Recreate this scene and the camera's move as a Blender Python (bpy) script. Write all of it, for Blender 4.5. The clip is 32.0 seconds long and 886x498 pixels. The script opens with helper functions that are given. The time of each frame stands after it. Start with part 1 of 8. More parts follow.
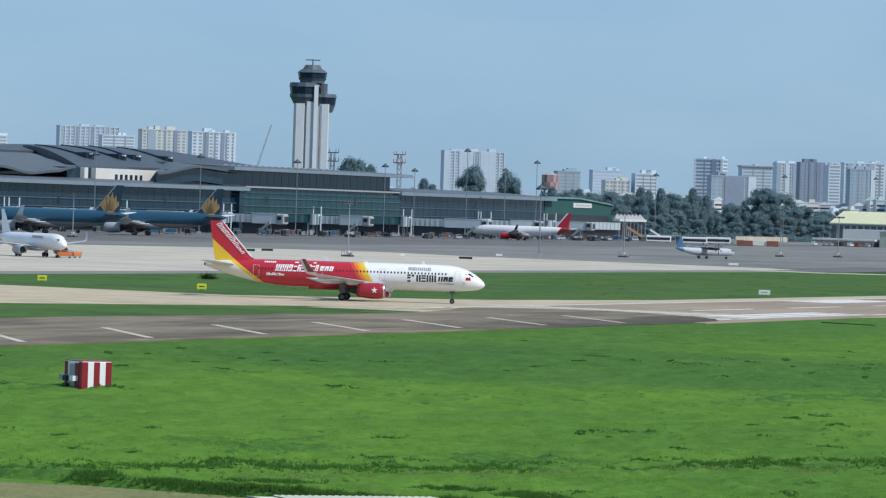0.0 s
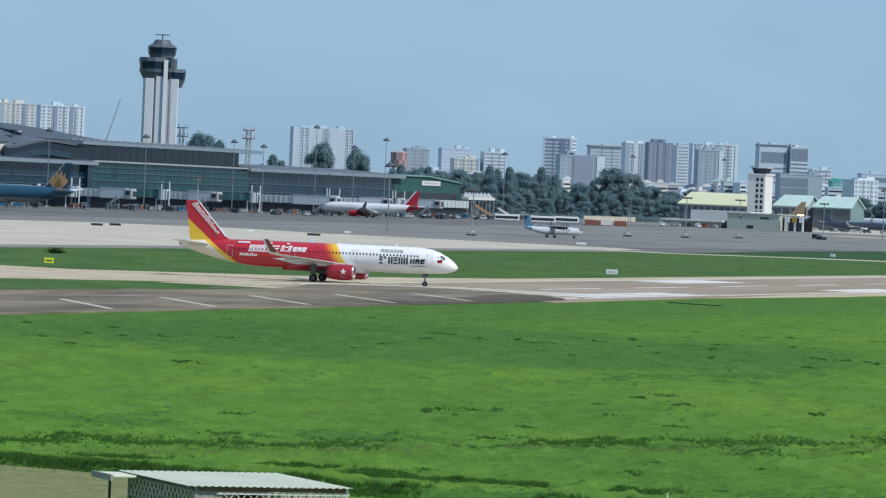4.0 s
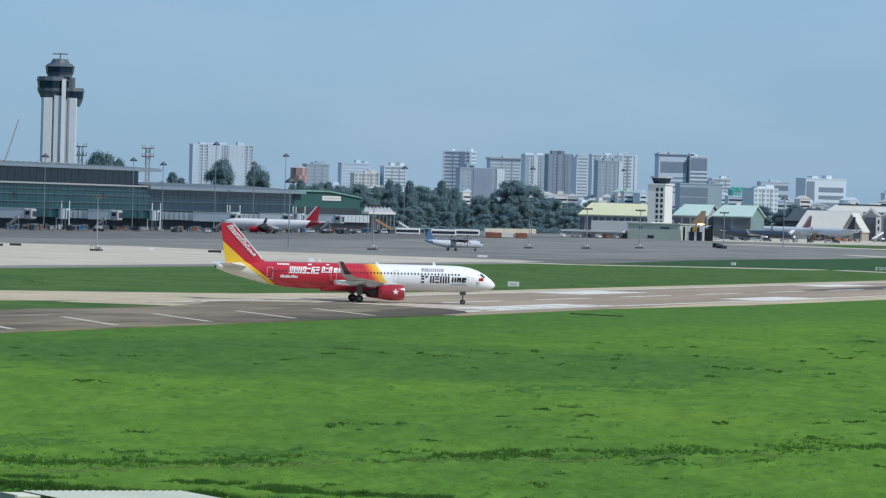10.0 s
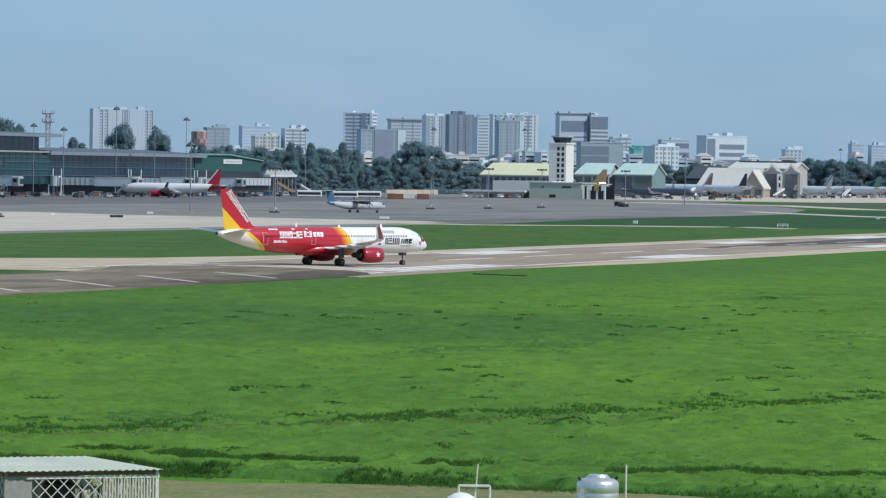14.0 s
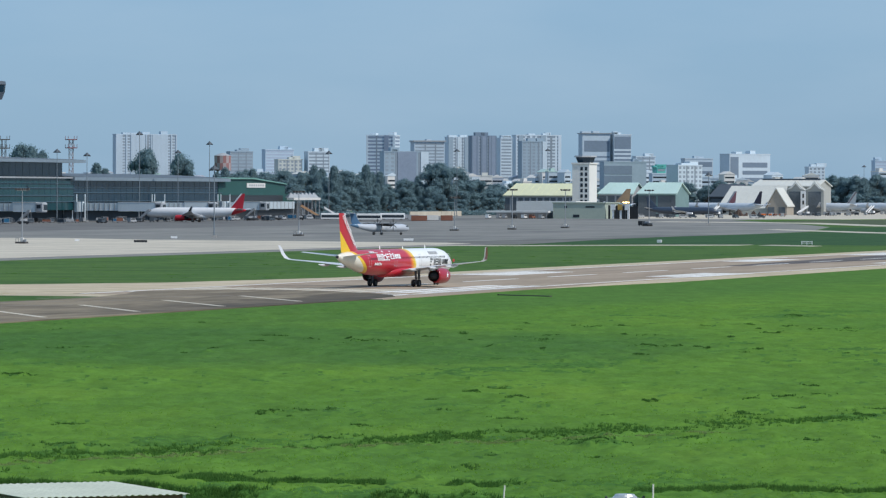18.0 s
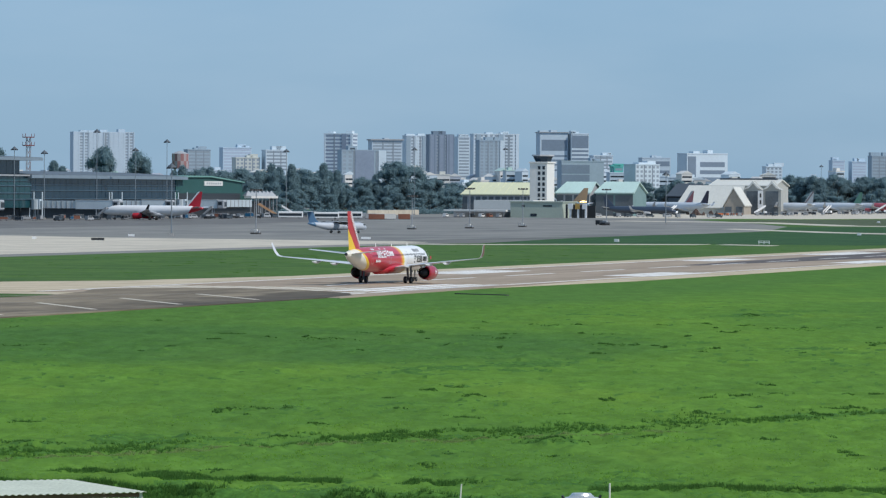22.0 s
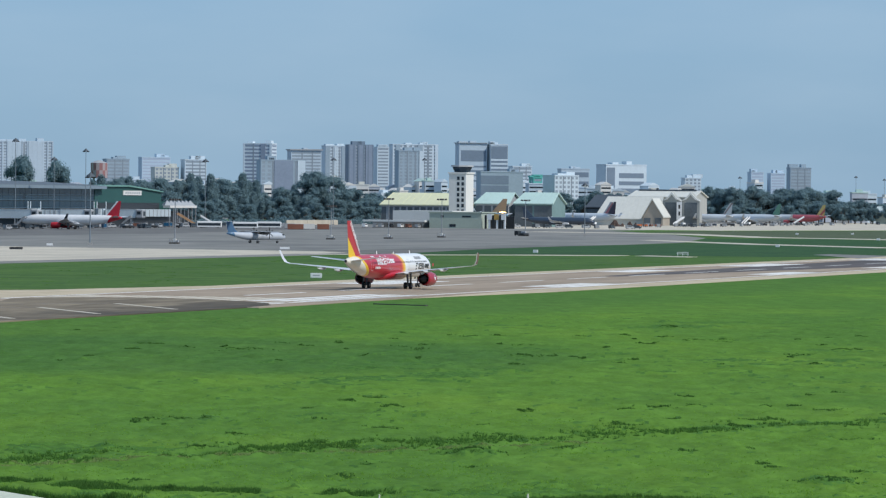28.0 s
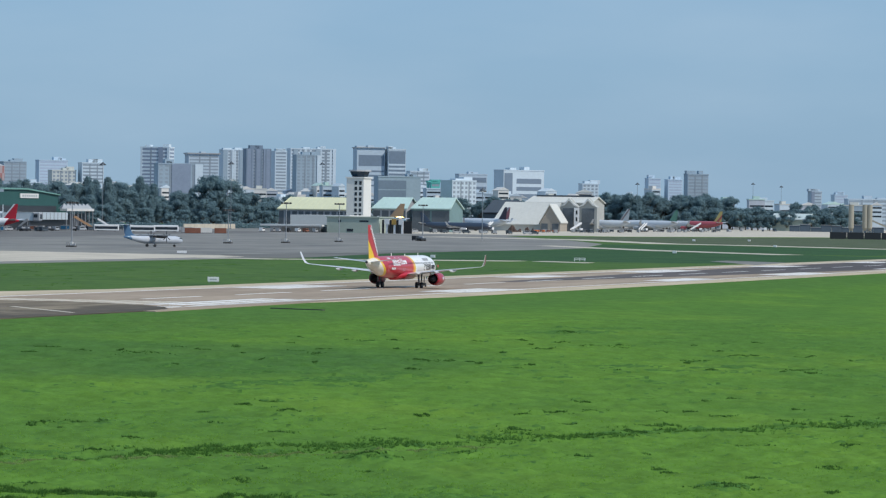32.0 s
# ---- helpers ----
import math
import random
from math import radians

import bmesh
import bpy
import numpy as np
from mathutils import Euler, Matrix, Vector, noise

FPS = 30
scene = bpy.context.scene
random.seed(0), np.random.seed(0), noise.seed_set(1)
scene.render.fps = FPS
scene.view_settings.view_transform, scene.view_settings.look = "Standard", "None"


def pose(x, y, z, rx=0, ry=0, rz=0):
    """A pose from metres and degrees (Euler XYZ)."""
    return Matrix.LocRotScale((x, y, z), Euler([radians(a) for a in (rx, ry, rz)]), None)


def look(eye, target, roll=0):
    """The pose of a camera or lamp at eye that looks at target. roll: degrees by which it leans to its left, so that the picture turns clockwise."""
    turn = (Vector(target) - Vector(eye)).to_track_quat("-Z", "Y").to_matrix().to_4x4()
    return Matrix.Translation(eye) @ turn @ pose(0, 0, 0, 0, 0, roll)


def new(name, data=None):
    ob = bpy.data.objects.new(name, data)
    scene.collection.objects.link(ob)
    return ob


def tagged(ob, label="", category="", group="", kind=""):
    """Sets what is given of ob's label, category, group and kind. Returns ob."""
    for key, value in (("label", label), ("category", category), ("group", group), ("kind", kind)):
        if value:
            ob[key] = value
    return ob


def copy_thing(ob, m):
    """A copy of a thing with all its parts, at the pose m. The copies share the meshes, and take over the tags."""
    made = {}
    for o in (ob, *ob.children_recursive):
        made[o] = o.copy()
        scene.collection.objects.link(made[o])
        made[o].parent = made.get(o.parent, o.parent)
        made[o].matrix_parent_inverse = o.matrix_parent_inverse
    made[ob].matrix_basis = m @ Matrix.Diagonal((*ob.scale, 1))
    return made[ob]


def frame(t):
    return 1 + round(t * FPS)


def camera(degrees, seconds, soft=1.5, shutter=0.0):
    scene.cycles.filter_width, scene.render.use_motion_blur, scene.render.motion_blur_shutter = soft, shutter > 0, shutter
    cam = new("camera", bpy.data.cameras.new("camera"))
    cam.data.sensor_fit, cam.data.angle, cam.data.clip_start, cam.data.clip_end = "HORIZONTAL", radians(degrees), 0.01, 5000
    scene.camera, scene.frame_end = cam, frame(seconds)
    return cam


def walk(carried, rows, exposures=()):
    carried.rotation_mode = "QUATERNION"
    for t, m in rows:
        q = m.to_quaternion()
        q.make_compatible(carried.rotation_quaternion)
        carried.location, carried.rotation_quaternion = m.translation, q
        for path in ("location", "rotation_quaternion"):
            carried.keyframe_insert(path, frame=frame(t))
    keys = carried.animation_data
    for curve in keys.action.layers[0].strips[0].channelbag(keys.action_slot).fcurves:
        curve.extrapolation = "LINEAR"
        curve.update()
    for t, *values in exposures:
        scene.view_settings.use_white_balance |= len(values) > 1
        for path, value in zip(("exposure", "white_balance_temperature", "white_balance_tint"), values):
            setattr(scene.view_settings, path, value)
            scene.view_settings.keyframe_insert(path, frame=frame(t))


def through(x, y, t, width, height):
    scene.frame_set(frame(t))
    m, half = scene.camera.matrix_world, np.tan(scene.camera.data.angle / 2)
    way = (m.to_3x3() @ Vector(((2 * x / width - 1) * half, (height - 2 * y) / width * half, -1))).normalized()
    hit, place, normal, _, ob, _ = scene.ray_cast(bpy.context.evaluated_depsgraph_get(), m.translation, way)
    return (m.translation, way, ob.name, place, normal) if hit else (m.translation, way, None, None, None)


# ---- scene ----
EYE = (0.0, 0.0, 15.405)
cam = camera(10.54, 32.0, soft=1.25)
PATH = [
    (0, pose(*EYE, 89.4805, -1.8854, 21.6693)),
    (0.5, pose(*EYE, 89.3677, -1.8917, 21.4513)),
    (1, pose(*EYE, 89.2887, -1.9341, 21.2611)),
    (1.5, pose(*EYE, 89.2700, -2.0763, 21.0752)),
    (2, pose(*EYE, 89.2994, -2.2461, 20.8542)),
    (2.5, pose(*EYE, 89.2881, -2.3626, 20.6009)),
    (3, pose(*EYE, 89.2471, -2.3776, 20.3905)),
    (3.5, pose(*EYE, 89.2512, -2.4111, 20.1633)),
    (4, pose(*EYE, 89.2774, -2.4853, 19.8635)),
    (4.5, pose(*EYE, 89.2572, -2.5564, 19.5535)),
    (6.5, pose(*EYE, 89.3547, -1.9830, 18.9202)),
    (7, pose(*EYE, 89.5289, -1.7529, 18.9622)),
    (7.5, pose(*EYE, 89.5726, -1.6745, 18.9863)),
    (8, pose(*EYE, 89.4972, -1.6803, 19.0276)),
    (8.5, pose(*EYE, 89.5248, -1.6562, 19.0554)),
    (9, pose(*EYE, 89.5630, -1.5319, 18.9510)),
    (9.5, pose(*EYE, 89.5368, -1.5572, 18.8273)),
    (10, pose(*EYE, 89.4871, -1.5820, 18.6739)),
    (10.5, pose(*EYE, 89.3722, -1.6207, 18.5474)),
    (11, pose(*EYE, 89.2702, -1.5498, 18.3840)),
    (11.5, pose(*EYE, 89.2085, -1.4591, 18.1830)),
    (12, pose(*EYE, 89.1515, -1.2992, 18.0314)),
    (12.5, pose(*EYE, 89.1194, -1.1523, 17.9099)),
    (13, pose(*EYE, 89.0928, -1.0720, 17.7949)),
    (13.5, pose(*EYE, 89.0491, -1.0015, 17.6361)),
    (15.5, pose(*EYE, 89.1061, -0.5500, 17.2532)),
    (16, pose(*EYE, 89.2056, -0.3498, 17.5537)),
    (16.5, pose(*EYE, 89.2661, -0.2269, 17.8067)),
    (17, pose(*EYE, 89.3119, -0.2584, 17.8354)),
    (17.5, pose(*EYE, 89.3279, -0.2408, 17.8086)),
    (18, pose(*EYE, 89.3030, -0.2088, 17.7773)),
    (18.5, pose(*EYE, 89.2753, -0.2573, 17.7736)),
    (19, pose(*EYE, 89.2373, -0.3597, 17.7769)),
    (19.5, pose(*EYE, 89.2188, -0.4118, 17.6910)),
    (20, pose(*EYE, 89.2476, -0.4357, 17.5202)),
    (20.5, pose(*EYE, 89.2651, -0.4873, 17.3896)),
    (21, pose(*EYE, 89.2639, -0.5000, 17.3450)),
    (21.5, pose(*EYE, 89.2592, -0.4127, 17.3194)),
    (22, pose(*EYE, 89.2900, -0.3672, 17.2705)),
    (22.5, pose(*EYE, 89.3029, -0.3449, 17.2073)),
    (23, pose(*EYE, 89.2989, -0.3129, 17.1644)),
    (23.5, pose(*EYE, 89.2904, -0.3405, 17.1479)),
    (24, pose(*EYE, 89.2910, -0.3619, 17.1274)),
    (24.5, pose(*EYE, 89.3111, -0.3487, 17.0604)),
    (25, pose(*EYE, 89.3075, -0.3548, 16.9607)),
    (25.5, pose(*EYE, 89.3156, -0.3995, 16.8716)),
    (27.5, pose(*EYE, 89.4694, -0.4651, 16.4690)),
    (28, pose(*EYE, 89.4215, -0.5627, 16.3050)),
    (28.5, pose(*EYE, 89.3384, -0.5989, 16.1827)),
    (29, pose(*EYE, 89.3128, -0.6105, 16.0775)),
    (29.5, pose(*EYE, 89.3265, -0.6835, 15.9024)),
    (30, pose(*EYE, 89.3485, -0.7456, 15.7581)),
    (30.5, pose(*EYE, 89.3779, -0.7982, 15.6475)),
    (31, pose(*EYE, 89.3797, -0.8434, 15.5108)),
    (31.5, pose(*EYE, 89.4215, -0.8275, 15.3184)),
    (32, pose(*EYE, 89.4941, -0.8673, 15.0827)),
]
walk(cam, PATH, [(0, 0.05), (5, 0.04), (9, 0.0), (18, -0.04), (32, -0.05)])

# world: x across the runway axis, y along it, camera on a rooftop at the origin
SUN_AZ, SUN_EL = 101.0, 46.0
world = bpy.data.worlds.new("world")
scene.world = world
world.use_nodes = True
wn, wl = world.node_tree.nodes, world.node_tree.links
sky = wn.new("ShaderNodeTexSky")
sky.sky_type = "NISHITA"
sky.sun_disc = False
sky.sun_elevation, sky.sun_rotation = radians(SUN_EL), radians(SUN_AZ)
sky.air_density, sky.dust_density, sky.ozone_density = 1.0, 0.6, 3.0
wtc = wn.new("ShaderNodeTexCoord")
wmap = wn.new("ShaderNodeMapping")
wmap.inputs["Scale"].default_value = (7.0, 7.0, 26.0)
wnoise = wn.new("ShaderNodeTexNoise")
wnoise.inputs["Scale"].default_value, wnoise.inputs["Detail"].default_value = 1.6, 5.0
wramp = wn.new("ShaderNodeValToRGB")
wramp.color_ramp.elements[0].position, wramp.color_ramp.elements[1].position = 0.42, 0.75
wmix = wn.new("ShaderNodeMixRGB")
wmix.inputs["Color2"].default_value = (4.2, 5.7, 7.2, 1)
wfac = wn.new("ShaderNodeMath")
wfac.operation = "MULTIPLY"
wfac.inputs[1].default_value = 0.4
wtint = wn.new("ShaderNodeMixRGB")
wtint.blend_type = "MULTIPLY"
wtint.inputs["Fac"].default_value = 1.0
wtint.inputs["Color2"].default_value = (0.70, 0.97, 1.42, 1)
wl.new(wtc.outputs["Generated"], wmap.inputs["Vector"])
wl.new(wmap.outputs["Vector"], wnoise.inputs["Vector"])
wl.new(wnoise.outputs["Fac"], wramp.inputs["Fac"])
wl.new(wramp.outputs["Color"], wfac.inputs[0])
wl.new(sky.outputs["Color"], wtint.inputs["Color1"])
wl.new(wfac.outputs[0], wmix.inputs["Fac"])
whaze = wn.new("ShaderNodeMixRGB")
whaze.inputs["Fac"].default_value = 0.7
whaze.inputs["Color2"].default_value = (2.75, 4.45, 6.35, 1)
wl.new(wtint.outputs["Color"], whaze.inputs["Color1"])
wl.new(whaze.outputs["Color"], wmix.inputs["Color1"])
wl.new(wmix.outputs["Color"], wn["Background"].inputs["Color"])
wn["Background"].inputs["Strength"].default_value = 0.10
sun_data = bpy.data.lights.new("sun", "SUN")
sun_data.energy, sun_data.angle, sun_data.color = 3.4, radians(0.6), (1.0, 0.96, 0.9)
sun = new("sun", sun_data)
sun_way = Vector((math.sin(radians(SUN_AZ)) * math.cos(radians(SUN_EL)), math.cos(radians(SUN_AZ)) * math.cos(radians(SUN_EL)), math.sin(radians(SUN_EL))))
sun.matrix_world = look(sun_way * 100, (0, 0, 0))
scene.view_settings.exposure = 0.0


# ---- materials ----
def mat(name, color, rough=0.7, metal=0.0, var=0.12, scale=1.0, bump=0.0, spec=0.4, stretch=(1, 1, 1)):
    """A procedural surface: base colour varied at two scales, with fine relief."""
    m = bpy.data.materials.new(name)
    m.use_nodes = True
    n, l = m.node_tree.nodes, m.node_tree.links
    b = n["Principled BSDF"]
    b.inputs["Roughness"].default_value, b.inputs["Metallic"].default_value = rough, metal
    b.inputs["Specular IOR Level"].default_value = spec
    tc = n.new("ShaderNodeTexCoord")
    mp = n.new("ShaderNodeMapping")
    mp.inputs["Scale"].default_value = stretch
    l.new(tc.outputs["Object"], mp.inputs["Vector"])
    big, fine = n.new("ShaderNodeTexNoise"), n.new("ShaderNodeTexNoise")
    big.inputs["Scale"].default_value, big.inputs["Detail"].default_value = 0.25 * scale, 4
    fine.inputs["Scale"].default_value, fine.inputs["Detail"].default_value = 3.0 * scale, 6
    l.new(mp.outputs["Vector"], big.inputs["Vector"])
    l.new(mp.outputs["Vector"], fine.inputs["Vector"])
    add = n.new("ShaderNodeMath")
    add.operation = "ADD"
    l.new(big.outputs["Fac"], add.inputs[0])
    l.new(fine.outputs["Fac"], add.inputs[1])
    mr = n.new("ShaderNodeMapRange")
    mr.inputs["From Min"].default_value, mr.inputs["From Max"].default_value = 0.6, 1.4
    mr.inputs["To Min"].default_value, mr.inputs["To Max"].default_value = 1 - var, 1 + var
    l.new(add.outputs[0], mr.inputs["Value"])
    mul = n.new("ShaderNodeMixRGB")
    mul.blend_type = "MULTIPLY"
    mul.inputs["Fac"].default_value = 1
    mul.inputs["Color1"].default_value = (*color, 1)
    l.new(mr.outputs["Result"], mul.inputs["Color2"])
    l.new(mul.outputs["Color"], b.inputs["Base Color"])
    if bump:
        bp = n.new("ShaderNodeBump")
        bp.inputs["Strength"].default_value, bp.inputs["Distance"].default_value = bump, 0.05
        l.new(fine.outputs["Fac"], bp.inputs["Height"])
        l.new(bp.outputs["Normal"], b.inputs["Normal"])
    return m


def blend_mat(name, colors, scales, rough=0.9, stretch=(1, 1, 1), positions=(0.38, 0.62), fine=(0.75, 1.25), fine_scale=1.5, last=None, grain=0.0, spec=0.25):
    """A ground surface blending two colours in patches of two sizes, with a fine speckle."""
    m = bpy.data.materials.new(name)
    m.use_nodes = True
    n, l = m.node_tree.nodes, m.node_tree.links
    b = n["Principled BSDF"]
    b.inputs["Roughness"].default_value = rough
    b.inputs["Specular IOR Level"].default_value = spec
    tc, mp = n.new("ShaderNodeTexCoord"), n.new("ShaderNodeMapping")
    mp.inputs["Scale"].default_value = stretch
    l.new(tc.outputs["Object"], mp.inputs["Vector"])
    out = None
    for i, (c, s) in enumerate(zip(colors[1:], scales)):
        t = n.new("ShaderNodeTexNoise")
        t.inputs["Scale"].default_value, t.inputs["Detail"].default_value, t.inputs["Roughness"].default_value = s, 5, 0.6
        l.new(mp.outputs["Vector"], t.inputs["Vector"])
        r = n.new("ShaderNodeValToRGB")
        r.color_ramp.elements[0].position, r.color_ramp.elements[1].position = last if last and i == 2 else positions
        l.new(t.outputs["Fac"], r.inputs["Fac"])
        mx = n.new("ShaderNodeMixRGB")
        l.new(r.outputs["Color"], mx.inputs["Fac"])
        if out is None:
            mx.inputs["Color1"].default_value = (*colors[0], 1)
        else:
            l.new(out, mx.inputs["Color1"])
        mx.inputs["Color2"].default_value = (*c, 1)
        out = mx.outputs["Color"]
    t = n.new("ShaderNodeTexNoise")
    t.inputs["Scale"].default_value, t.inputs["Detail"].default_value = fine_scale, 6
    l.new(mp.outputs["Vector"], t.inputs["Vector"])
    mr = n.new("ShaderNodeMapRange")
    mr.inputs["From Min"].default_value, mr.inputs["From Max"].default_value = 0.3, 0.7
    mr.inputs["To Min"].default_value, mr.inputs["To Max"].default_value = fine
    l.new(t.outputs["Fac"], mr.inputs["Value"])
    mul = n.new("ShaderNodeMixRGB")
    mul.blend_type = "MULTIPLY"
    mul.inputs["Fac"].default_value = 1
    l.new(out, mul.inputs["Color1"])
    l.new(mr.outputs["Result"], mul.inputs["Color2"])
    out = mul.outputs["Color"]
    if grain:
        # single plants and stems: a much finer mottling
        t2, m2, mul2 = n.new("ShaderNodeTexNoise"), n.new("ShaderNodeMapRange"), n.new("ShaderNodeMixRGB")
        t2.inputs["Scale"].default_value, t2.inputs["Detail"].default_value = fine_scale * 4.3, 4
        l.new(mp.outputs["Vector"], t2.inputs["Vector"])
        m2.inputs["From Min"].default_value, m2.inputs["From Max"].default_value = 0.3, 0.7
        m2.inputs["To Min"].default_value, m2.inputs["To Max"].default_value = 1 - grain, 1 + grain
        l.new(t2.outputs["Fac"], m2.inputs["Value"])
        mul2.blend_type = "MULTIPLY"
        mul2.inputs["Fac"].default_value = 1
        l.new(out, mul2.inputs["Color1"])
        l.new(m2.outputs["Result"], mul2.inputs["Color2"])
        out = mul2.outputs["Color"]
    l.new(out, b.inputs["Base Color"])
    return m


def leaf_mat(name, dark, light, through=0.5):
    """Leaves, each clump of its own shade; light also passes through them."""
    m = bpy.data.materials.new(name)
    m.use_nodes = True
    n, l = m.node_tree.nodes, m.node_tree.links
    n.remove(n["Principled BSDF"])
    g = n.new("ShaderNodeNewGeometry")
    oi = n.new("ShaderNodeObjectInfo")
    add = n.new("ShaderNodeMath")
    add.operation = "MULTIPLY_ADD"
    add.inputs[1].default_value = 0.65
    sc = n.new("ShaderNodeMath")
    sc.operation = "MULTIPLY"
    sc.inputs[1].default_value = 0.35
    l.new(oi.outputs["Random"], sc.inputs[0])
    l.new(g.outputs["Random Per Island"], add.inputs[0])
    l.new(sc.outputs[0], add.inputs[2])
    mx = n.new("ShaderNodeMixRGB")
    mx.inputs["Color1"].default_value, mx.inputs["Color2"].default_value = (*dark, 1), (*light, 1)
    l.new(add.outputs[0], mx.inputs["Fac"])
    df, tr, ms = n.new("ShaderNodeBsdfDiffuse"), n.new("ShaderNodeBsdfTranslucent"), n.new("ShaderNodeMixShader")
    l.new(mx.outputs["Color"], df.inputs["Color"])
    l.new(mx.outputs["Color"], tr.inputs["Color"])
    ms.inputs["Fac"].default_value = through
    l.new(df.outputs[0], ms.inputs[1])
    l.new(tr.outputs[0], ms.inputs[2])
    l.new(ms.outputs[0], n["Material Output"].inputs["Surface"])
    return m


def glass_mat(name, color, rough=0.12):
    """Tinted facade glass seen from outside: dark and glossy."""
    m = mat(name, color, rough, 0.0, 0.25, 0.4, 0, 0.35)
    return m


def meadow_mat(name):
    """Airfield meadow: broad light and dark swaths lying along the mowing direction, a duller verge by the runway and a
    cloud's shadow painted as one dark area.
    """
    m = bpy.data.materials.new(name)
    m.use_nodes = True
    n, l = m.node_tree.nodes, m.node_tree.links
    b = n["Principled BSDF"]
    b.inputs["Roughness"].default_value = 0.95
    b.inputs["Specular IOR Level"].default_value = 0.04
    tc, mp, sp = n.new("ShaderNodeTexCoord"), n.new("ShaderNodeMapping"), n.new("ShaderNodeSeparateXYZ")
    mp.vector_type = "TEXTURE"
    mp.inputs["Rotation"].default_value = (0, 0, radians(18.5))
    mp.inputs["Scale"].default_value = (1, 3.2, 1)
    l.new(tc.outputs["Object"], mp.inputs["Vector"])
    l.new(mp.outputs["Vector"], sp.inputs[0])

    def patches(scale, lo, hi, detail=3.0, rough=0.5):
        t, r = n.new("ShaderNodeTexNoise"), n.new("ShaderNodeMapRange")
        t.inputs["Scale"].default_value, t.inputs["Detail"].default_value, t.inputs["Roughness"].default_value = scale, detail, rough
        l.new(mp.outputs["Vector"], t.inputs["Vector"])
        r.interpolation_type = "SMOOTHSTEP"
        r.inputs["From Min"].default_value, r.inputs["From Max"].default_value = lo, hi
        l.new(t.outputs["Fac"], r.inputs["Value"])
        return t.outputs["Fac"], r.outputs["Result"]

    def calc(op, a, v, c=None):
        k = n.new("ShaderNodeMath")
        k.operation = op
        for i, q in enumerate((a, v, c)):
            if q is None:
                continue
            if isinstance(q, (int, float)):
                k.inputs[i].default_value = q
            else:
                l.new(q, k.inputs[i])
        return k.outputs[0]

    def over(base, fac, col):
        x = n.new("ShaderNodeMixRGB")
        l.new(fac, x.inputs["Fac"])
        if isinstance(base, tuple):
            x.inputs["Color1"].default_value = (*base, 1)
        else:
            l.new(base, x.inputs["Color1"])
        x.inputs["Color2"].default_value = (*col, 1)
        return x.outputs["Color"]

    wob, zone = patches(0.018, 0.40, 0.62)
    out = over((0.096, 0.200, 0.030), zone, (0.078, 0.172, 0.030))
    out = over(out, calc("MULTIPLY", patches(0.05, 0.50, 0.68)[1], 0.8), (0.118, 0.224, 0.032))
    out = over(out, calc("MULTIPLY", patches(0.11, 0.56, 0.72, 4.0)[1], 0.5), (0.071, 0.162, 0.029))
    # duller short grass beside the runway
    sx = n.new("ShaderNodeSeparateXYZ")
    l.new(tc.outputs["Object"], sx.inputs[0])
    r = n.new("ShaderNodeMapRange")
    r.interpolation_type = "SMOOTHSTEP"
    r.inputs["From Min"].default_value, r.inputs["From Max"].default_value = -168, -190
    l.new(calc("MULTIPLY_ADD", wob, 36.0, calc("ADD", sx.outputs["X"], -18.0)), r.inputs["Value"])
    out = over(out, calc("MULTIPLY", r.outputs["Result"], 0.75), (0.070, 0.152, 0.033))
    # cloud shadow on the middle of the field, painted as a soft dark area
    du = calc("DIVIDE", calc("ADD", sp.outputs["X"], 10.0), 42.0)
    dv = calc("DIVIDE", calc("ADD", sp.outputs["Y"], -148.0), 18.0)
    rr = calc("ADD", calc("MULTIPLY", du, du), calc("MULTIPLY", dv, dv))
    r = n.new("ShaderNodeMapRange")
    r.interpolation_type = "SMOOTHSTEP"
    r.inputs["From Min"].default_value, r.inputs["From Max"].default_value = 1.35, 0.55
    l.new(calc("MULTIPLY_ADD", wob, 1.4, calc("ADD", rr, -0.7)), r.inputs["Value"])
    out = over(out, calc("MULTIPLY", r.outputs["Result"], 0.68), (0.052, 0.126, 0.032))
    # stems and tussocks
    for sc, lo, hi, va in ((0.30, 0.34, 0.66, 0.11), (0.9, 0.3, 0.7, 0.11), (5.0, 0.3, 0.7, 0.09)):
        t, mr, mul = n.new("ShaderNodeTexNoise"), n.new("ShaderNodeMapRange"), n.new("ShaderNodeMixRGB")
        t.inputs["Scale"].default_value, t.inputs["Detail"].default_value = sc, 5
        l.new(mp.outputs["Vector"], t.inputs["Vector"])
        mr.inputs["From Min"].default_value, mr.inputs["From Max"].default_value = lo, hi
        mr.inputs["To Min"].default_value, mr.inputs["To Max"].default_value = 1 - va, 1 + va
        l.new(t.outputs["Fac"], mr.inputs["Value"])
        mul.blend_type = "MULTIPLY"
        mul.inputs["Fac"].default_value = 1
        l.new(out, mul.inputs["Color1"])
        l.new(mr.outputs["Result"], mul.inputs["Color2"])
        out = mul.outputs["Color"]
    l.new(out, b.inputs["Base Color"])
    return m


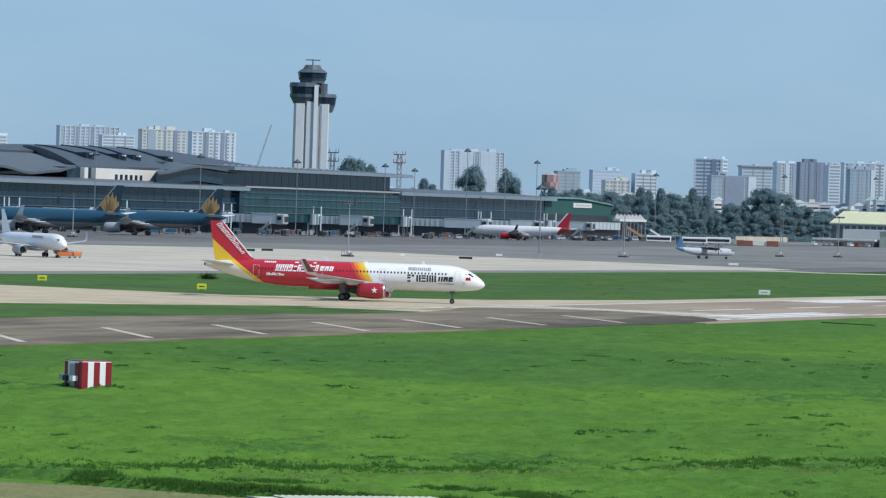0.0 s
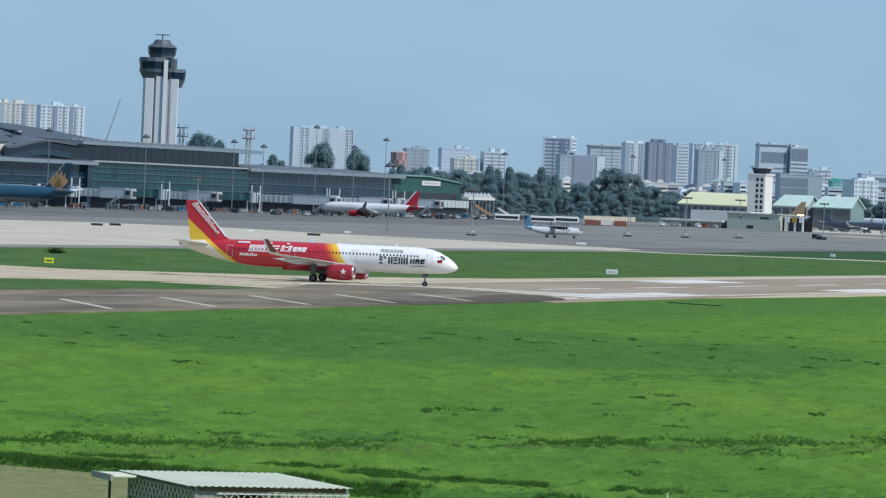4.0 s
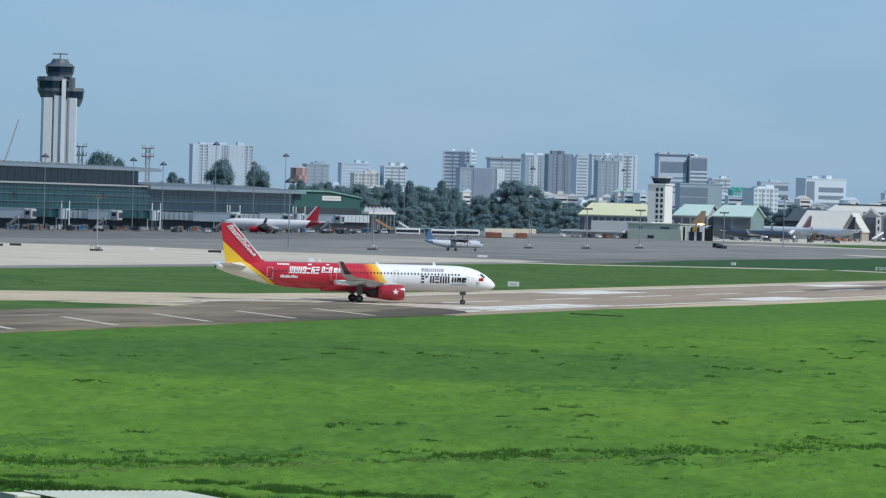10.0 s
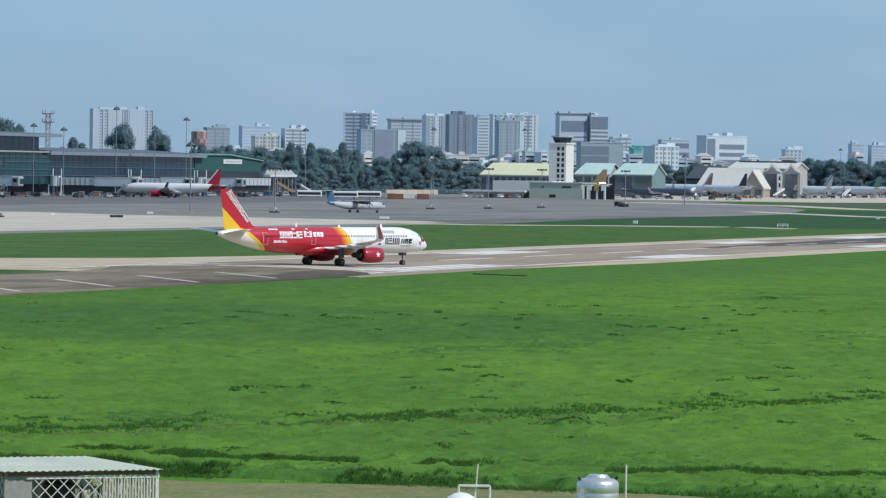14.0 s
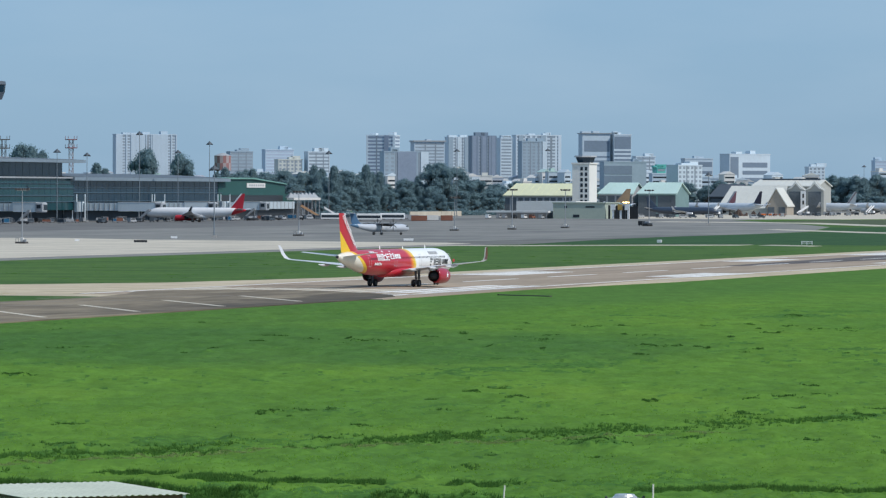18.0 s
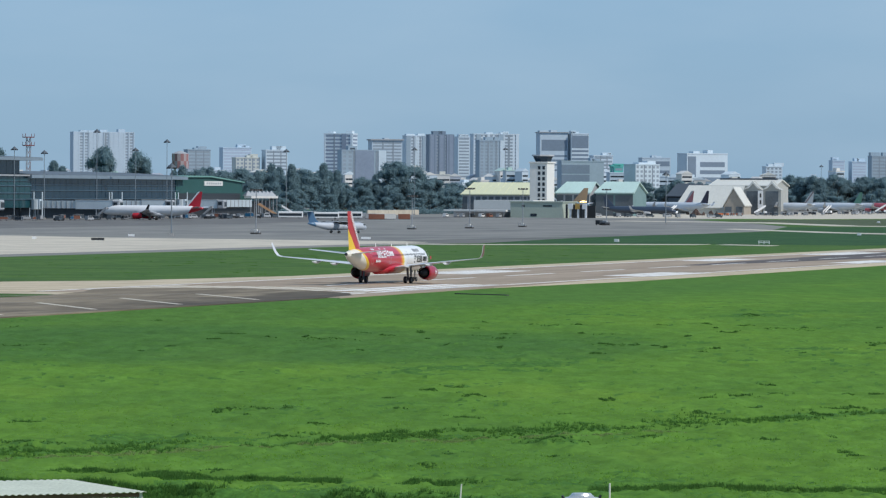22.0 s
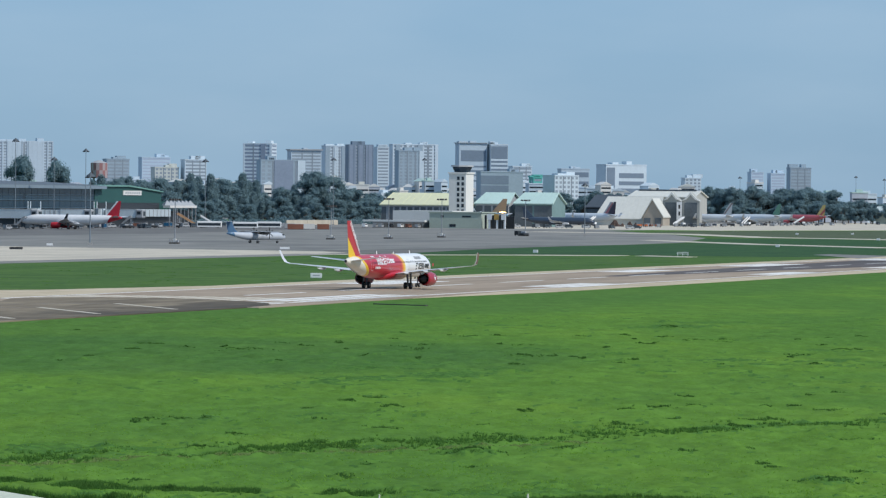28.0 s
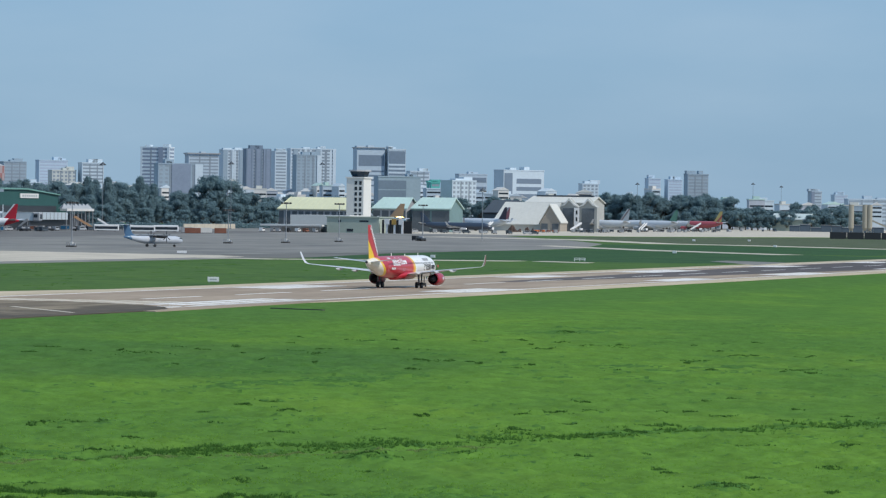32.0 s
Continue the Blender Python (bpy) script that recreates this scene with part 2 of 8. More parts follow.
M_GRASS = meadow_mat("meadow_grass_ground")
M_FARGRASS = blend_mat("mown_grass", [(0.057, 0.121, 0.028), (0.043, 0.097, 0.027), (0.080, 0.146, 0.034)], [0.02, 0.07], 0.9, fine=(0.8, 1.2), fine_scale=0.5, spec=0.08)
M_STAND = blend_mat("shaded_stand_concrete", [(0.128, 0.124, 0.116), (0.098, 0.096, 0.092), (0.165, 0.158, 0.146)], [0.015, 0.05], 0.8, stretch=(1, 0.35, 1), fine=(0.9, 1.1), fine_scale=0.3)
M_CITY = blend_mat("town_ground", [(0.20, 0.20, 0.20), (0.13, 0.135, 0.13), (0.27, 0.265, 0.255)], [0.01, 0.04], 0.9, fine=(0.85, 1.15), fine_scale=0.2)
M_OLIVE = blend_mat("worn_olive_grass", [(0.070, 0.095, 0.050), (0.055, 0.088, 0.045), (0.105, 0.120, 0.075)], [0.02, 0.07], 0.9, fine=(0.8, 1.2), fine_scale=0.5, spec=0.08)
M_DARKGRASS = blend_mat("rough_dark_grass", [(0.029, 0.080, 0.030), (0.024, 0.066, 0.028), (0.044, 0.096, 0.033)], [0.02, 0.07], 0.9, fine=(0.8, 1.2), fine_scale=0.5, spec=0.1)
M_DRY = blend_mat("dry_mown_grass", [(0.165, 0.178, 0.062), (0.115, 0.155, 0.046), (0.215, 0.208, 0.086)], [0.15, 0.6], 0.95, fine=(0.7, 1.3), fine_scale=3)
M_LUSHSHADE = blend_mat("lush_and_shaded_grass", [(0.058, 0.142, 0.028), (0.046, 0.120, 0.028), (0.074, 0.168, 0.029)], [0.3, 0.9], 0.95, fine=(0.78, 1.22), fine_scale=1.6, grain=0.2, spec=0.04)
M_BEIGE = blend_mat("pale_concrete", [(0.46, 0.38, 0.262), (0.38, 0.312, 0.215), (0.53, 0.445, 0.315)], [0.02, 0.11], 0.85, fine=(0.92, 1.08), fine_scale=0.8)
M_RUNWAY = blend_mat("runway_concrete", [(0.305, 0.238, 0.172), (0.225, 0.174, 0.130), (0.370, 0.292, 0.215)], [0.03, 0.12], 0.85, stretch=(1, 0.12, 1), fine=(0.9, 1.1), fine_scale=0.9)
M_ASPHALT = blend_mat("worn_asphalt", [(0.172, 0.137, 0.092), (0.104, 0.084, 0.058), (0.250, 0.203, 0.138), (0.078, 0.064, 0.046)], [0.05, 0.14, 0.03], 0.85, stretch=(1, 0.22, 1), positions=(0.44, 0.60), last=(0.50, 0.62), fine=(0.85, 1.15), fine_scale=0.8)
M_RUBBER = blend_mat("rubber_marked_pavement", [(0.07, 0.06, 0.058), (0.11, 0.095, 0.088)], [0.05], 0.8, stretch=(1, 0.08, 1), fine=(0.9, 1.1), fine_scale=0.8)
M_APRON = blend_mat("apron_concrete", [(0.182, 0.178, 0.163), (0.140, 0.138, 0.130), (0.230, 0.222, 0.200)], [0.012, 0.04], 0.8, stretch=(1, 0.35, 1), fine=(0.93, 1.07), fine_scale=0.3)
M_PALEAPRON = blend_mat("pale_apron_concrete", [(0.470, 0.422, 0.342), (0.395, 0.358, 0.294), (0.545, 0.492, 0.400)], [0.015, 0.05], 0.85, fine=(0.95, 1.05), fine_scale=0.4)
M_SHOULDER = blend_mat("dark_grey_shoulder", [(0.13, 0.128, 0.118), (0.10, 0.10, 0.09), (0.16, 0.155, 0.14)], [0.012, 0.04], 0.85, stretch=(1, 0.35, 1), fine=(0.93, 1.07), fine_scale=0.3)
M_WORN = mat("faded_beige_marking", (0.55, 0.495, 0.40), 0.8, 0, 0.25, 2)
M_MARK = mat("worn_white_marking", (0.72, 0.7, 0.66), 0.7, 0, 0.2, 1.5)
M_WHITE = mat("white_paint", (0.78, 0.78, 0.77), 0.35, 0, 0.03, 1)
M_RED = mat("red_paint", (0.45, 0.016, 0.027), 0.32, 0, 0.05, 1)
M_MULL = mat("dark_grey_mullion", (0.011, 0.030, 0.048), 0.4, 0, 0.06, 1)
M_LBAND = mat("blue_grey_metal_band", (0.066, 0.116, 0.150), 0.5, 0.1, 0.08, 0.2)
M_GREY = mat("grey_paint", (0.34, 0.35, 0.36), 0.45, 0, 0.06, 1)
M_STRUT = mat("dark_grey_steel", (0.13, 0.13, 0.135), 0.5, 0.3, 0.12, 3)
M_DARK = mat("dark_rubber", (0.02, 0.02, 0.022), 0.75, 0, 0.2, 4)
M_METAL = mat("bare_metal", (0.55, 0.55, 0.56), 0.3, 0.9, 0.08, 3)
M_GALV = mat("galvanised_steel", (0.36, 0.37, 0.38), 0.5, 0.5, 0.12, 2)
M_CONC = mat("concrete", (0.36, 0.35, 0.33), 0.85, 0, 0.15, 0.5, 0.2)
M_ROOF = mat("grey_metal_roof", (0.066, 0.082, 0.100), 0.55, 0.0, 0.12, 0.12)
M_GLASS = glass_mat("dark_facade_glass", (0.011, 0.032, 0.054))
M_TEALGLASS = glass_mat("teal_facade_glass", (0.010, 0.052, 0.062))
M_DARKWALL = mat("dark_blue_grey_wall", (0.035, 0.052, 0.066), 0.7, 0, 0.2, 0.3)
M_GSE = mat("dark_equipment_paint", (0.055, 0.072, 0.088), 0.6, 0, 0.25, 0.6)
M_MASTPOLE = mat("weathered_mast_steel", (0.20, 0.235, 0.26), 0.6, 0, 0.12, 0.5)
M_MASTHEAD = mat("dark_lamp_housing", (0.075, 0.092, 0.11), 0.6, 0, 0.12, 0.5)
M_WINDOW = glass_mat("window_glass", (0.03, 0.04, 0.05), 0.15)
M_PLAST = mat("white_plaster", (0.62, 0.61, 0.58), 0.85, 0, 0.08, 0.3)
M_GPLAST = mat("grey_plaster", (0.33, 0.35, 0.37), 0.85, 0, 0.1, 0.2)
M_BLUE = mat("blue_paint", (0.012, 0.085, 0.17), 0.3, 0, 0.05, 0.5)
M_GOLD = mat("gold_paint", (0.55, 0.33, 0.09), 0.4, 0.2, 0.05, 1)
M_TEAL = mat("teal_wall", (0.11, 0.42, 0.37), 0.7, 0, 0.08, 0.5)
M_GREENROOF = mat("green_metal_cladding", (0.022, 0.080, 0.072), 0.6, 0.0, 0.12, 0.2)
M_ORANGE = mat("orange_paint", (0.65, 0.16, 0.03), 0.5, 0, 0.1, 1)
M_BLACK = mat("black_plastic", (0.025, 0.027, 0.03), 0.45, 0, 0.1, 2)
M_BARK = mat("bark", (0.10, 0.075, 0.055), 0.9, 0, 0.25, 3, 0.4)
# Far leaves made paler and bluer: distance haze is put into the colour.
M_HAZEDLEAF = leaf_mat("broadleaf", (0.185, 0.278, 0.305), (0.202, 0.298, 0.320), 0.45)
M_BLADE = leaf_mat("grass_blades", (0.190, 0.360, 0.045), (0.240, 0.430, 0.060), 0.5)
M_DARKBLADE = leaf_mat("dense_dark_blades", (0.062, 0.150, 0.038), (0.090, 0.192, 0.043), 0.45)
M_STRAW = leaf_mat("cut_straw", (0.20, 0.22, 0.09), (0.34, 0.33, 0.16), 0.3)
M_DRYBLADE = leaf_mat("dry_blades", (0.22, 0.31, 0.10), (0.31, 0.38, 0.15), 0.4)
M_TALLBLADE = leaf_mat("tall_grass_blades", (0.084, 0.192, 0.043), (0.120, 0.246, 0.050), 0.55)


# ---- mesh helpers ----
def mesh_of(name, bm, material, smooth=False):
    me = bpy.data.meshes.new(name)
    bm.to_mesh(me)
    bm.free()
    for m in (material if isinstance(material, (list, tuple)) else [material]):
        me.materials.append(m)
    if smooth:
        me.polygons.foreach_set("use_smooth", [True] * len(me.polygons))
    return me


def part(name, bm, material, parent, label="", smooth=False):
    ob = new(name, mesh_of(name, bm, material, smooth))
    ob.parent = parent
    if label:
        tagged(ob, label)
    return ob


def share(name, me, parent, m=None, label=""):
    """One more object on a mesh that already exists."""
    ob = new(name, me)
    ob.parent = parent
    if m is not None:
        ob.matrix_basis = m
    if label:
        tagged(ob, label)
    return ob


def thing(name, m, label, category, group="", kind=""):
    ob = new(name)
    ob.matrix_basis = m
    ob.empty_display_size = 0.5
    return tagged(ob, label, category, group, kind)


def box(bm, x0, y0, z0, x1, y1, z1, m=None, bevel=0.0):
    r = bmesh.ops.create_cube(bm, size=1)
    t = Matrix.Translation(((x0 + x1) / 2, (y0 + y1) / 2, (z0 + z1) / 2)) @ Matrix.Diagonal((abs(x1 - x0), abs(y1 - y0), abs(z1 - z0), 1))
    bmesh.ops.transform(bm, matrix=(m @ t) if m is not None else t, verts=r["verts"])
    if bevel:
        e = list({e for v in r["verts"] for e in v.link_edges})
        bmesh.ops.bevel(bm, geom=e, offset=bevel, segments=1, affect="EDGES")


def rod(bm, a, b, r0, r1=None, seg=8, caps=True):
    a, b = Vector(a), Vector(b)
    d = b - a
    r = bmesh.ops.create_cone(bm, cap_ends=caps, segments=seg, radius1=r0, radius2=r0 if r1 is None else r1, depth=d.length)
    m = Matrix.Translation((a + b) / 2) @ d.to_track_quat("Z", "Y").to_matrix().to_4x4()
    bmesh.ops.transform(bm, matrix=m, verts=r["verts"])


def loft(bm, rings, cap=True, closed=True):
    """Skin a row of rings, each a list of points."""
    vs = [[bm.verts.new(p) for p in ring] for ring in rings]
    k = len(vs[0])
    for a, b in zip(vs, vs[1:]):
        for i in range(k if closed else k - 1):
            j = (i + 1) % k
            bm.faces.new((a[i], a[j], b[j], b[i]))
    if cap:
        bm.faces.new(list(reversed(vs[0])))
        bm.faces.new(vs[-1])
    bmesh.ops.recalc_face_normals(bm, faces=bm.faces[:])


def slab(name, pts, z0, z1, material, label, category="pavement"):
    """A flat paved area with a rim, from its outline."""
    bm = bmesh.new()
    vs = [bm.verts.new((x, y, z1)) for x, y in pts]
    f = bm.faces.new(vs)
    r = bmesh.ops.extrude_face_region(bm, geom=[f])
    bmesh.ops.translate(bm, vec=(0, 0, z0 - z1), verts=[v for v in r["geom"] if isinstance(v, bmesh.types.BMVert)])
    bmesh.ops.recalc_face_normals(bm, faces=bm.faces[:])
    return tagged(new(name, mesh_of(name, bm, material)), label, category, kind="structure")


def box_part(name, dims, material, parent, label="", bevel=0.0):
    bm = bmesh.new()
    box(bm, *dims, bevel=bevel)
    return part(name, bm, material, parent, label)


# ---- ground and pavements ----
bm = bmesh.new()
bmesh.ops.create_grid(bm, x_segments=40, y_segments=40, size=9000)
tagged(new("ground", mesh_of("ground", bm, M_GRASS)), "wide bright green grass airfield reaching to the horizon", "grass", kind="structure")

Z1, Z2, Z3, Z4 = 0.03, 0.07, 0.10, 0.13
slab("far_grass", [(-262, 640), (-262, 1400), (-280, 2000), (-300, 4800), (-420, 4800), (-525, 2870), (-560, 2740), (-590, 2600), (-640, 2500), (-560, 2300), (-480, 2051), (-431, 1806), (-425, 1690), (-405, 1500), (-405, 600), (-500, 300), (-330, 300), (-300, 600)], -0.2, Z1, M_FARGRASS, "strip of mown grass between runway and apron", "grass")
slab("rough_grass", [(-262, 1560), (-270, 1400), (-300, 1352), (-336, 1356), (-372, 1338), (-398, 1313), (-419, 1490), (-424, 1590), (-424, 1690), (-424, 1806), (-394, 1760), (-335, 1692), (-300, 1670), (-276, 1640), (-270, 2000), (-262, 2000)], -0.2, Z1 + 0.02, M_DARKGRASS, "darker rough grass between taxiway and runway", "grass")
slab("rough_grass", [(-300, 1700), (-335, 1708), (-400, 1780), (-440, 1860), (-475, 2030), (-431, 2070), (-349, 1990), (-300, 1985)], -0.2, Z1 + 0.02, M_DARKGRASS, "darker rough grass beyond the cross taxiway", "grass")
# stands coloured darker to put in the shadow around the jet bridges
slab("aircraft_stands", [(-690, 1280), (-684, 1600), (-692, 1930), (-735, 2230), (-756, 2420), (-770, 2545), (-990, 2545), (-990, 1280)], -0.3, Z2 + 0.012, M_STAND, "concrete of the aircraft stands with shade put into its colour", "apron")
slab("city_ground", [(-5000, 1200), (-1300, 2900), (-1000, 3860), (-300, 3920), (1500, 4100), (1500, 8800), (-5000, 8800)], -0.3, Z1, M_CITY, "built-up grey ground of the town behind the airfield", "ground")
slab("worn_grass", [(-276, 2040), (-349, 2050), (-431, 2130), (-500, 2190), (-545, 2330), (-600, 2420), (-600, 2560), (-530, 2780), (-520, 2870), (-420, 4800), (-300, 4800), (-280, 2100)], -0.2, Z1 + 0.02, M_OLIVE, "thin worn olive grass beside the far apron", "grass")
slab("asphalt_shoulder", [(-398, 1312), (-414, 1296), (-454, 1417), (-440, 1570), (-428, 1690), (-424, 1690), (-424, 1590), (-419, 1490)], -0.3, Z1 + 0.03, M_SHOULDER, "dark worn asphalt shoulder of the apron taxiway")
slab("drain_strip", [(-416, 1276), (-394, 1272), (-363, 1312), (-338, 1330), (-338, 1348), (-363, 1330), (-394, 1290), (-416, 1294)], -0.3, Z3, M_PALEAPRON, "narrow pale concrete drain strip across the grass")
slab("drain_strip", [(-333, 1334), (-314, 1318), (-314, 1332), (-333, 1350)], -0.3, Z3, M_PALEAPRON, "short pale concrete drain strip in the grass")
slab("wedge_grass", [(-250, 300), (-250, 650), (-262, 668), (-279, 668), (-300, 590), (-306, 575), (-420, 480), (-420, 300)], -0.2, Z1 - 0.01, M_FARGRASS, "wedge of mown grass between taxiway and runway end", "grass")
slab("runway_shoulder", [(-218, 640), (-217, 700), (-211, 790), (-211, 4800), (-275, 4800), (-275, 640)], -0.3, Z2, M_BEIGE, "pale concrete runway shoulders")
slab("runway", [(-214, 640), (-216, 740), (-219, 800), (-219, 4800), (-267, 4800), (-267, 655)], -0.3, Z3, M_RUNWAY, "long worn brownish concrete runway", "runway")
slab("runway_end", [(-216, 100), (-216, 640), (-217.5, 656), (-222, 668), (-229, 678), (-238, 687), (-247, 692), (-256, 691), (-262, 684), (-264, 672), (-259, 656), (-254, 628), (-256, 600), (-262, 540), (-262, 100)], -0.3, Z4, M_ASPHALT, "worn dark asphalt area before the runway threshold", "pavement")
slab("taxiway", [(-262, 660), (-268, 672), (-300, 590), (-306, 575), (-420, 480), (-460, 560), (-357, 703), (-313, 697), (-285, 740), (-274, 800), (-262, 820)], -0.3, Z2 + 0.01, M_BEIGE, "pale beige concrete taxiway joining the runway", "taxiway")
slab("runway_rubber", [(-243, 960), (-233, 1120), (-224, 1300), (-222, 1500), (-222, 2900), (-263, 2900), (-263, 1500), (-260, 1300), (-254, 1120), (-247, 960)], -0.25, Z3 + 0.012, M_RUBBER, "dark rubber-marked middle of the runway", "runway")
slab("link_taxiway", [(-270, 1345), (-300, 1425), (-300, 1450), (-275, 1420)], -0.3, Z3 + 0.004, M_APRON, "short grey taxiway link", "taxiway")
slab("cross_taxiway", [(-330, 1672), (-400, 1760), (-470, 1890), (-470, 1915), (-395, 1785), (-322, 1690)], -0.3, Z3, M_PALEAPRON, "narrow pale taxiway across the grass", "taxiway")
slab("cross_taxiway", [(-285, 1990), (-349, 2006), (-431, 2088), (-473, 2108), (-552, 2278), (-640, 2320), (-640, 2370), (-548, 2322), (-466, 2142), (-428, 2122), (-349, 2038), (-285, 2020)], -0.3, Z3, M_PALEAPRON, "pale taxiway across the far grass", "taxiway")
slab("far_apron", [(-720, 2590), (-660, 2600), (-608, 2626), (-582, 2729), (-547, 2865), (-440, 3400), (-330, 4800), (-800, 4800), (-800, 2640)], -0.3, Z3, M_PALEAPRON, "pale concrete far apron", "apron")
slab("parallel_taxiway", [(-404, 300), (-404, 1300), (-414, 1300), (-454, 1417), (-431, 1570), (-470, 1570), (-470, 300)], -0.3, Z2, M_APRON, "grey concrete taxiway beside the apron", "taxiway")
slab("pale_apron", [(-418, 300), (-418, 1330), (-430, 1345), (-535, 1370), (-575, 1400), (-612, 1375), (-632, 1290), (-632, 300)], -0.3, Z3, M_PALEAPRON, "pale sunlit concrete apron edge")
slab("apron", [(-440, 1350), (-535, 1330), (-535, 300), (-1000, 300), (-1000, 4800), (-640, 4800), (-640, 2500), (-560, 2300), (-480, 2051), (-431, 1806), (-424, 1690), (-428, 1580)], -0.3, Z2 + 0.005, M_APRON, "wide grey concrete apron in front of the terminal", "apron")


def paint(name, rects, label, material=None):
    """Painted marks, a few millimetres of paint on the pavement, one thing in loose pieces."""
    bm = bmesh.new()
    for (cx, cy, w, l, a, z) in rects:
        box(bm, -w / 2, -l / 2, -0.004, w / 2, l / 2, 0.02, Matrix.Translation((cx, cy, z)) @ Matrix.Rotation(radians(a), 4, "Z"))
    return tagged(new(name, mesh_of(name, bm, material or M_MARK)), label, "marking", kind="structure")


# chevrons before the threshold
M_FAINT = mat("almost_gone_marking", (0.20, 0.175, 0.15), 0.8, 0, 0.25, 2)
for i in range(13):
    y = 270.0 + i * 30.5
    for cx, a, m in ((-229.5, 34, M_WORN), (-249.5, -34, M_FAINT)):
        bits = []
        for f0, f1 in ((0.0, 0.40), (0.43, 0.57), (0.60, 1.0)):
            o = ((f0 + f1) / 2 - 0.5) * 34.0
            bits.append((cx - o * math.sin(radians(a)), y + o * math.cos(radians(a)), 0.95, (f1 - f0) * 34.0, a, Z4))
        paint("chevron_arm", bits, "faded broken chevron stroke painted on dark asphalt", m)
paint("threshold_marks", [(-221.5 - i * 3.7, 712, 2.4, 60, 0, Z3) for i in range(3)] + [(-243, 672, 46, 2.4, 0, Z3)], "white threshold stripes across the runway end")
paint("worn_threshold_marks", [(-221.5 - i * 3.7, 693, 2.4, 26, 0, Z3) for i in range(3, 12)], "worn beige-white threshold stripes crossing the runway end", M_WORN)
paint("aiming_marks", [(-223.5, 1035, 9, 44, 0, Z3), (-259, 1040, 8, 40, 0, Z3)], "large white aiming point blocks on the runway")
paint("touchdown_marks", [(x + d, y, 2.7, l, 0, Z3 + 0.014) for y, l in ((852, 42), (1168, 56), (1320, 40), (1470, 40)) for x, s in ((-223.5, 1), (-258.6, -1)) for d in (-3.4, 0, 3.4)], "white touchdown zone stripes on the runway")
paint("centre_line", [(-243, 735 + i * 50, 0.9, 30, 0, Z3) for i in range(30)], "dashed white runway centre line")
paint("edge_line", [(-220.4, 2300, 0.9, 3290, 0, Z3), (-265.6, 2300, 0.9, 3290, 0, Z3)], "solid white runway edge lines")


# ---- aircraft ----
def zones_mat(name, base, zones, rough=0.3):
    """Paint in zones: each zone is (a, b, c, colour), where a*x + b*z > c takes the colour."""
    m = bpy.data.materials.new(name)
    m.use_nodes = True
    n, l = m.node_tree.nodes, m.node_tree.links
    b = n["Principled BSDF"]
    b.inputs["Roughness"].default_value = rough
    b.inputs["Coat Weight"].default_value, b.inputs["Coat Roughness"].default_value = 0.3, 0.2
    tc, sp = n.new("ShaderNodeTexCoord"), n.new("ShaderNodeSeparateXYZ")
    l.new(tc.outputs["Object"], sp.inputs[0])
    out = None
    for za, zb, zc, col in zones:
        p, q, g, mx = n.new("ShaderNodeMath"), n.new("ShaderNodeMath"), n.new("ShaderNodeMath"), n.new("ShaderNodeMixRGB")
        p.operation, q.operation, g.operation = "MULTIPLY", "MULTIPLY_ADD", "GREATER_THAN"
        p.inputs[1].default_value, q.inputs[1].default_value, g.inputs[1].default_value = za, zb, zc
        l.new(sp.outputs["X"], p.inputs[0])
        l.new(sp.outputs["Z"], q.inputs[0])
        l.new(p.outputs[0], q.inputs[2])
        l.new(q.outputs[0], g.inputs[0])
        l.new(g.outputs[0], mx.inputs["Fac"])
        if out is None:
            mx.inputs["Color1"].default_value = (*base, 1)
        else:
            l.new(out, mx.inputs["Color1"])
        mx.inputs["Color2"].default_value = (*col, 1)
        out = mx.outputs["Color"]
    dirt = n.new("ShaderNodeTexNoise")
    dirt.inputs["Scale"].default_value, dirt.inputs["Detail"].default_value = 0.7, 6
    l.new(tc.outputs["Object"], dirt.inputs["Vector"])
    mr = n.new("ShaderNodeMapRange")
    mr.inputs["To Min"].default_value, mr.inputs["To Max"].default_value = 0.9, 1.06
    l.new(dirt.outputs["Fac"], mr.inputs["Value"])
    mul = n.new("ShaderNodeMixRGB")
    mul.blend_type = "MULTIPLY"
    mul.inputs["Fac"].default_value = 1
    if out is None:
        mul.inputs["Color1"].default_value = (*base, 1)
    else:
        l.new(out, mul.inputs["Color1"])
    l.new(mr.outputs["Result"], mul.inputs["Color2"])
    l.new(mul.outputs["Color"], b.inputs["Base Color"])
    return m


def ring(x, zc, ry, rz, seg=28):
    return [(x, ry * math.sin(2 * math.pi * i / seg), zc + rz * math.cos(2 * math.pi * i / seg)) for i in range(seg)]


def foil(bm, stations, vertical=False, n=7):
    """A wing or fin lofted through stations: (span, lead x, trail x, height, thickness)."""
    rings = []
    for (s, xl, xt, z, th) in stations:
        c = xl - xt
        up, lo = [], []
        for i in range(n):
            f = i / (n - 1)
            prof = math.sqrt(f) * (1 - f) * 1.9 + 0.02
            up.append((xl - c * f, th * c * prof))
            lo.append((xl - c * f, -th * c * prof * 0.75))
        loop = up + list(reversed(lo))
        rings.append([(px, pz, z) if vertical else (px, s, z + pz) for px, pz in loop])
    loft(bm, rings)


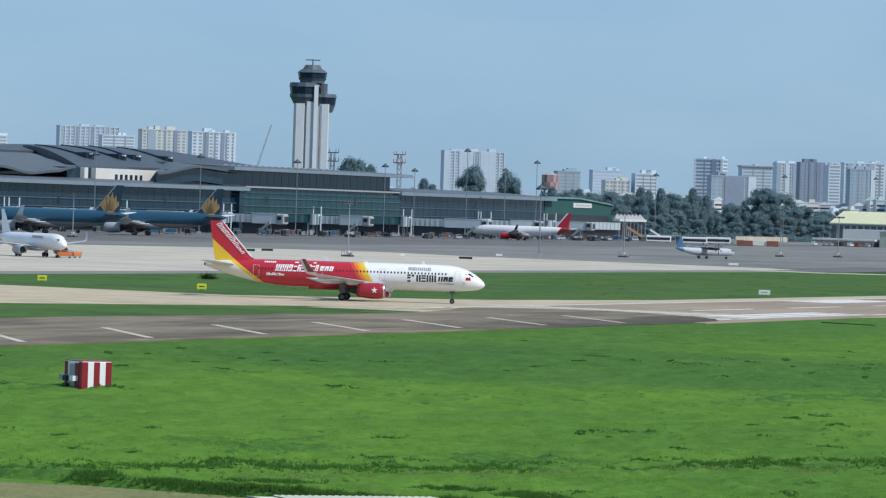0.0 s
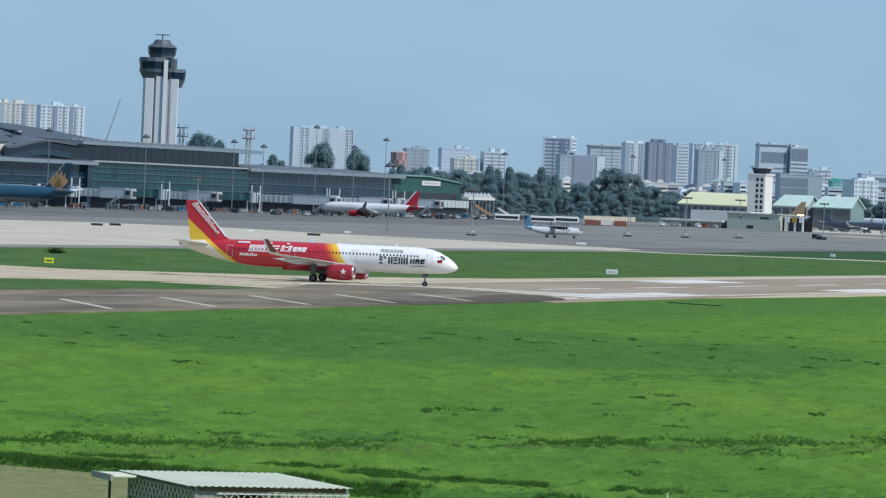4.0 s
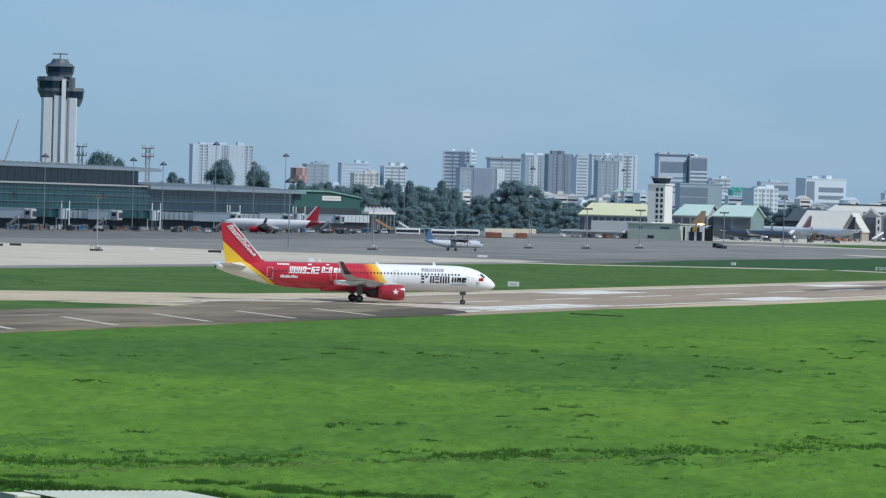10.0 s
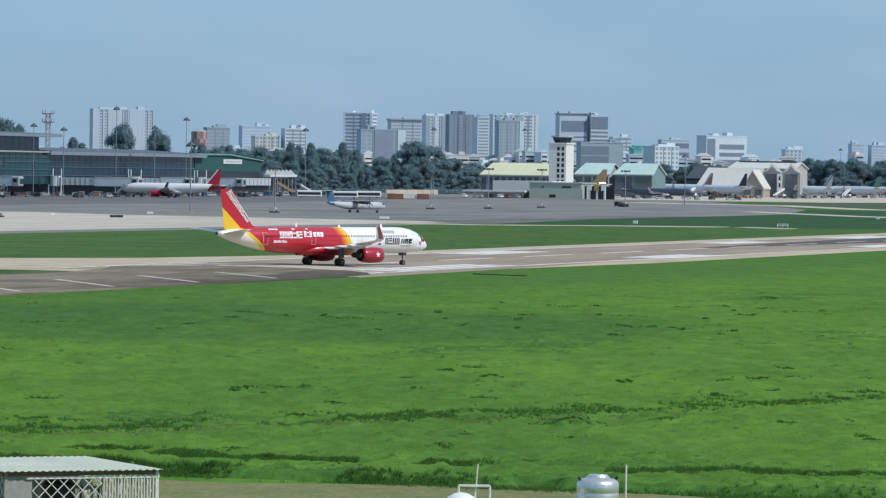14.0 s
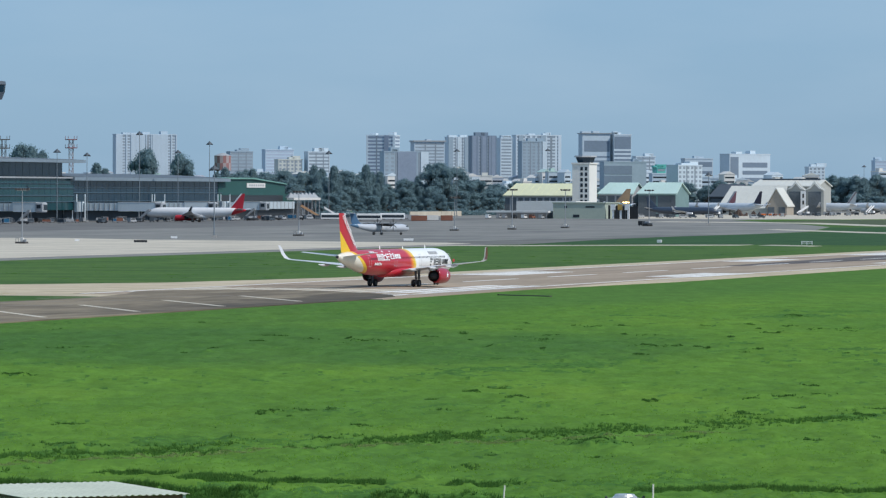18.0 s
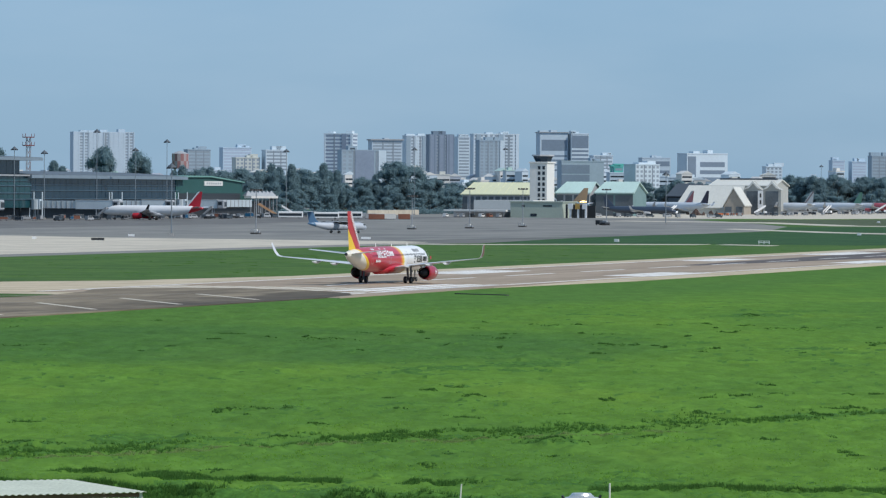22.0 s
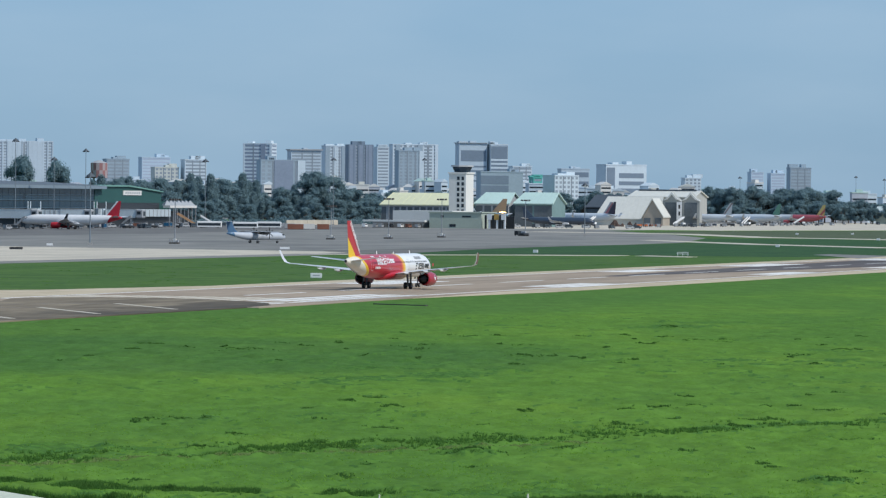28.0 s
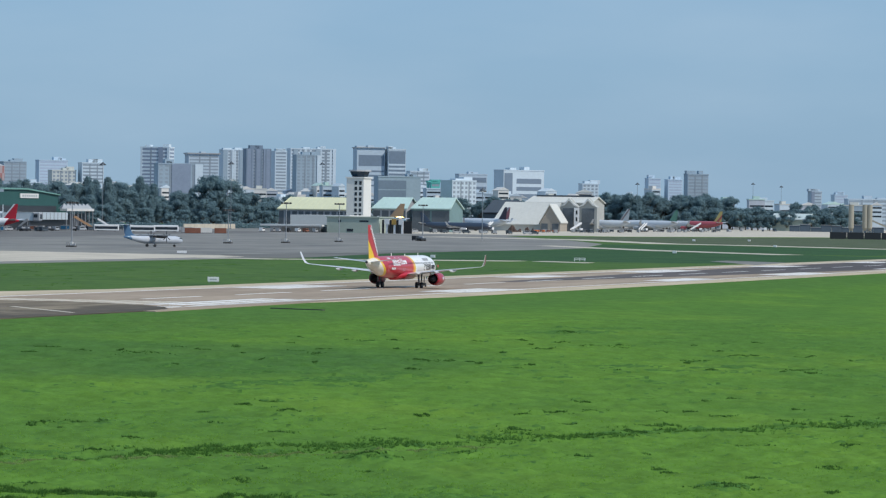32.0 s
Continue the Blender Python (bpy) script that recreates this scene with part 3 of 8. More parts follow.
def wheel_mesh(name, r, w):
    bm = bmesh.new()
    prof = [(0.55 * r, w / 2 * 0.7), (0.9 * r, w / 2), (r, w / 2 * 0.55), (r, -w / 2 * 0.55), (0.9 * r, -w / 2), (0.55 * r, -w / 2 * 0.7)]
    rings = [[(p * math.cos(a), q, p * math.sin(a)) for p, q in prof] for a in [2 * math.pi * i / 20 for i in range(20)]]
    loft(bm, rings + [rings[0]], cap=False)
    bmesh.ops.remove_doubles(bm, verts=bm.verts[:], dist=0.001)
    bmesh.ops.recalc_face_normals(bm, faces=bm.faces[:])
    return mesh_of(name, bm, M_DARK, True)


def hub_mesh(r, w):
    bm = bmesh.new()
    rod(bm, (0, -w / 2, 0), (0, w / 2, 0), r, r, 14)
    return mesh_of("hub", bm, M_STRUT)


TYRE, HUB = wheel_mesh("tyre", 0.585, 0.42), hub_mesh(0.32, 0.34)
NTYRE, NHUB = wheel_mesh("tyre", 0.38, 0.23), hub_mesh(0.2, 0.2)


def jet(m, label, fus, fin_mat, wing_mat, eng_mat, group="", cat="airplane", stretch=1.0, k=1.0, tip=None, name="airliner"):
    """A twin-engine airliner on its wheels, nose along +x, main gear over the origin. stretch: fuselage length; k: overall size."""
    top = thing(name, m @ Matrix.Diagonal((k, k, k, 1)) if k != 1 else m, label, cat, group)
    if k != 1:
        top.matrix_basis = m
        top.scale = (k, k, k)
    sx = lambda x: x * stretch
    prof = [(22.0, 3.07, 0.06, 0.06), (21.75, 3.1, 0.42, 0.42), (21.2, 3.22, 0.85, 0.83), (20.3, 3.45, 1.27, 1.27), (19.2, 3.68, 1.58, 1.62), (17.9, 3.85, 1.82, 1.88), (16.4, 3.93, 1.94, 2.03), (14.8, 3.95, 1.975, 2.07),
            (9, 3.95, 1.975, 2.07), (3, 3.95, 1.975, 2.07), (-3, 3.95, 1.975, 2.07), (-8.5, 3.95, 1.975, 2.07), (-11, 4.02, 1.93, 1.99), (-14, 4.22, 1.68, 1.75), (-17, 4.5, 1.3, 1.35), (-19.5, 4.72, 0.88, 0.92), (-21.2, 4.88, 0.48, 0.5), (-22.0, 4.95, 0.27, 0.28)]
    bm = bmesh.new()
    loft(bm, [ring(sx(x), zc, ry, rz) for x, zc, ry, rz in prof])
    part("fuselage", bm, fus, top, smooth=True)
    bm = bmesh.new()
    rings = [[(sx(x), y, z) for y, z in ((-a, zz), (-a * 0.8, 1.75 + (zz - 1.75) * 0.2), (-a * 0.3, 1.55), (a * 0.3, 1.55), (a * 0.8, 1.75 + (zz - 1.75) * 0.2), (a, zz))] for x, a, zz in ((7.6, 0.9, 2.2), (5.5, 2.0, 2.9), (0, 2.15, 3.0), (-3.0, 2.0, 2.8), (-5.6, 0.8, 2.2))]
    loft(bm, rings, cap=True)
    part("belly_fairing", bm, fus, top, smooth=True)
    bm = bmesh.new()
    rod(bm, (sx(-22.0), 0, 4.95), (sx(-22.2), 0, 4.97), 0.26, 0.2, 12)
    part("exhaust", bm, M_BLACK, top)
    bm = bmesh.new()
    foil(bm, [(0, sx(-13.6), sx(-20.55), 5.6, 0.045), (0, sx(-14.9), sx(-20.65), 6.3, 0.05), (0, sx(-19.55), sx(-21.45), 11.76, 0.05)], vertical=True)
    part("tail_fin", bm, fin_mat, top, smooth=False)
    for s in (1, -1):
        bm = bmesh.new()
        foil(bm, [(s * 0.5, sx(-16.9), sx(-20.9), 5.0, 0.05), (s * 6.2, sx(-20.4), sx(-22.2), 5.65, 0.05)])
        part("stabiliser", bm, wing_mat, top)
        bm = bmesh.new()
        foil(bm, [(s * 1.2, 6.6, -1.4, 2.45, 0.06), (s * 2.2, 6.0, -1.5, 2.65, 0.06), (s * 6.4, 3.4, -1.8, 3.15, 0.055), (s * 12, -0.1, -3.2, 3.75, 0.05), (s * 16.6, -2.75, -4.4, 4.2, 0.045)])
        wing = part("wing", bm, wing_mat, top)
        bm = bmesh.new()
        foil(bm, [(s * 16.6, -2.75, -4.4, 4.2, 0.045), (s * 17.2, -3.1, -4.6, 4.45, 0.045), (s * 17.55, -3.6, -4.9, 5.1, 0.045), (s * 17.9, -4.55, -5.4, 6.45, 0.05)])
        part("winglet", bm, wing_mat, wing)
        if tip:
            bm = bmesh.new()
            foil(bm, [(s * 17.26, -3.14, -4.2, 4.5, 0.03), (s * 17.61, -3.64, -4.5, 5.1, 0.03), (s * 17.96, -4.58, -5.1, 6.43, 0.03)])
            part("winglet_skin", bm, tip, wing, "coloured outer face of the winglet")
        for fy in (4.3, 8.0, 11.0):
            bm = bmesh.new()
            zz = 2.65 + fy * 0.085
            loft(bm, [ring(x, zz - dz, r * 0.7, r, 8) for x, dz, r in ((1.2 - fy * 0.1, 0.1, 0.05), (-0.6 - fy * 0.1, 0.25, 0.22), (-2.2 - fy * 0.12, 0.25, 0.2), (-3.6 - fy * 0.13, 0.12, 0.04))])
            bmesh.ops.translate(bm, vec=(0, s * fy, 0), verts=bm.verts[:])
            part("flap_fairing", bm, wing_mat, wing, smooth=True)
        # engine
        ey, ez = s * 5.75, 1.72
        bm = bmesh.new()
        outer = [(6.65, 0.98), (6.8, 1.06), (6.6, 1.16), (5.7, 1.25), (4.5, 1.25), (3.2, 1.1), (2.5, 0.97)]
        inner = [(2.55, 0.9)]
        rings = [[(x, ey + r * math.sin(a), ez + r * math.cos(a)) for a in [2 * math.pi * i / 26 for i in range(26)]] for x, r in [(5.9, 0.95), *outer, *inner]]
        loft(bm, rings, cap=False)
        eng = part("engine_cowl", bm, eng_mat, top, smooth=True)
        bm = bmesh.new()
        loft(bm, [[(x, ey + r * math.sin(a), ez + r * math.cos(a)) for a in [2 * math.pi * i / 26 for i in range(26)]] for x, r in ((6.58, 0.965), (6.82, 1.05), (6.72, 1.12), (6.6, 1.165))], cap=False)
        part("intake_lip", bm, M_METAL, eng, "bare metal intake lip", True)
        bm = bmesh.new()
        rod(bm, (5.85, ey, ez), (5.9, ey, ez), 0.95, 0.95, 26)
        rod(bm, (5.9, ey, ez), (6.4, ey, ez), 0.26, 0.02, 14)
        part("fan", bm, M_BLACK, eng)
        bm = bmesh.new()
        loft(bm, [[(x, ey + r * math.sin(a), ez + r * math.cos(a)) for a in [2 * math.pi * i / 20 for i in range(20)]] for x, r in ((3.3, 0.75), (2.5, 0.66), (1.6, 0.42), (1.2, 0.4), (0.7, 0.12))])
        part("exhaust_cone", bm, M_DARK, eng, smooth=True)
        bm = bmesh.new()
        loft(bm, [[(5.5, ey - 0.12, ez + 1.15), (5.5, ey + 0.12, ez + 1.15), (1.1, ey + 0.16, 2.5), (1.1, ey - 0.16, 2.5)], [(3.6, ey - 0.14, 3.1), (3.6, ey + 0.14, 3.1), (0.4, ey + 0.16, 3.0), (0.4, ey - 0.16, 3.0)]])
        part("pylon", bm, wing_mat, eng)
        # main gear
        bm = bmesh.new()
        rod(bm, (0, s * 3.8, 0.585), (0.1, s * 3.6, 2.9), 0.16, 0.2, 10)
        rod(bm, (0, s * 3.3, 0.585), (0, s * 4.3, 0.585), 0.09, 0.09, 8)
        rod(bm, (0.05, s * 3.75, 1.4), (0.9, s * 3.3, 2.8), 0.07, 0.07, 6)
        box(bm, -0.45, s * 4.25 - 0.03, 1.2, 0.5, s * 4.25 + 0.03, 2.75)
        gear = part("main_gear", bm, M_STRUT, top)
        for d in (-0.46, 0.46):
            for nm, me in (("tyre", TYRE), ("hub", HUB)):
                share(nm, me, gear, Matrix.Translation((0, s * 3.8 + d, 0.585)))
    bm = bmesh.new()
    rod(bm, (sx(16.9), 0, 0.38), (sx(16.9), 0, 2.4), 0.1, 0.13, 8)
    rod(bm, (sx(16.9), -0.26, 0.38), (sx(16.9), 0.26, 0.38), 0.06, 0.06, 8)
    box(bm, sx(16.5), -0.5, 1.5, sx(16.5) + 0.8, -0.46, 1.95)
    box(bm, sx(16.5), 0.46, 1.5, sx(16.5) + 0.8, 0.5, 1.95)
    gear = part("nose_gear", bm, M_STRUT, top)
    for d in (-0.25, 0.25):
        for nm, me in (("tyre", NTYRE), ("hub", NHUB)):
            share(nm, me, gear, Matrix.Translation((sx(16.9), d, 0.38)))
    # cockpit glass
    for s in (1, -1):
        for i, (xa, xb, ya, yb, za, zb) in enumerate(((20.45, 19.95, 0.12, 0.62, 4.12, 4.55), (20.2, 19.55, 0.68, 1.12, 4.1, 4.58), (19.85, 19.1, 1.13, 1.4, 4.1, 4.6))):
            bm = bmesh.new()
            q = [(xa, ya, za), (xa - 0.18, yb, za - 0.02), (xb - 0.28, yb * 0.9, zb), (xb, ya, zb)]
            pts = []
            for (x, y, z) in q:
                # lay the corner on the skin of the nose
                for (x0, c0, r0y, r0z), (x1, c1, r1y, r1z) in zip(prof, prof[1:]):
                    if x1 <= x <= x0:
                        f = (x0 - x) / (x0 - x1)
                        zc, ry, rz = c0 + f * (c1 - c0), r0y + f * (r1y - r0y), r0z + f * (r1z - r0z)
                        a = math.atan2(y / ry, (z - zc) / rz)
                        pts.append((sx(x), s * (ry + 0.015) * math.sin(a), zc + (rz + 0.015) * math.cos(a)))
            if len(pts) == 4:
                vs = [bm.verts.new(p) for p in pts]
                f = bm.faces.new(vs)
                r = bmesh.ops.extrude_face_region(bm, geom=[f])
                bmesh.ops.translate(bm, vec=(-0.06, -s * 0.05, -0.03), verts=[v for v in r["geom"] if isinstance(v, bmesh.types.BMVert)])
                bmesh.ops.recalc_face_normals(bm, faces=bm.faces[:])
                part("cockpit_window", bm, M_WINDOW, top)
            else:
                bm.free()
    return top


def skin_strip(bm, x0, x1, z0, z1, s, out=0.012, r=(1.975, 2.07), zc=3.95):
    """A patch laid on the side of the cabin, s = -1 on the right."""
    n = 4
    a0, a1 = math.acos(max(-1, min(1, (z1 - zc) / r[1]))), math.acos(max(-1, min(1, (z0 - zc) / r[1])))
    for i in range(n):
        q = []
        for x, a in ((x0, a0 + (a1 - a0) * i / n), (x1, a0 + (a1 - a0) * i / n), (x1, a0 + (a1 - a0) * (i + 1) / n), (x0, a0 + (a1 - a0) * (i + 1) / n)):
            q.append(bm.verts.new((x, s * (r[0] + out) * math.sin(a), zc + (r[1] + out) * math.cos(a))))
        bm.faces.new(q)


RED, YEL, WHI, CREAM, ORA = (0.49, 0.018, 0.034), (0.80, 0.50, 0.03), (0.84, 0.84, 0.83), (0.74, 0.70, 0.60), (0.75, 0.20, 0.02)
# red cabin, slanted yellow band, white front; cream tail cone behind a yellow line
L_FUS = zones_mat("red_yellow_white_fuselage", RED, [(1, 0.55, 4.1, (0.58, 0.07, 0.03)), (1, 0.55, 4.6, ORA), (1, 0.55, 5.1, (0.80, 0.36, 0.03)), (1, 0.55, 5.5, YEL), (1, 0.55, 6.1, (0.84, 0.72, 0.40)), (1, 0.55, 6.4, WHI), (-1, -1.35, 9.5, YEL), (-1, -1.35, 10.4, CREAM)])
L_FIN = zones_mat("red_and_yellow_fin", RED, [(-1.0, -1.15, 10.7, YEL)])
taxiing = jet(pose(-291.3, 692.6, Z3, 0, 0, 18), "red, yellow and white twin-engine airliner taxiing onto the runway", L_FUS, L_FIN, zones_mat("pale_grey_wing", (0.62, 0.63, 0.64), [], 0.35), zones_mat("red_engine_paint", (0.36, 0.014, 0.03), []), tip=zones_mat("dark_winglet_paint", (0.17, 0.045, 0.045), []))


# ---- terminal ----
TX = -870.0
M_EAVE = mat("pale_grey_metal_eave", (0.21, 0.265, 0.31), 0.5, 0.1, 0.1, 0.2)


def facade(name, x, y0, y1, z0, z1, parent, bays, bands, glass):
    """Glazed front facing +x: glass behind real mullions and floor bands."""
    bm = bmesh.new()
    box(bm, x - 0.6, y0, z0, x - 0.3, y1, z1)
    part(name, bm, glass, parent)
    bm = bmesh.new()
    for i in range(bays + 1):
        y = y0 + (y1 - y0) * i / bays
        box(bm, x - 0.3, y - 0.03, z0, x - 0.24, y + 0.03, z1)
    tagged(part("mullions", bm, M_MULL, parent), kind="stuff")
    for z, hh in bands:
        bm = bmesh.new()
        box(bm, x - 0.3, y0, z - hh / 2, x + 0.25, y1, z + hh / 2)
        part("floor_band", bm, M_LBAND, parent)


term = thing("terminal", Matrix.Identity(4), "long dark glass airport terminal with grey curved metal roofs", "building")
# left concourse
facade("glass_front", TX, 1560, 1945, 6.5, 19.0, term, 48, [(10.0, 0.3), (13.4, 0.4), (17.4, 0.16)], M_GLASS)
box_part("lower_wall", (TX - 30, 1560, 0, TX - 6, 1945, 6.5), M_DARKWALL, term)
box_part("roof_eave", (TX - 45, 1555, 19.0, TX + 3, 1950, 20.6), M_EAVE, term)
# middle block, taller
facade("glass_front", TX + 2, 1945, 2130, 5.5, 20.5, term, 26, [(9.5, 0.3), (12.5, 0.4), (16.0, 0.4), (18.2, 0.16)], M_TEALGLASS)
facade("upper_glass", TX - 3, 1950, 2128, 20.6, 28.0, term, 22, [], M_GLASS)
box_part("lower_wall", (TX - 40, 1945, 0, TX - 4, 2130, 5.5), M_DARKWALL, term)
box_part("floor_slab", (TX - 45, 1945, 20.5, TX + 3, 2131, 21.2), M_GREY, term)
box_part("roof_eave", (TX - 60, 1930, 28.0, TX + 4, 2140, 29.4), M_EAVE, term)
# right wing, lower
facade("glass_front", TX + 1, 2131, 2335, 5.5, 19.6, term, 26, [(9.8, 0.28), (13.8, 0.36), (16.4, 0.16)], M_GLASS)
box_part("lower_wall", (TX - 40, 2131, 0, TX - 4, 2335, 5.5), M_DARKWALL, term)
box_part("roof_eave", (TX - 50, 2126, 19.6, TX + 4, 2340, 21.2), M_EAVE, term)


def shell(name, x0, x1, y0, y1, zfront, zback, material, parent, thick=1.0, n=30, m=6, skew=0.0, skew_end=0.0):
    """A curved roof shell, rising from its front edge at x1 to its back edge at x0; skew, skew_end: how far its two ends slant along y towards the back."""
    bm = bmesh.new()
    grid = [[], []]
    for k, dz in ((0, 0.0), (1, -thick)):
        for i in range(n + 1):
            f = i / n
            y = y0 + (y1 - y0) * f
            row = []
            for j in range(m + 1):
                g = j / m
                z = zfront(f) + (zback(f) - zfront(f)) * math.sin(g * math.pi / 2)
                row.append(bm.verts.new((x1 + (x0 - x1) * g, y + g * (skew + (skew_end - skew) * f), z + dz)))
            grid[k].append(row)
    for k in (0, 1):
        for i in range(n):
            for j in range(m):
                bm.faces.new((grid[k][i][j], grid[k][i + 1][j], grid[k][i + 1][j + 1], grid[k][i][j + 1]))
    for i in range(n):
        bm.faces.new((grid[0][i][0], grid[0][i + 1][0], grid[1][i + 1][0], grid[1][i][0]))
    for i in (0, n):
        for j in range(m):
            bm.faces.new((grid[0][i][j], grid[0][i][j + 1], grid[1][i][j + 1], grid[1][i][j]))
    bmesh.ops.recalc_face_normals(bm, faces=bm.faces[:])
    return part(name, bm, material, parent)


def lerp(pts, smooth=True):
    def fn(f):
        for (a, u), (b, v) in zip(pts, pts[1:]):
            if f <= b:
                e = (f - a) / (b - a)
                e = e * e * (3 - 2 * e) if smooth else e
                return u + (v - u) * e
        return pts[-1][1]
    return fn


M_ROOF2 = mat("lighter_grey_metal_roof", (0.095, 0.108, 0.12), 0.5, 0.0, 0.1, 0.12)
# low concourse roof, main roof, the lens-shaped front roof and the arched hall
shell("concourse_roof", TX - 40, TX + 2.6, 1556, 1949, lambda f: 20.7, lambda f: 23.0, M_ROOF2, term)
shell("rear_roof", TX - 92, TX - 67, 1560, 1960, lerp([(0, 30.5), (0.71, 33.0), (1, 34.5)], False), lerp([(0, 31), (0.6, 33.4), (0.77, 34.6), (0.82, 35.8), (0.87, 36.5), (1, 37.0)], False), M_ROOF, term, n=50)
EAST_FRONT = lerp([(0, 27.3), (0.2, 27.6), (0.6, 28.6), (1, 29.6)], False)
EAST_BACK = lerp([(0, 35.9), (0.08, 36.5), (0.29, 37.0), (0.546, 36.9), (0.62, 36.0), (0.71, 34.0), (0.80, 32.2), (1, 31.3)], False)
shell("main_roof", TX - 80, TX - 24, 1830, 2130, EAST_FRONT, EAST_BACK, M_ROOF, term, n=60, m=10, skew=60.0)
# plain end of the main roof, closing the step down to the lens-shaped roof
bm = bmesh.new()
loft(bm, [[(x, y + d, z0) for d in (0.1, 0.7)] + [(x, y + d, z0 - 9.0 * math.sin(min(1.0, 0.15 + 1.2 * k / 10) * math.pi / 2)) for d in (0.7, 0.1)] for k, (x, y, z0) in enumerate((TX - 24 - 5.6 * k, 1830 + 6.0 * k, EAST_FRONT(0) + (EAST_BACK(0) - EAST_FRONT(0)) * math.sin(k / 10 * math.pi / 2) - 0.4) for k in range(11))])
part("roof_end", bm, M_ROOF, term)
shell("lens_roof", TX - 66, TX - 10, 1560, 1800, lerp([(0, 27), (0.4, 27.5), (0.7125, 25.9), (0.833, 23.7), (0.925, 24.8), (1, 26.9)]), lerp([(0, 30), (0.696, 32.2), (0.8, 32.3), (0.896, 30.4), (1, 27.9)]), M_ROOF2, term, n=50, m=8, skew=117.0, skew_end=117.0)
# black strip stands in for the shadow between lens roof and main roof
shell("shadow_gap", TX - 69, TX - 67.5, 1700, 1932, lerp([(0, 33.0), (0.63, 33.2), (0.74, 33.3), (0.84, 31.6), (0.95, 29.2), (1, 28.4)], False), lerp([(0, 33.0), (0.63, 33.2), (0.74, 33.3), (0.84, 31.6), (0.95, 29.2), (1, 28.4)], False), M_BLACK, term, 2.4)
shell("arched_roof", TX - 50, TX + 1, 1858, 1950, lerp([(0, 25.6), (0.45, 29.2), (1, 27.6)]), lerp([(0, 27.4), (0.5, 31.0), (1, 29.4)]), M_ROOF2, term, skew=100.0)
shell("arch_glass", TX - 3, TX - 2, 1862, 1950, lerp([(0, 25.0), (0.45, 28.4), (1, 26.8)]), lerp([(0, 25.0), (0.45, 28.4), (1, 26.8)]), M_GLASS, term, 6.0)
for ya, yb in ((1889, 1867), (1914.7, 1899.3), (1942.7, 1914.2), (1972.1, 1947.8)):
    bm = bmesh.new()
    rings = []
    for i in range(11):
        f = i / 10
        yy, xx = ya + (yb - ya) * f, TX - 72 + 36 * f
        g = (TX - 24 - xx) / 56.0
        e = max(0.0, min(1.0, (yy - 1830 - 60 * g) / (300 - 60 * g)))
        zz = max(EAST_FRONT(e) + (EAST_BACK(e) - EAST_FRONT(e)) * math.sin(g * math.pi / 2), 32.2) + 0.1 + 0.6 * f
        rings.append([(xx - 1.2, yy - 1.4, zz - 2.6), (xx + 1.2, yy + 1.4, zz - 2.6), (xx + 1.2, yy + 1.4, zz), (xx - 1.2, yy - 1.4, zz + 0.4)])
    loft(bm, rings)
    part("roof_ridge", bm, M_MULL, term)
    box_part("ridge_end", (TX - 36, yb - 0.9, zz - 0.6, TX - 34.7, yb + 0.9, zz + 0.05), M_PLAST, term)
shell("right_roof", TX - 50, TX + 3.6, 2127, 2339, lambda f: 21.3, lambda f: 23.4, M_ROOF2, term)
shell("middle_roof", TX - 60, TX + 3.6, 1931, 2139, lambda f: 29.5, lambda f: 31.0, M_ROOF2, term)
box_part("white_wall", (TX - 40, 1823, 20.6, TX - 12, 1885, 26.4), M_PLAST, term)
box_part("white_pier", (TX - 20, 1812.5, 20.6, TX - 12, 1816, 26.4), M_PLAST, term)
box_part("dim_glazing", (TX - 30, 1800, 20.6, TX - 14, 1823, 26.4), M_GLASS, term)
bm = bmesh.new()
for i in range(6):
    box(bm, TX - 12.1, 1842 + i * 4.9, 21.2, TX - 11.9, 1844.6 + i * 4.9, 24.0)
tagged(part("slot_glazing", bm, M_WINDOW, term), kind="stuff")
bm = bmesh.new()
for i in range(18):
    box(bm, TX - 30, 1985 + i * 7.5, 29.4, TX - 26, 1989.5 + i * 7.5, 30.8)
tagged(part("roof_plant", bm, M_GREY, term), kind="stuff")
box_part("arch_side_glazing", (TX - 9, 1885, 20.6, TX - 5, 1950, 27.0), M_GLASS, term)
box_part("end_wall", (TX - 40, 1941, 0, TX + 1.9, 1944.8, 20.4), M_GLASS, term)
box_part("back_wall", (TX - 47, 1560, 20, TX - 46, 1948, 29.0), M_GLASS, term)
box_part("clerestory", (TX - 22, 1560, 20.7, TX - 21.6, 1790, 24.6), M_GLASS, term)
# green end building
M_BRIDGEPALE = mat("weathered_pale_cladding", (0.44, 0.50, 0.53), 0.6, 0.0, 0.12, 0.5)
green = thing("green_hall", Matrix.Identity(4), "low green metal-clad hall with a sloping roof at the terminal's end", "building")
bm = bmesh.new()
loft(bm, [[(x, 2330, 0), (x, 2330, 20.0), (x, 2342, 20.9), (x, 2381, 21.0), (x, 2432, 18.3), (x, 2432, 0)] for x in (TX + 1, TX - 60)])
part("wall", bm, M_GREENROOF, green)
box_part("sign_board", (TX + 1, 2372, 16.6, TX + 1.4, 2400, 19.0), M_PLAST, green)
for i in range(7):
    box_part("sign_bar", (TX + 1.4, 2375 + i * 3.4, 17.3, TX + 1.45, 2377.2 + i * 3.4, 18.3), M_GREY, green)
bm = bmesh.new()
loft(bm, [[(x, 2329, 20.0), (x, 2342, 20.95), (x, 2381, 21.05), (x, 2433, 18.3), (x, 2433, 18.8), (x, 2381, 21.8), (x, 2342, 21.8), (x, 2329, 20.9)] for x in (TX + 2, TX - 61)])
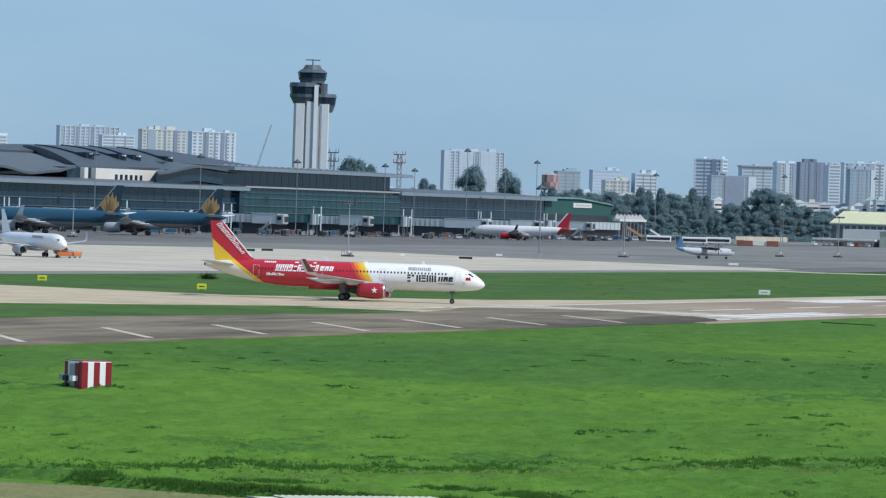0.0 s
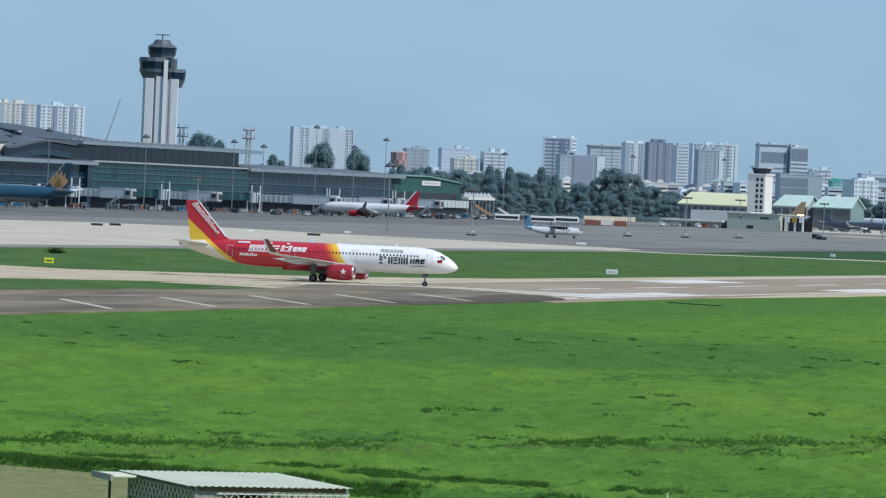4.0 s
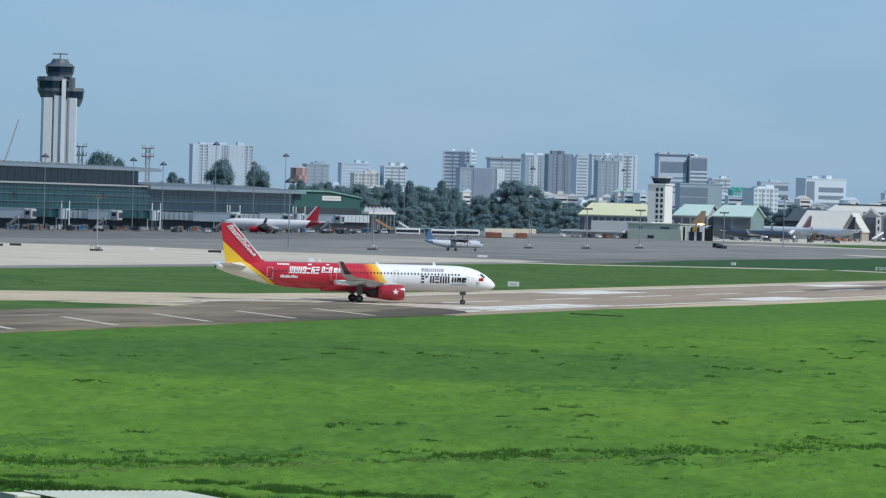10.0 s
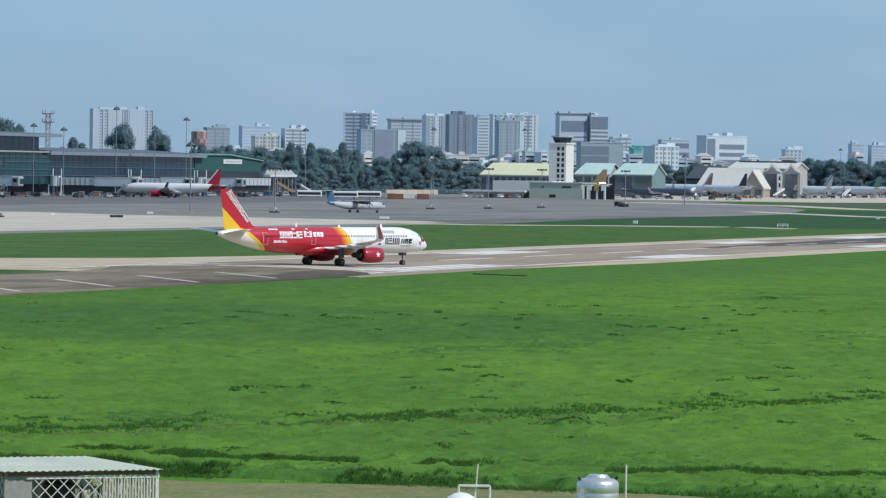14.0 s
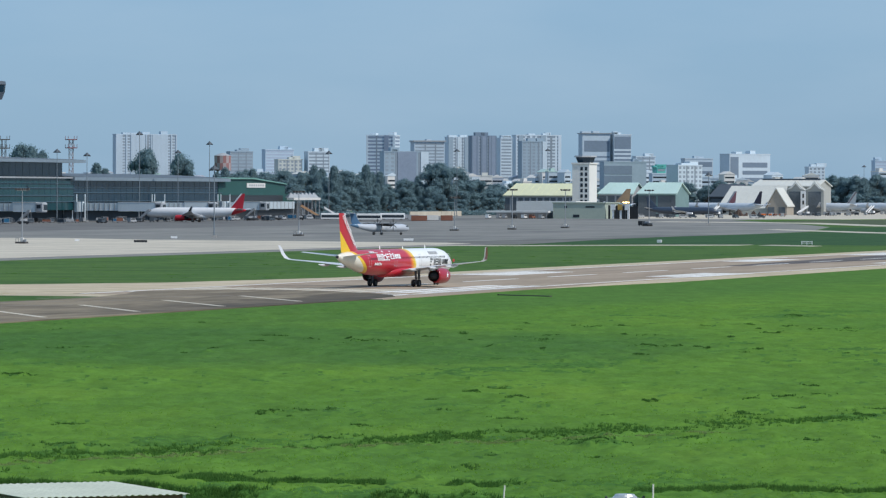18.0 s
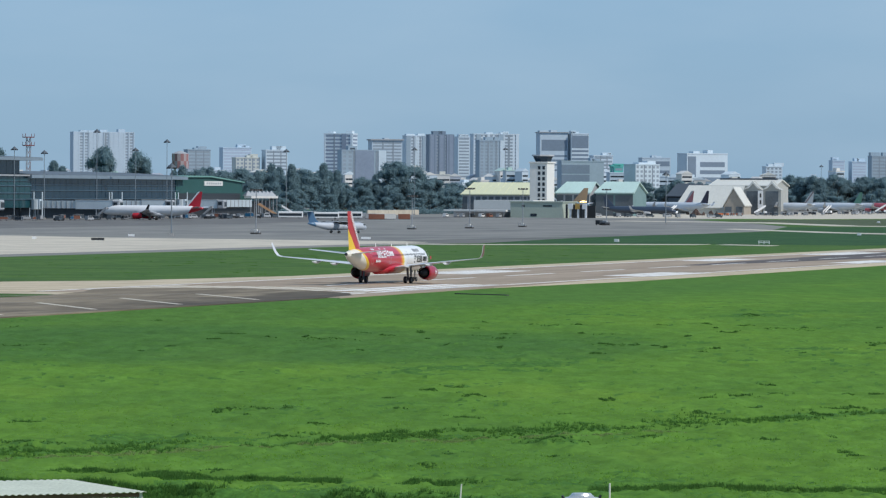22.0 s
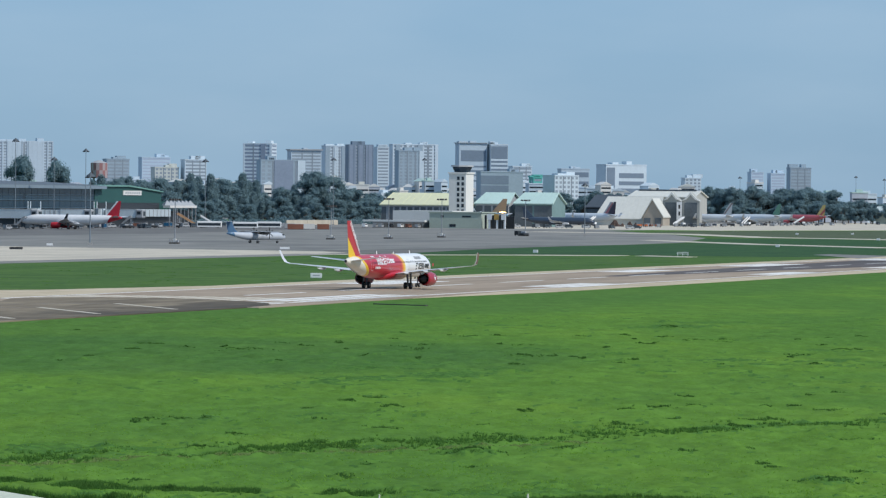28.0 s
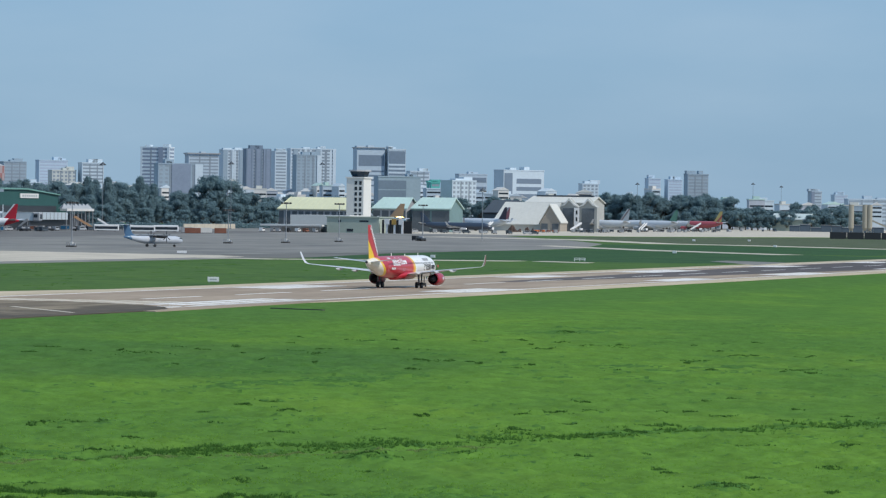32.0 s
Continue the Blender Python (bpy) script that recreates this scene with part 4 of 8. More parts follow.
part("roof_edge", bm, mat("pale_green_roof_metal", (0.16, 0.33, 0.28), 0.5, 0.1, 0.1, 0.2), green)
box_part("lower_band", (TX + 1, 2334, 9.4, TX + 1.3, 2428, 12.6), M_BLACK, green)
box_part("lean_to", (TX - 40, 2432.2, 0, TX - 3, 2458, 13.4), M_GREENROOF, green)
box_part("canopy", (TX + 1.4, 2340, 5.4, TX + 9, 2425, 9.2), M_BRIDGEPALE, green)
for i in range(14):
    box_part("canopy_rib", (TX + 9, 2343 + i * 6, 5.5, TX + 9.2, 2343.5 + i * 6, 9.1), M_GREY, green)
box_part("undercroft", (TX + 1.4, 2336, 0, TX + 7, 2428, 5.2), M_BLACK, green)
low = thing("covered_walkway", Matrix.Identity(4), "small white-roofed pavilion beside the green hall", "building")
box_part("wall", (TX - 2, 2432.4, 0, TX + 2, 2476, 8.4), M_BLACK, low)
box_part("fascia", (TX + 2, 2432.4, 10.0, TX + 6, 2476, 11.3), M_PLAST, low)
for i in range(8):
    box_part("post", (TX + 5.2, 2433 + i * 6.05, 0, TX + 5.6, 2433.4 + i * 6.05, 10.0), M_GREY, low)
for i in range(7):
    bm = bmesh.new()
    rod(bm, (TX + 3, 2435.6 + i * 6.2, 11.3), (TX + 3, 2435.6 + i * 6.2, 14.0), 3.3, 0.3, 4)
    part("roof_tent", bm, M_GPLAST, low)

# control tower: two shafts with a white lift fin, a left, a right and a top cab
twr = thing("control_tower", pose(-930, 2162, 0, 0, 0, -67), "tall white concrete control tower with stacked dark glass cabs", "tower")


def disc(name, r0, r1, z0, z1, material, parent, seg=10, cx=0.0, cy=0.0):
    bm = bmesh.new()
    rod(bm, (cx, cy, z0), (cx, cy, z1), r0, r1, seg)
    return part(name, bm, material, parent)


M_TWR = mat("pale_grey_concrete", (0.56, 0.60, 0.62), 0.85, 0, 0.08, 0.3)
M_OFFTOWER = mat("off_white_concrete", (0.68, 0.71, 0.72), 0.85, 0, 0.08, 0.3)
M_CAB = mat("dark_blue_grey_cladding", (0.085, 0.105, 0.13), 0.5, 0, 0.1, 0.4)
for y0, y1 in ((-8.6, -3.1), (4.0, 8.7)):
    bm = bmesh.new()
    loft(bm, [[(5.2, y0, z), (6.4, y0 + 1.2, z), (6.4, y1 - 0.4, z), (5.6, y1, z), (-6, y1, z), (-6, y0, z)] for z in (0, 63)])
    part("shaft", bm, M_TWR, twr)
box_part("middle_shaft", (-6, -2.3, 0, 6.6, 1.2, 64), M_TWR, twr)
box_part("lift_fin", (-5, 1.2, 0, 7.6, 3.2, 72), M_OFFTOWER, twr, "bright white vertical fin")
for y0, y1 in ((-3.1, -2.3), (3.2, 4.0)):
    box_part("recess", (-5, y0, 0, 5.9, y1, 62), M_GPLAST, twr)
disc("cab_soffit", 4.2, 7.3, 60, 66, M_CAB, twr, 12, cy=-3.2)
disc("cab_sill", 7.5, 7.6, 66, 67.6, M_CAB, twr, 12, cy=-3.2)
disc("cab_glass", 7.3, 7.7, 67.6, 71.2, M_GLASS, twr, 12, cy=-3.2)
disc("cab_roof", 8.0, 7.6, 71.2, 73.2, M_CAB, twr, 12, cy=-3.2)
disc("side_cab_soffit", 3.6, 5.0, 59, 62.6, M_CAB, twr, 12, cy=6.6)
disc("side_cab_glass", 5.0, 5.4, 62.6, 66.3, M_GLASS, twr, 12, cy=6.6)
disc("side_cab_roof", 5.7, 5.2, 66.3, 68.0, M_CAB, twr, 12, cy=6.6)
disc("side_post", 2.4, 2.4, 68.0, 73.0, M_CAB, twr, 10, cy=5.2)
disc("neck", 6.0, 6.2, 73.2, 74.6, M_CAB, twr, 12)
disc("top_cab_sill", 6.4, 6.9, 74.6, 75.4, M_CAB, twr, 12)
disc("top_cab_glass", 6.7, 7.1, 75.4, 78.2, M_GLASS, twr, 12)
disc("top_cab_roof", 7.5, 5.6, 78.2, 79.8, M_CAB, twr, 12)
disc("cupola", 4.9, 3.6, 79.8, 82.0, M_CAB, twr, 12)
disc("mast", 0.35, 0.2, 82.0, 85.0, M_CAB, twr, 6)
box_part("radar_arm", (-0.4, -3.6, 84.2, 0.4, 3.6, 84.7), M_CAB, twr)


# ---- skyline ----
def tower_block(x, y, w, h, floors, bays, wall, label, dep=18.0, turn=12.0, crown=0.0, glass=None, lean="bands", roof_bits=2, panels=(), strips=()):
    """A city block seen from afar: walls, window rows set back in them, roof plant."""
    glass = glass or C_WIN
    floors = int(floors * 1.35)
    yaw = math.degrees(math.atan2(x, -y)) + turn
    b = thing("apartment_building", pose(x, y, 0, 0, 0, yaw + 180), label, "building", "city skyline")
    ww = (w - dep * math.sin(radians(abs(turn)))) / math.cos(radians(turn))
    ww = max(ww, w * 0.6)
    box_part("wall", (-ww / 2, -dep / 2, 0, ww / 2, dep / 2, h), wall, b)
    fh = h / floors
    grid = bmesh.new()
    for f in range(max(0, floors - 17), floors):
        z = f * fh + fh * 0.32
        if lean in ("bands", "plain"):
            box_part("ribbon_window", (-ww / 2 + 0.8, -dep / 2 - 0.06, z, ww / 2 - 0.8, -dep / 2 + 0.3, z + fh * 0.5), glass, b)
            box_part("side_ribbon_window", (ww / 2 - 0.3, -dep / 2 + 1, z, ww / 2 + 0.06, dep / 2 - 1, z + fh * 0.5), glass, b)
        elif lean != "panels":
            for i in range(bays):
                c = -ww / 2 + ww * (i + 0.5) / bays
                box(grid, c - ww / bays * 0.28, -dep / 2 - 0.06, z, c + ww / bays * 0.28, -dep / 2 + 0.3, z + fh * 0.55)
            nb = max(2, int(dep / 5))
            for i in range(nb):
                c = -dep / 2 + dep * (i + 0.5) / nb
                box(grid, ww / 2 - 0.3, c - 1.1, z, ww / 2 + 0.06, c + 1.1, z + fh * 0.55)
    for x0, x1, z0, z1 in panels:
        box_part("glazed_panel", (ww * (x0 - 0.5), -dep / 2 - 0.12, z0, ww * (x1 - 0.5), -dep / 2 + 0.3, z1), C_DARKB, b)
    for x0, x1, sm in strips:
        box_part("facade_strip", (ww * (x0 - 0.5), -dep / 2 - 0.5, 0, ww * (x1 - 0.5), -dep / 2 + 0.3, h + 0.5), sm, b)
    if lean in ("bands", "plain", "panels"):
        grid.free()
    else:
        tagged(part("glazing", grid, glass, b), kind="stuff")
    if lean == "piers":
        for i in range(bays + 1):
            c = -ww / 2 + ww * i / bays
            box_part("pier", (c - 0.5, -dep / 2 - 0.6, 0, c + 0.5, -dep / 2 - 0.02, h + 0.4), wall, b)
    # Strips lying on the wall, coloured darker to put in a recess's shade.
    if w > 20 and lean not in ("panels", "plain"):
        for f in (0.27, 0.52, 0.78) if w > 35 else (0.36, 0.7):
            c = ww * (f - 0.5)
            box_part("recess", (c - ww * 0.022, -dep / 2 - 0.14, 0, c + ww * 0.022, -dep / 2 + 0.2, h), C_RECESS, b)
    box_part("parapet", (-ww / 2 - 0.25, -dep / 2 - 0.25, h, ww / 2 + 0.25, dep / 2 + 0.25, h + 1.0), wall, b)
    rnd = random.Random(int(abs(x) + abs(y)))
    for i in range(roof_bits):
        c = rnd.uniform(-0.35, 0.35) * ww
        rw = rnd.uniform(2, 4.5)
        box_part("roof_hut", (c - rw, -dep / 4, h + 1.0, c + rw, dep / 4, h + rnd.uniform(2.2, 4.2)), wall, b)
    if crown:
        box_part("crown", (-ww / 2 - 1.2, -dep / 2 - 1.2, h + 1.0, ww / 2 + 1.2, dep / 2 + 1.2, h + 1.0 + crown), M_GREY, b)
    return b


# Skyline colours are paled and blued: haze is put into them.
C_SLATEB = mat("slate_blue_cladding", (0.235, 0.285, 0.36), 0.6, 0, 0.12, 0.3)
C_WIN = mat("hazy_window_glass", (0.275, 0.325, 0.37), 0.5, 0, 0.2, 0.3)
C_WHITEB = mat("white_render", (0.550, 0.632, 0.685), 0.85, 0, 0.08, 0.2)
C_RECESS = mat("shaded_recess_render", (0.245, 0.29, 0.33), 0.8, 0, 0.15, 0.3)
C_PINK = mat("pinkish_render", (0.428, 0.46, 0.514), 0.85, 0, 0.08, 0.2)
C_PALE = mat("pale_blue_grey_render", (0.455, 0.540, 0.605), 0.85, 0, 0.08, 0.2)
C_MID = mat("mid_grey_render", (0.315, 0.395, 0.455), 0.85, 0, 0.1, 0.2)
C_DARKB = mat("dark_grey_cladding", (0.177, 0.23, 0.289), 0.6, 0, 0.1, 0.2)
# Farthest towers: haze painted in, the colour brought near the sky's.
C_HAZY = mat("deep_haze_render", (0.48, 0.59, 0.68), 0.85, 0, 0.05, 0.2)
C_HAZYWIN = mat("deep_haze_glass", (0.41, 0.48, 0.585), 0.6, 0, 0.1, 0.3)
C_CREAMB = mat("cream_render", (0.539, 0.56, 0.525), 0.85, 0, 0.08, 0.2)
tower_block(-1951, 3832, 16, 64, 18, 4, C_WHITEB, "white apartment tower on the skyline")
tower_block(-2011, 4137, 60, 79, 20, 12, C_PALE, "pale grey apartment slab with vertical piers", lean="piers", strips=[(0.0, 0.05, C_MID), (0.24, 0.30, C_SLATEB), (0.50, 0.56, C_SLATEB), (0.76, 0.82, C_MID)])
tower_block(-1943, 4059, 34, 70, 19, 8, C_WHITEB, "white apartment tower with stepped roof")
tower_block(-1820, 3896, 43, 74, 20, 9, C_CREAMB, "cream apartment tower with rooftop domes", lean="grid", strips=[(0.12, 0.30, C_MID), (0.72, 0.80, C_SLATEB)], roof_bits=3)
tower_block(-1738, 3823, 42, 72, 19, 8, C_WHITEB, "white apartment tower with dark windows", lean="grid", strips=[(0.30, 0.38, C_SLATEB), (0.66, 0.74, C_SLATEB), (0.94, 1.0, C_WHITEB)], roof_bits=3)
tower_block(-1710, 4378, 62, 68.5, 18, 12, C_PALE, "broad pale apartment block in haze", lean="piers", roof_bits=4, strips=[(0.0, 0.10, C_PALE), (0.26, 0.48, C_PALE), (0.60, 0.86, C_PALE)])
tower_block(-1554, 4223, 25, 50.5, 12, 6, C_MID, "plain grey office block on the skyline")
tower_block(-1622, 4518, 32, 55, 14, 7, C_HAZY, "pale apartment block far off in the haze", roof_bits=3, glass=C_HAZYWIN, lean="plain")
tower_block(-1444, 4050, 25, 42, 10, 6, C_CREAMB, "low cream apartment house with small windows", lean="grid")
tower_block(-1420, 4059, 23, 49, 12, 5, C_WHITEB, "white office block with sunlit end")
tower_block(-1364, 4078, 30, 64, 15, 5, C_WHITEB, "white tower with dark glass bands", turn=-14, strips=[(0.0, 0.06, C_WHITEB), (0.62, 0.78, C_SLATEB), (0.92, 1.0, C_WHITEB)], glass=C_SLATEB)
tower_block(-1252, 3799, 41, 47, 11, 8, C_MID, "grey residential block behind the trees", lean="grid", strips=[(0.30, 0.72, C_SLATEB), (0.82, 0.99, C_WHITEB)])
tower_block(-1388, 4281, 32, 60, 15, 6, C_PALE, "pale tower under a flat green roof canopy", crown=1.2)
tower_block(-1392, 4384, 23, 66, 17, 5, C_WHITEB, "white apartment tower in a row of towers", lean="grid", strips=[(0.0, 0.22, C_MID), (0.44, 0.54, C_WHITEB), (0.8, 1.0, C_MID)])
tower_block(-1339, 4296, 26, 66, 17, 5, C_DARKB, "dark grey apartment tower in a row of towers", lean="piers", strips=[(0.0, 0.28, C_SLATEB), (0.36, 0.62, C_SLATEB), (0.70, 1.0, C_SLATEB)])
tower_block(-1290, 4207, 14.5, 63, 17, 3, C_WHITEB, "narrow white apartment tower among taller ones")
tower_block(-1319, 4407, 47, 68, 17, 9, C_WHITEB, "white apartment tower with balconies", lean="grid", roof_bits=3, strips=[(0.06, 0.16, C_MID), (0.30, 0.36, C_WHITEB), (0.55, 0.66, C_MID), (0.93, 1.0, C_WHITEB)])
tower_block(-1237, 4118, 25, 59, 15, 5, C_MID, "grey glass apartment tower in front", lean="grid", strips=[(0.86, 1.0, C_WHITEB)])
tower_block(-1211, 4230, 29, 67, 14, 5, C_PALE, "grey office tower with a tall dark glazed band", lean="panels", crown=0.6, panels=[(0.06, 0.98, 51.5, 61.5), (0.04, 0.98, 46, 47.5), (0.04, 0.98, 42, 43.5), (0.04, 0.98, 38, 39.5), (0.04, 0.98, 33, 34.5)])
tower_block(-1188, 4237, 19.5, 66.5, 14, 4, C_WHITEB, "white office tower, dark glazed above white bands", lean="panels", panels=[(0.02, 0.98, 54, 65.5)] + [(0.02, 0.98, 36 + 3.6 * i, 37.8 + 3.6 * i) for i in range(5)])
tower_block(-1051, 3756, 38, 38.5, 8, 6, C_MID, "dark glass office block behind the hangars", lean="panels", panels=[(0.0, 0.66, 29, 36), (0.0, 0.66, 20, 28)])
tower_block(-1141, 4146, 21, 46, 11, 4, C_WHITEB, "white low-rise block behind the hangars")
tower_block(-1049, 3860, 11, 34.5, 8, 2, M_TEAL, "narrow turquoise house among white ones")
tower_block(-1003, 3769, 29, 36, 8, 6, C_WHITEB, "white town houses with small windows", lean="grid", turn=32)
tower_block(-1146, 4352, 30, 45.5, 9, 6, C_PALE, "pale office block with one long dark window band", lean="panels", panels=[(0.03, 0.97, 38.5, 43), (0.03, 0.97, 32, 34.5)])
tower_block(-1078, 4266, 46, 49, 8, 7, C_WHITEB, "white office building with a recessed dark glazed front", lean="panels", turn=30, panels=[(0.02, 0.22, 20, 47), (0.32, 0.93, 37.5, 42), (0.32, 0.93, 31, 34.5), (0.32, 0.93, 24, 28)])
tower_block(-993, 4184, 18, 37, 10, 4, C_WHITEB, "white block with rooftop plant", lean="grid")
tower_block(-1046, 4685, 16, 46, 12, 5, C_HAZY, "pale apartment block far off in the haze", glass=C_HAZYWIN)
tower_block(-1026, 4690, 18, 45, 12, 3, C_HAZY, "hazed pale apartment tower far off", glass=C_HAZYWIN)
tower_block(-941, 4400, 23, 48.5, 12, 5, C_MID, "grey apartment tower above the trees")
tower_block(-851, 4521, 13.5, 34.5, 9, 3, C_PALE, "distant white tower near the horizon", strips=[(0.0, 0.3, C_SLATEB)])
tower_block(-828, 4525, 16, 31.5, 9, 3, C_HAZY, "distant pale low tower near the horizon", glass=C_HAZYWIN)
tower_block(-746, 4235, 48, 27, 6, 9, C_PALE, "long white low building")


# ---- markings on the taxiing airliner ----
def strokes(name, x0, x1, z0, z1, count, slant, material, seed, w=0.3, low=0.0, s=-1, solid=False):
    """A word drawn as plain strokes: upright and level bars of uneven height laid on the cabin's side. w: stroke share of a cell; low: how many cells are half height."""
    rnd = random.Random(seed)
    cw, zh = (x1 - x0) / count, z1 - z0

    def bar(a, b, za, zb, lift=0.0):
        bm, n = bmesh.new(), 3
        for j in range(n):
            q = []
            for f, e in ((j / n, a), (j / n, b), ((j + 1) / n, b), ((j + 1) / n, a)):
                z = za + (zb - za) * f
                an = math.acos((z - 3.95) / 2.07)
                q.append(bm.verts.new((e + slant * (z - z0), s * (1.99 + lift) * math.sin(an), 3.95 + (2.085 + lift) * math.cos(an))))
            bm.faces.new(q)
        bmesh.ops.remove_doubles(bm, verts=bm.verts[:], dist=0.001)
        part(name, bm, material, taxiing)

    for i in range(count):
        a, b = x0 + (i + 0.06) * cw, x0 + (i + 0.9) * cw
        top = z1 - (0.3 * zh if rnd.random() < low else 0.0)
        if solid:
            bar(a, b, z0, z1)
        else:
            kind = rnd.randint(0, 4)
            sw, sh = w * cw, w * cw * 0.85
            if kind != 3:
                bar(a, a + sw, z0, top)
            if kind in (0, 1, 4):
                bar(b - sw, b, z0, top if kind != 1 else z0 + (top - z0) * 0.5)
            if kind != 4:
                bar(a, b, top - sh, top, 0.005)
            if kind in (1, 2, 3):
                bar(a, b, z0 + (top - z0) * 0.45, z0 + (top - z0) * 0.45 + sh, 0.005)
            if kind in (0, 2, 3):
                bar(a, b, z0, z0 + sh, 0.005)


strokes("white_letter_shape", -10.9, -6.1, 4.25, 5.75, 7, 0.25, M_WHITE, 3, 0.34, 0.6)
strokes("white_letter_shape", -5.8, -4.1, 4.45, 5.75, 3, 0.25, M_WHITE, 4, 0.34, 0.4)
strokes("white_letter_shape", -3.9, -1.7, 4.5, 5.2, 3, 0.25, M_WHITE, 9, 0.34)
strokes("small_letter_shape", -12.2, -9.4, 3.55, 3.95, 10, 0.2, M_WHITE, 5, 0.4, 0.5)
strokes("registration_bar", -12.6, -10.7, 5.5, 5.72, 6, 0, M_WHITE, 6, solid=True)
for sd in (-1, 1):
    strokes("grey_letter_shape", 10.0, 13.6, 5.02, 5.5, 6, 0.0, M_GREY, 7, 0.34, s=sd)
    strokes("dark_letter_shape", 9.9, 10.5, 3.25, 4.4, 1, 0.0, M_BLACK, 8, 0.5, s=sd)
    strokes("dark_letter_shape", 10.6, 11.0, 4.05, 4.4, 2, 0.0, M_BLACK, 15, solid=True, s=sd)
    strokes("dark_letter_shape", 11.3, 14.5, 3.3, 4.35, 4, 0.0, M_BLACK, 11, 0.33, s=sd)
    strokes("dark_letter_shape", 14.7, 17.1, 3.45, 4.2, 3, 0.12, M_BLACK, 12, 0.33, s=sd)
    strokes("thin_bar", 14.6, 17.6, 3.05, 3.12, 1, 0.0, M_BLACK, 13, solid=True, s=sd)
    strokes("flag", 19.0, 19.9, 3.72, 4.2, 1, 0.0, M_RED, 14, solid=True, s=sd)
M_DIMWIN = mat("dim_window_in_red", (0.13, 0.015, 0.022), 0.3)
for lo, hi, m in ((-13.5, 4.6, M_DIMWIN), (4.6, 17.0, M_WINDOW)):
    bm = bmesh.new()
    for i in range(56):
        x = -13.4 + i * 0.533
        if not lo < x < hi:
            continue
        skin_strip(bm, x - 0.11, x + 0.11, 4.46, 4.76, -1)
        skin_strip(bm, x - 0.11, x + 0.11, 4.46, 4.76, 1)
    tagged(part("cabin_glazing", bm, m, taxiing), kind="stuff")
M_LINE = mat("door_outline_grey", (0.5, 0.5, 0.5), 0.5)
for x0, wd in ((17.4, 0.85), (5.6, 0.8), (-4.2, 0.8), (-14.2, 0.85)):
    for s in (-1, 1):
        bm = bmesh.new()
        skin_strip(bm, x0 - 0.05, x0, 3.3, 5.1, s, 0.01)
        skin_strip(bm, x0 + wd, x0 + wd + 0.05, 3.3, 5.1, s, 0.01)
        skin_strip(bm, x0, x0 + wd, 5.05, 5.1, s, 0.01)
        skin_strip(bm, x0, x0 + wd, 3.3, 3.35, s, 0.01)
        part("door_outline", bm, M_LINE, taxiing)
# wordmark running down the fin, both faces: a row of plain strokes, each cell two uprights and a cross bar
for s in (-1, 1):
    rnd = random.Random(20)
    for i in range(11):
        bm = bmesh.new()
        hgt = (1.25 if i in (0, 5, 6) else 1.0) if i < 8 else 0.72
        f0, f1 = i / 11, (i + 0.82) / 11
        third = (f1 - f0) * 0.32
        bits = [(f0, f0 + third, 0, hgt), (f1 - third, f1, 0, hgt * rnd.choice((1.0, 0.55))), (f0, f1, *rnd.choice(((0, 0.28), (hgt - 0.28, hgt), (hgt * 0.4, hgt * 0.4 + 0.26))))]
        for a, b, o0, o1 in bits:
            q = []
            for f, o in ((a, o0), (b, o0), (b, o1), (a, o1)):
                cx, cz = -20.5 + 4.3 * f, 11.2 - 4.6 * f
                q.append(bm.verts.new((cx + o * 0.68, s * (0.18 + 0.10 * f), cz + o * 0.28)))
            bm.faces.new(q)
        part("fin_letter_bar", bm, M_WHITE, taxiing)
bm = bmesh.new()
rod(bm, (-14.85, 0, 6.28), (-19.5, 0, 11.74), 0.11, 0.08, 8)
part("fin_leading_edge", bm, M_WHITE, taxiing, "pale leading edge of the fin")
# star on each cowl
for s in (-1, 1):
    bm = bmesh.new()
    pts = []
    for i in range(10):
        r = 0.52 if i % 2 == 0 else 0.21
        a = math.pi / 2 + i * math.pi / 5
        z = 1.72 + r * math.sin(a) + 0.1
        x = 5.25 + r * math.cos(a)
        pts.append(bm.verts.new((x, s * (5.75 + math.sqrt(max(0.01, 1.275 ** 2 - (z - 1.72) ** 2))), z)))
    bm.faces.new(pts)
    part("star", bm, M_WHITE, taxiing)
for x, hgt in ((12.5, 0.5), (3.5, 0.35), (-5.5, 0.55)):
    bm = bmesh.new()
    foil(bm, [(0, x, x - 0.5, 6.0, 0.05), (0, x - 0.2, x - 0.5, 6.0 + hgt, 0.05)], vertical=True)
    part("antenna", bm, M_WHITE, taxiing)

# ---- parked aircraft ----
W_WING = zones_mat("silver_wing", (0.50, 0.51, 0.53), [], 0.4)
W_PALE = zones_mat("pale_wing", (0.72, 0.73, 0.74), [], 0.4)
F_BLUE = zones_mat("blue_over_grey_fuselage", (0.24, 0.24, 0.24), [(0, 1, 3.0, (0.014, 0.078, 0.13))])
F_WHITE = zones_mat("plain_white_fuselage", (0.76, 0.77, 0.78), [])
F_REDBACK = zones_mat("white_fuselage_red_tail_end", (0.74, 0.74, 0.74), [(-1, -0.7, 13.6, RED)])
# Reds of the far jets are greyed: haze is put into the paint.
F_REDALL = zones_mat("all_red_fuselage", (0.36, 0.07, 0.085), [(1, 0.3, 6.0, (0.46, 0.49, 0.52))])
M_REDFAR = mat("hazed_red_paint", (0.34, 0.07, 0.08), 0.5, 0, 0.1, 0.6)
T_REDFAR = zones_mat("hazed_red_fin", (0.40, 0.36, 0.38), [(1, 0.75, -11.2, (0.36, 0.14, 0.15)), (1, 0.75, -8.2, (0.42, 0.40, 0.42))])
